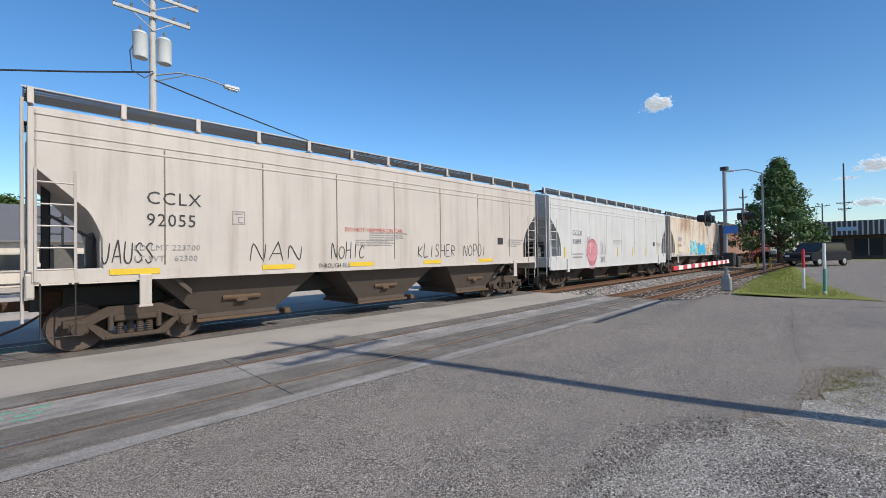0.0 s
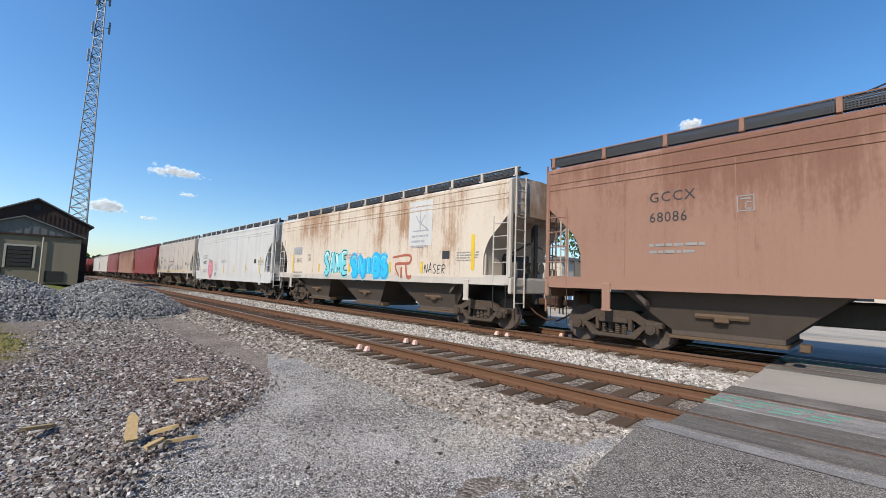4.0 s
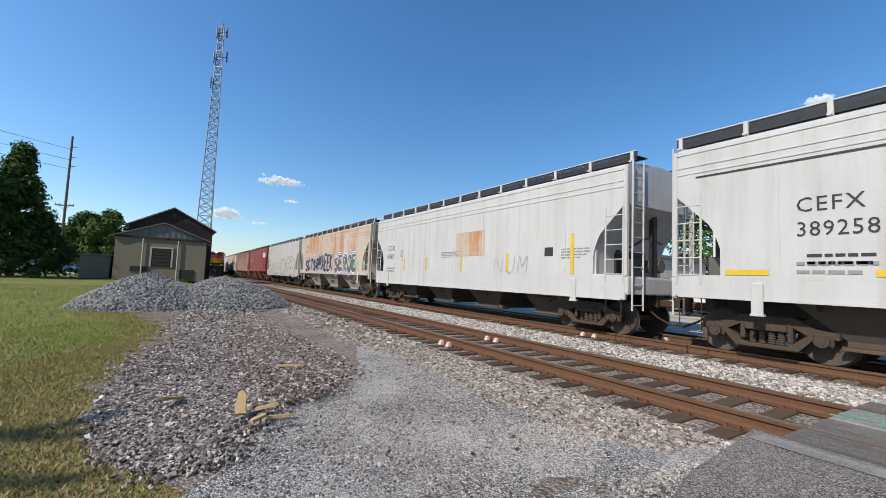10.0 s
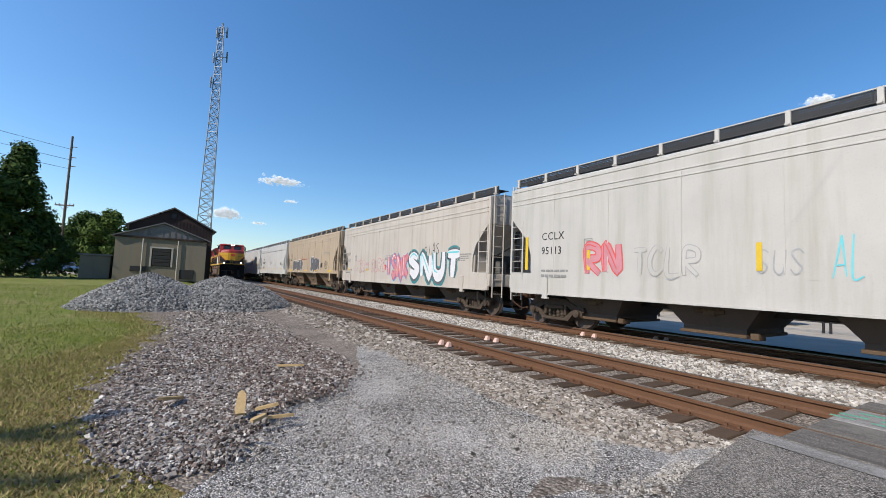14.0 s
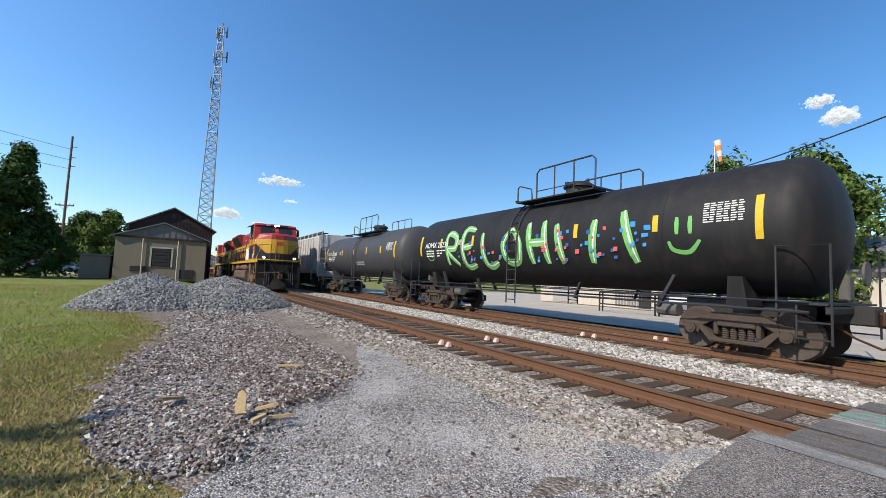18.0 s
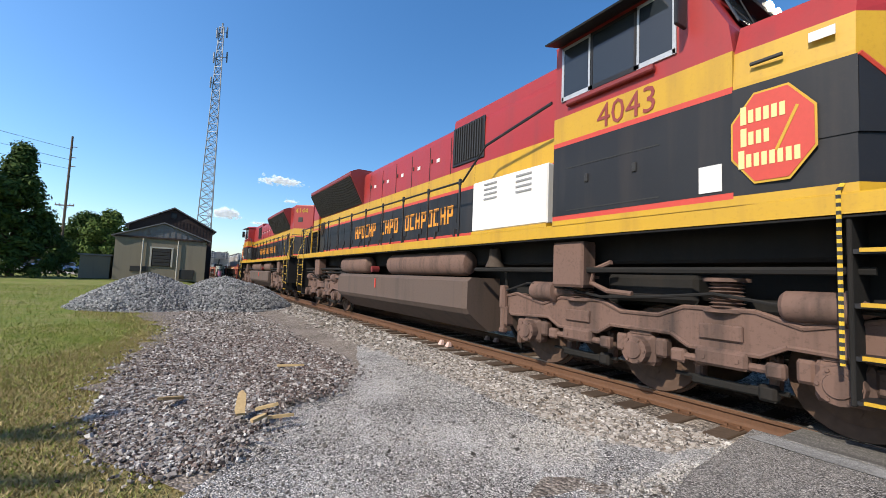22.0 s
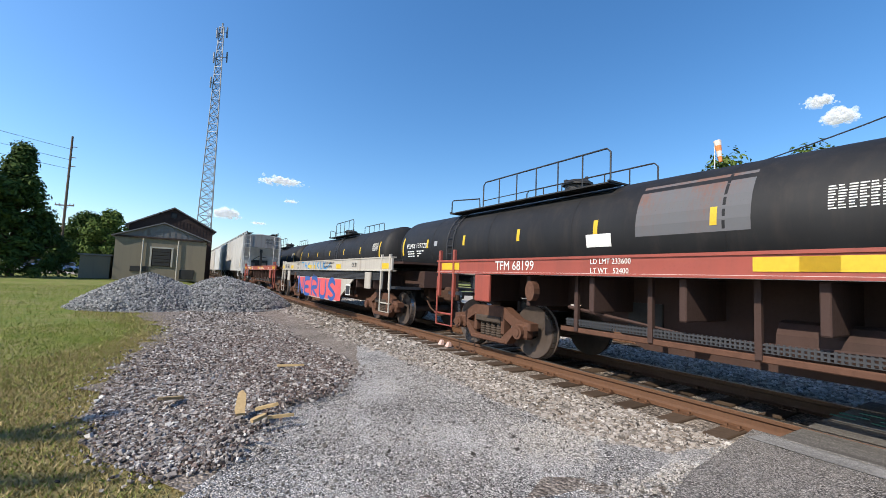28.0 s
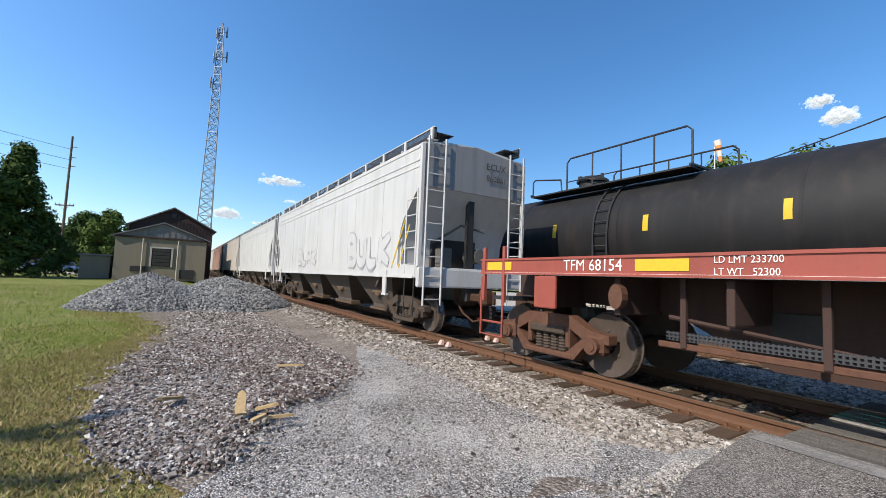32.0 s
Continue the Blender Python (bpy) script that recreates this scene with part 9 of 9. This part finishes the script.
tank_patch(c, "notice", 5.3, 6.0, 2.1, 2.55, BLACK, 1.54, 2.78, .009)
for z in (3.2, 3.09):
    tank_patch(c, "stencil_bar", -.7, .8, z, z + .04, WHITE, 1.54, 2.78, .009)
stroke(c, [[(3.6 + .3 * math.cos(a), 1.9 + .25 * math.sin(a)), (3.6 - .3 * math.cos(a), 1.9 - .25 * math.sin(a))] for a in (0, .5, 1.0, 1.6, 2.1, 2.6)], .02, SILVER, 0, surf=f)
placard = [(0, .30), (.30, 0), (0, -.30), (-.30, 0)]
part("hazard_placard", Mesh().plate([(h - 2.0 + p[0], 1.35 + p[1]) for p in placard], -1.56, -1.58), CORAL, c)
part("placard_edge", Mesh().plate([(h - 2.0 + p[0] * 1.12, 1.35 + p[1] * 1.12) for p in placard], -1.55, -1.56), WHITE, c)
part("air_cylinder", Mesh().lathe([(.03, h - 1.7), (.2, h - 1.65), (.24, h - 1.55), (.24, h - .7), (.2, h - .6), (.03, h - .55)], (0, -1.42, 1.22), "x", 14), MATS["dark grey tank"], c, smooth=40)
c, L, h = tnk(16, TANK_BLACK, "black tank car with white tag", "TILX", "303662", 1.50, 2.72, dome=.7, rails=(-1.0, 4.95), ladder_x=4.1)
scrawl_f = on_tank(1.50, 2.72, .012)
rq = random.Random(3)
stroke(c, [[(-4.9 + rq.uniform(-.35, .35), 2.1 + rq.uniform(-.5, .4)) for _ in range(7)] for _ in range(3)], .035, WHITE, 0, surf=scrawl_f)
part("hazard_placard", Mesh().plate([(h - 2.4 + p[0] * .8, 1.5 + p[1] * .8) for p in placard], -1.56, -1.58), CORAL, c)
tank_patch(c, "yellow_notice", 2.85, 3.6, 1.95, 2.25, YELLOW, 1.50, 2.72, .009)
tank_text(c, "NON-ODORIZED", 4.75, 2.75, .15, WHITE, 1.50, 2.72)
tank_text(c, "LIQUEFIED", 4.75, 2.58, .15, WHITE, 1.50, 2.72)
tank_text(c, "PETROLEUM GAS", 4.75, 2.41, .15, WHITE, 1.50, 2.72)
tank_patch(c, "notice", h - 3.2, h - 2.5, 1.75, 2.05, SILVER, 1.50, 2.72, .009)
c, L, h = tnk(17, TANK_BLACK, "black tank car with a long top walkway", "TILX", "302911", 1.52, 2.74, rail_long=True, dome=-1.0, rails=(-4.0, 1.6), ladder_x=1.2)
stroke(c, [[(p[0] * .62 - 4.1 + o * .68, 1.85 + p[1] * .5) for p in path] for o, path in ((0, [(0, 0), (.05, 1), (.4, .8), (.1, .5)]), (.6, [(0, .5), (.4, .6), (.2, .9), (0, .4), (.4, 0)]), (1.3, [(.4, .7), (0, .5), (.1, 0), (.4, .1), (.45, .7)]),
           (2.0, [(.4, .8), (0, .5), (.4, 0)]), (2.6, [(0, .4), (.4, .6), (.1, .9), (0, .1), (.6, .2)]), (3.6, [(0, 0), (.1, 1)]), (3.65, [(0, .4), (.4, .5), (.4, 0)]), (4.3, [(0, .6), (.1, 0), (.35, .4), (.6, 0), (.9, .9)]))], .07, SPRAY_WHITE, 0, surf=on_tank(1.52, 2.74, .012))
for k in range(18, 26):
    marks_of = {21: ("PLMX", "137120"), 22: ("TILX", "301579"), 24: ("UTLX", "205418")}.get(k, ("", ""))
    c, L, h = tnk(k, TANK_BLACK, "matt black tank car with yellow reflector stripes", *marks_of, r=1.52, zc=2.74, rail_long=k in (22,), dome=(.9 if k in (21, 23) else -.1), rails={21: (-5.0, 3.0), 23: (-1.7, 6.5), 22: (-3.0, 2.6)}.get(k, (-1.6, 3.6)), ladder_x={21: -4.4, 23: 3.9}.get(k, 1.4))
    if k == 21:
        tank_patch(c, "repainted_band", 4.0, 6.5, 2.55, 3.85, TANK_RUST, 1.52, 2.74, .006)
        tank_patch(c, "white_notice", 2.5, 3.3, 2.35, 2.7, WHITE, 1.52, 2.74, .01)
    if k == 22:
        tank_patch(c, "yellow_notice", 3.2, 4.0, 2.55, 2.8, YELLOW, 1.52, 2.74, .01)
        tank_text(c, "NON-ODORIZED", 4.6, 2.85, .2, WHITE, 1.52, 2.74)
        tank_text(c, "LIQUEFIED", 4.6, 2.6, .2, WHITE, 1.52, 2.74)
    if k == 23:
        spray(c, -6.4, -3.2, 1.55, 2.2, CYAN, WHITE, "SNIBS", 99, y=-1.42)
lift(*HOPPER_LIFT)
# cars that have already passed, far down the line
for i in range(12):
    b = -1.3 - 17.6 * i
    mat, lab = ((RED_P, "oxide red covered hopper car"), (BROWN_P, "faded brown covered hopper car"), (RED_P, "oxide red covered hopper car"), (CREAM, "grey-beige covered hopper car"), (WHITE_P, "dulled white covered hopper car"), (RED_P, "oxide red covered hopper car"))[i % 6]
    far(hopper(17.6, mat, label=lab + " far down the line"), b - 17.6, b)

lift(*LOCO_LIFT)
# near train: two locomotives, three flat cars, hoppers
near(locomotive("red, yellow and black diesel locomotive with lit headlights", "4043", True), -196.55, -174.9)
near(locomotive("red, yellow and black diesel locomotive running hood first", "4144", False), -218.3, -196.55)

lift(*FLAT_LIFT)


def sill_marks(c, h, texts, z):
    for text, x, size in texts:
        lettering(text, x, -1.540, z, size, WHITE if c["label"].startswith("oxide") else BLACK, c, 1.05)


for i, (a, b, num) in enumerate(((-231.75, -218.3, "68199"), (-262.25, -248.15, "68154"))):
    L = b - a
    c = near(flat_car(L, FLAT_RED, "oxide red flat car with deep centre frame, empty"), a, b)
    h = L / 2 - .55
    sill_marks(c, h, (("TFM " + num, -h + 1.9, .19), ("FOR RESTRICTED LOADING ONLY", h - 5.2, .085), ("L-52-11", h - 2.2, .10)), 1.30)
    lettering("LD LMT 233600" if i == 0 else "LD LMT 233700", -h + 3.85, -1.54, 1.375, .088, WHITE, c)
    lettering("LT WT   52400" if i == 0 else "LT WT   52300", -h + 3.85, -1.54, 1.27, .088, WHITE, c)
    yellow_marks(c, [-h + .5, -h + (6.0 if i == 0 else 3.3), -h + 8.4, h - 6.0, h - .6], 1.36, .62, .12, -1.536)
    part("white_triangle", Mesh().plate([(.9, 1.29), (1.15, 1.29), (1.02, 1.42)], -1.536, -1.541), WHITE, c)
c = near(flat_car(14.4, FLAT_WHITE, "cream flat car with red and blue sprayed side plate", deep=FLAT_WHITE, band=(1.26, 1.60)), -247.3, -232.9)
h = 14.4 / 2 - .55
lettering("HS 3621", -h + .75, -1.54, 1.33, .24, BLACK, c, 1.15)
lettering("LD LMT", -h + 3.2, -1.54, 1.45, .12, BLACK, c)
lettering("LT WT", -h + 3.2, -1.54, 1.30, .12, BLACK, c)
lettering("FOR RESTRICTED LOADING ONLY", h - 6.0, -1.54, 1.46, .085, BLACK, c)
lettering("SEE EQUIPMENT REGISTER", h - 5.9, -1.54, 1.35, .085, BLACK, c)
lettering("CS 20", h - 2.9, -1.54, 1.36, .17, BLACK, c)
yellow_marks(c, [-h + .35, -h + 2.2, -h + 5.4, h - 7.2, h - 4.2, h - .4], 1.38, .5, .13, -1.536)
part("sprayed_fill", Mesh().plate([(-h + 3.05, 1.06), (-h + 4.55, .42), (2.6, .42), (2.6, 1.06)], -1.463, -1.467), CORAL, c)
x = -h + 3.3
for word in ("N", "E", "R", "U", "S"):
    stroke(c, [[(x + .98 * p[0], .44 + .60 * p[1]) for p in path] for path in LETTERS[word]], .15, BLUE, -1.469)
    x += 1.12
stroke(c, [[(-2.6, 1.55), (-2.2, 1.55)], [(-2.4, 1.55), (-2.4, 1.3)], [(-2.0, 1.55), (-2.0, 1.3)], [(-1.75, 1.55), (-1.75, 1.3)], [(-2.0, 1.42), (-1.75, 1.42)], [(-1.3, 1.53), (-1.55, 1.45), (-1.5, 1.32), (-1.3, 1.32)],
           [(-.7, 1.55), (-.7, 1.3)], [(-.4, 1.55), (-.4, 1.3)], [(-.7, 1.42), (-.4, 1.42)], [(.1, 1.53), (-.15, 1.45), (.1, 1.32)], [(.3, 1.55), (.3, 1.3), (.5, 1.32)], [(.7, 1.55), (.7, 1.3)], [(.9, 1.55), (.75, 1.42), (.95, 1.3), (1.6, 1.5)]], .06, SKYBLUE, -1.537)
part("data_plate", Mesh().box(3.3, -1.465, .82, .42, .006, .30), WHITE, c)
part("data_plate", Mesh().box(3.3, -1.469, .82, .37, .006, .25), BLACK, c)

lift(*HOPPER_LIFT)
# end sheets turned from the sun: their shade is put into the grey
END_GREY = paint("shaded grey end", (0.20, 0.20, 0.205), (0.10, 0.085, 0.07), .5)
b = -263.4
for i in range(13):
    L = 17.6
    mat, lab = ((WHITE_B, "clean white covered hopper car with grey tags"), (WHITE_B, "clean white covered hopper car"), (CREAM, "grey-beige covered hopper car"), (BROWN_P, "faded brown covered hopper car"), (WHITE_P, "dulled white covered hopper car"), (TAN, "tan covered hopper car"))[i % 6]
    c = near(hopper(L, mat, label=lab + " behind the flat cars", group="cars of the near train", train=0, rolls=i < 2, sill_deep=.2, bays=4, end_mat=END_GREY), b - L, b)
    if i == 0:
        spray(c, L / 2 - 5.2, L / 2 - 2.0, 1.3, 2.2, WHITE_B, SILVER, "BULK", 111)
        stroke(c, [[(L / 2 - 1.9, 1.3), (L / 2 - 1.2, 2.4)], [(L / 2 - 1.5, 1.3), (L / 2 - 1.0, 2.2)]], .05, YELLOW, -1.611)
        spray(c, -3.0, 0.0, 1.35, 2.0, WHITE_B, SILVER, "BLHK", 112)
        t = lettering("ECUX", L / 2 - .535, .35, 3.55, .24, BLACK, c)
        t.matrix_basis = Matrix.Translation((L / 2 - .58 + .03, .25, true_height(3.6))) @ Euler((radians(90), 0, radians(90))).to_matrix().to_4x4()
        t = lettering("860861", L / 2 - .535, .35, 3.3, .22, BLACK, c)
        t.matrix_basis = Matrix.Translation((L / 2 - .58 + .03, .25, true_height(3.34))) @ Euler((radians(90), 0, radians(90))).to_matrix().to_4x4()
    b -= L
lift()


def motions():
    for cars, y, v in ((FAR, YC, V_FAR), (NEAR, YA, V_NEAR)):
        for car, x in cars:
            turned = 180 if car.name.startswith("locomotive") and not car["ahead"] else 0
            walk(car, [(t, pose(x + v * t, y, 0, 0, 0, turned)) for t in (0.0, 16.0, 32.0)])
    # wheels roll without slipping
    for w, place, r, train in ROLLING:
        v = (V_NEAR, V_FAR, -V_NEAR)[train]
        step = 1 if train == 1 else 2
        walk(w, [(i / FPS, pose(*place, 0, math.degrees(v / r * i / FPS), 0)) for i in range(0, 961, step)])


motions()
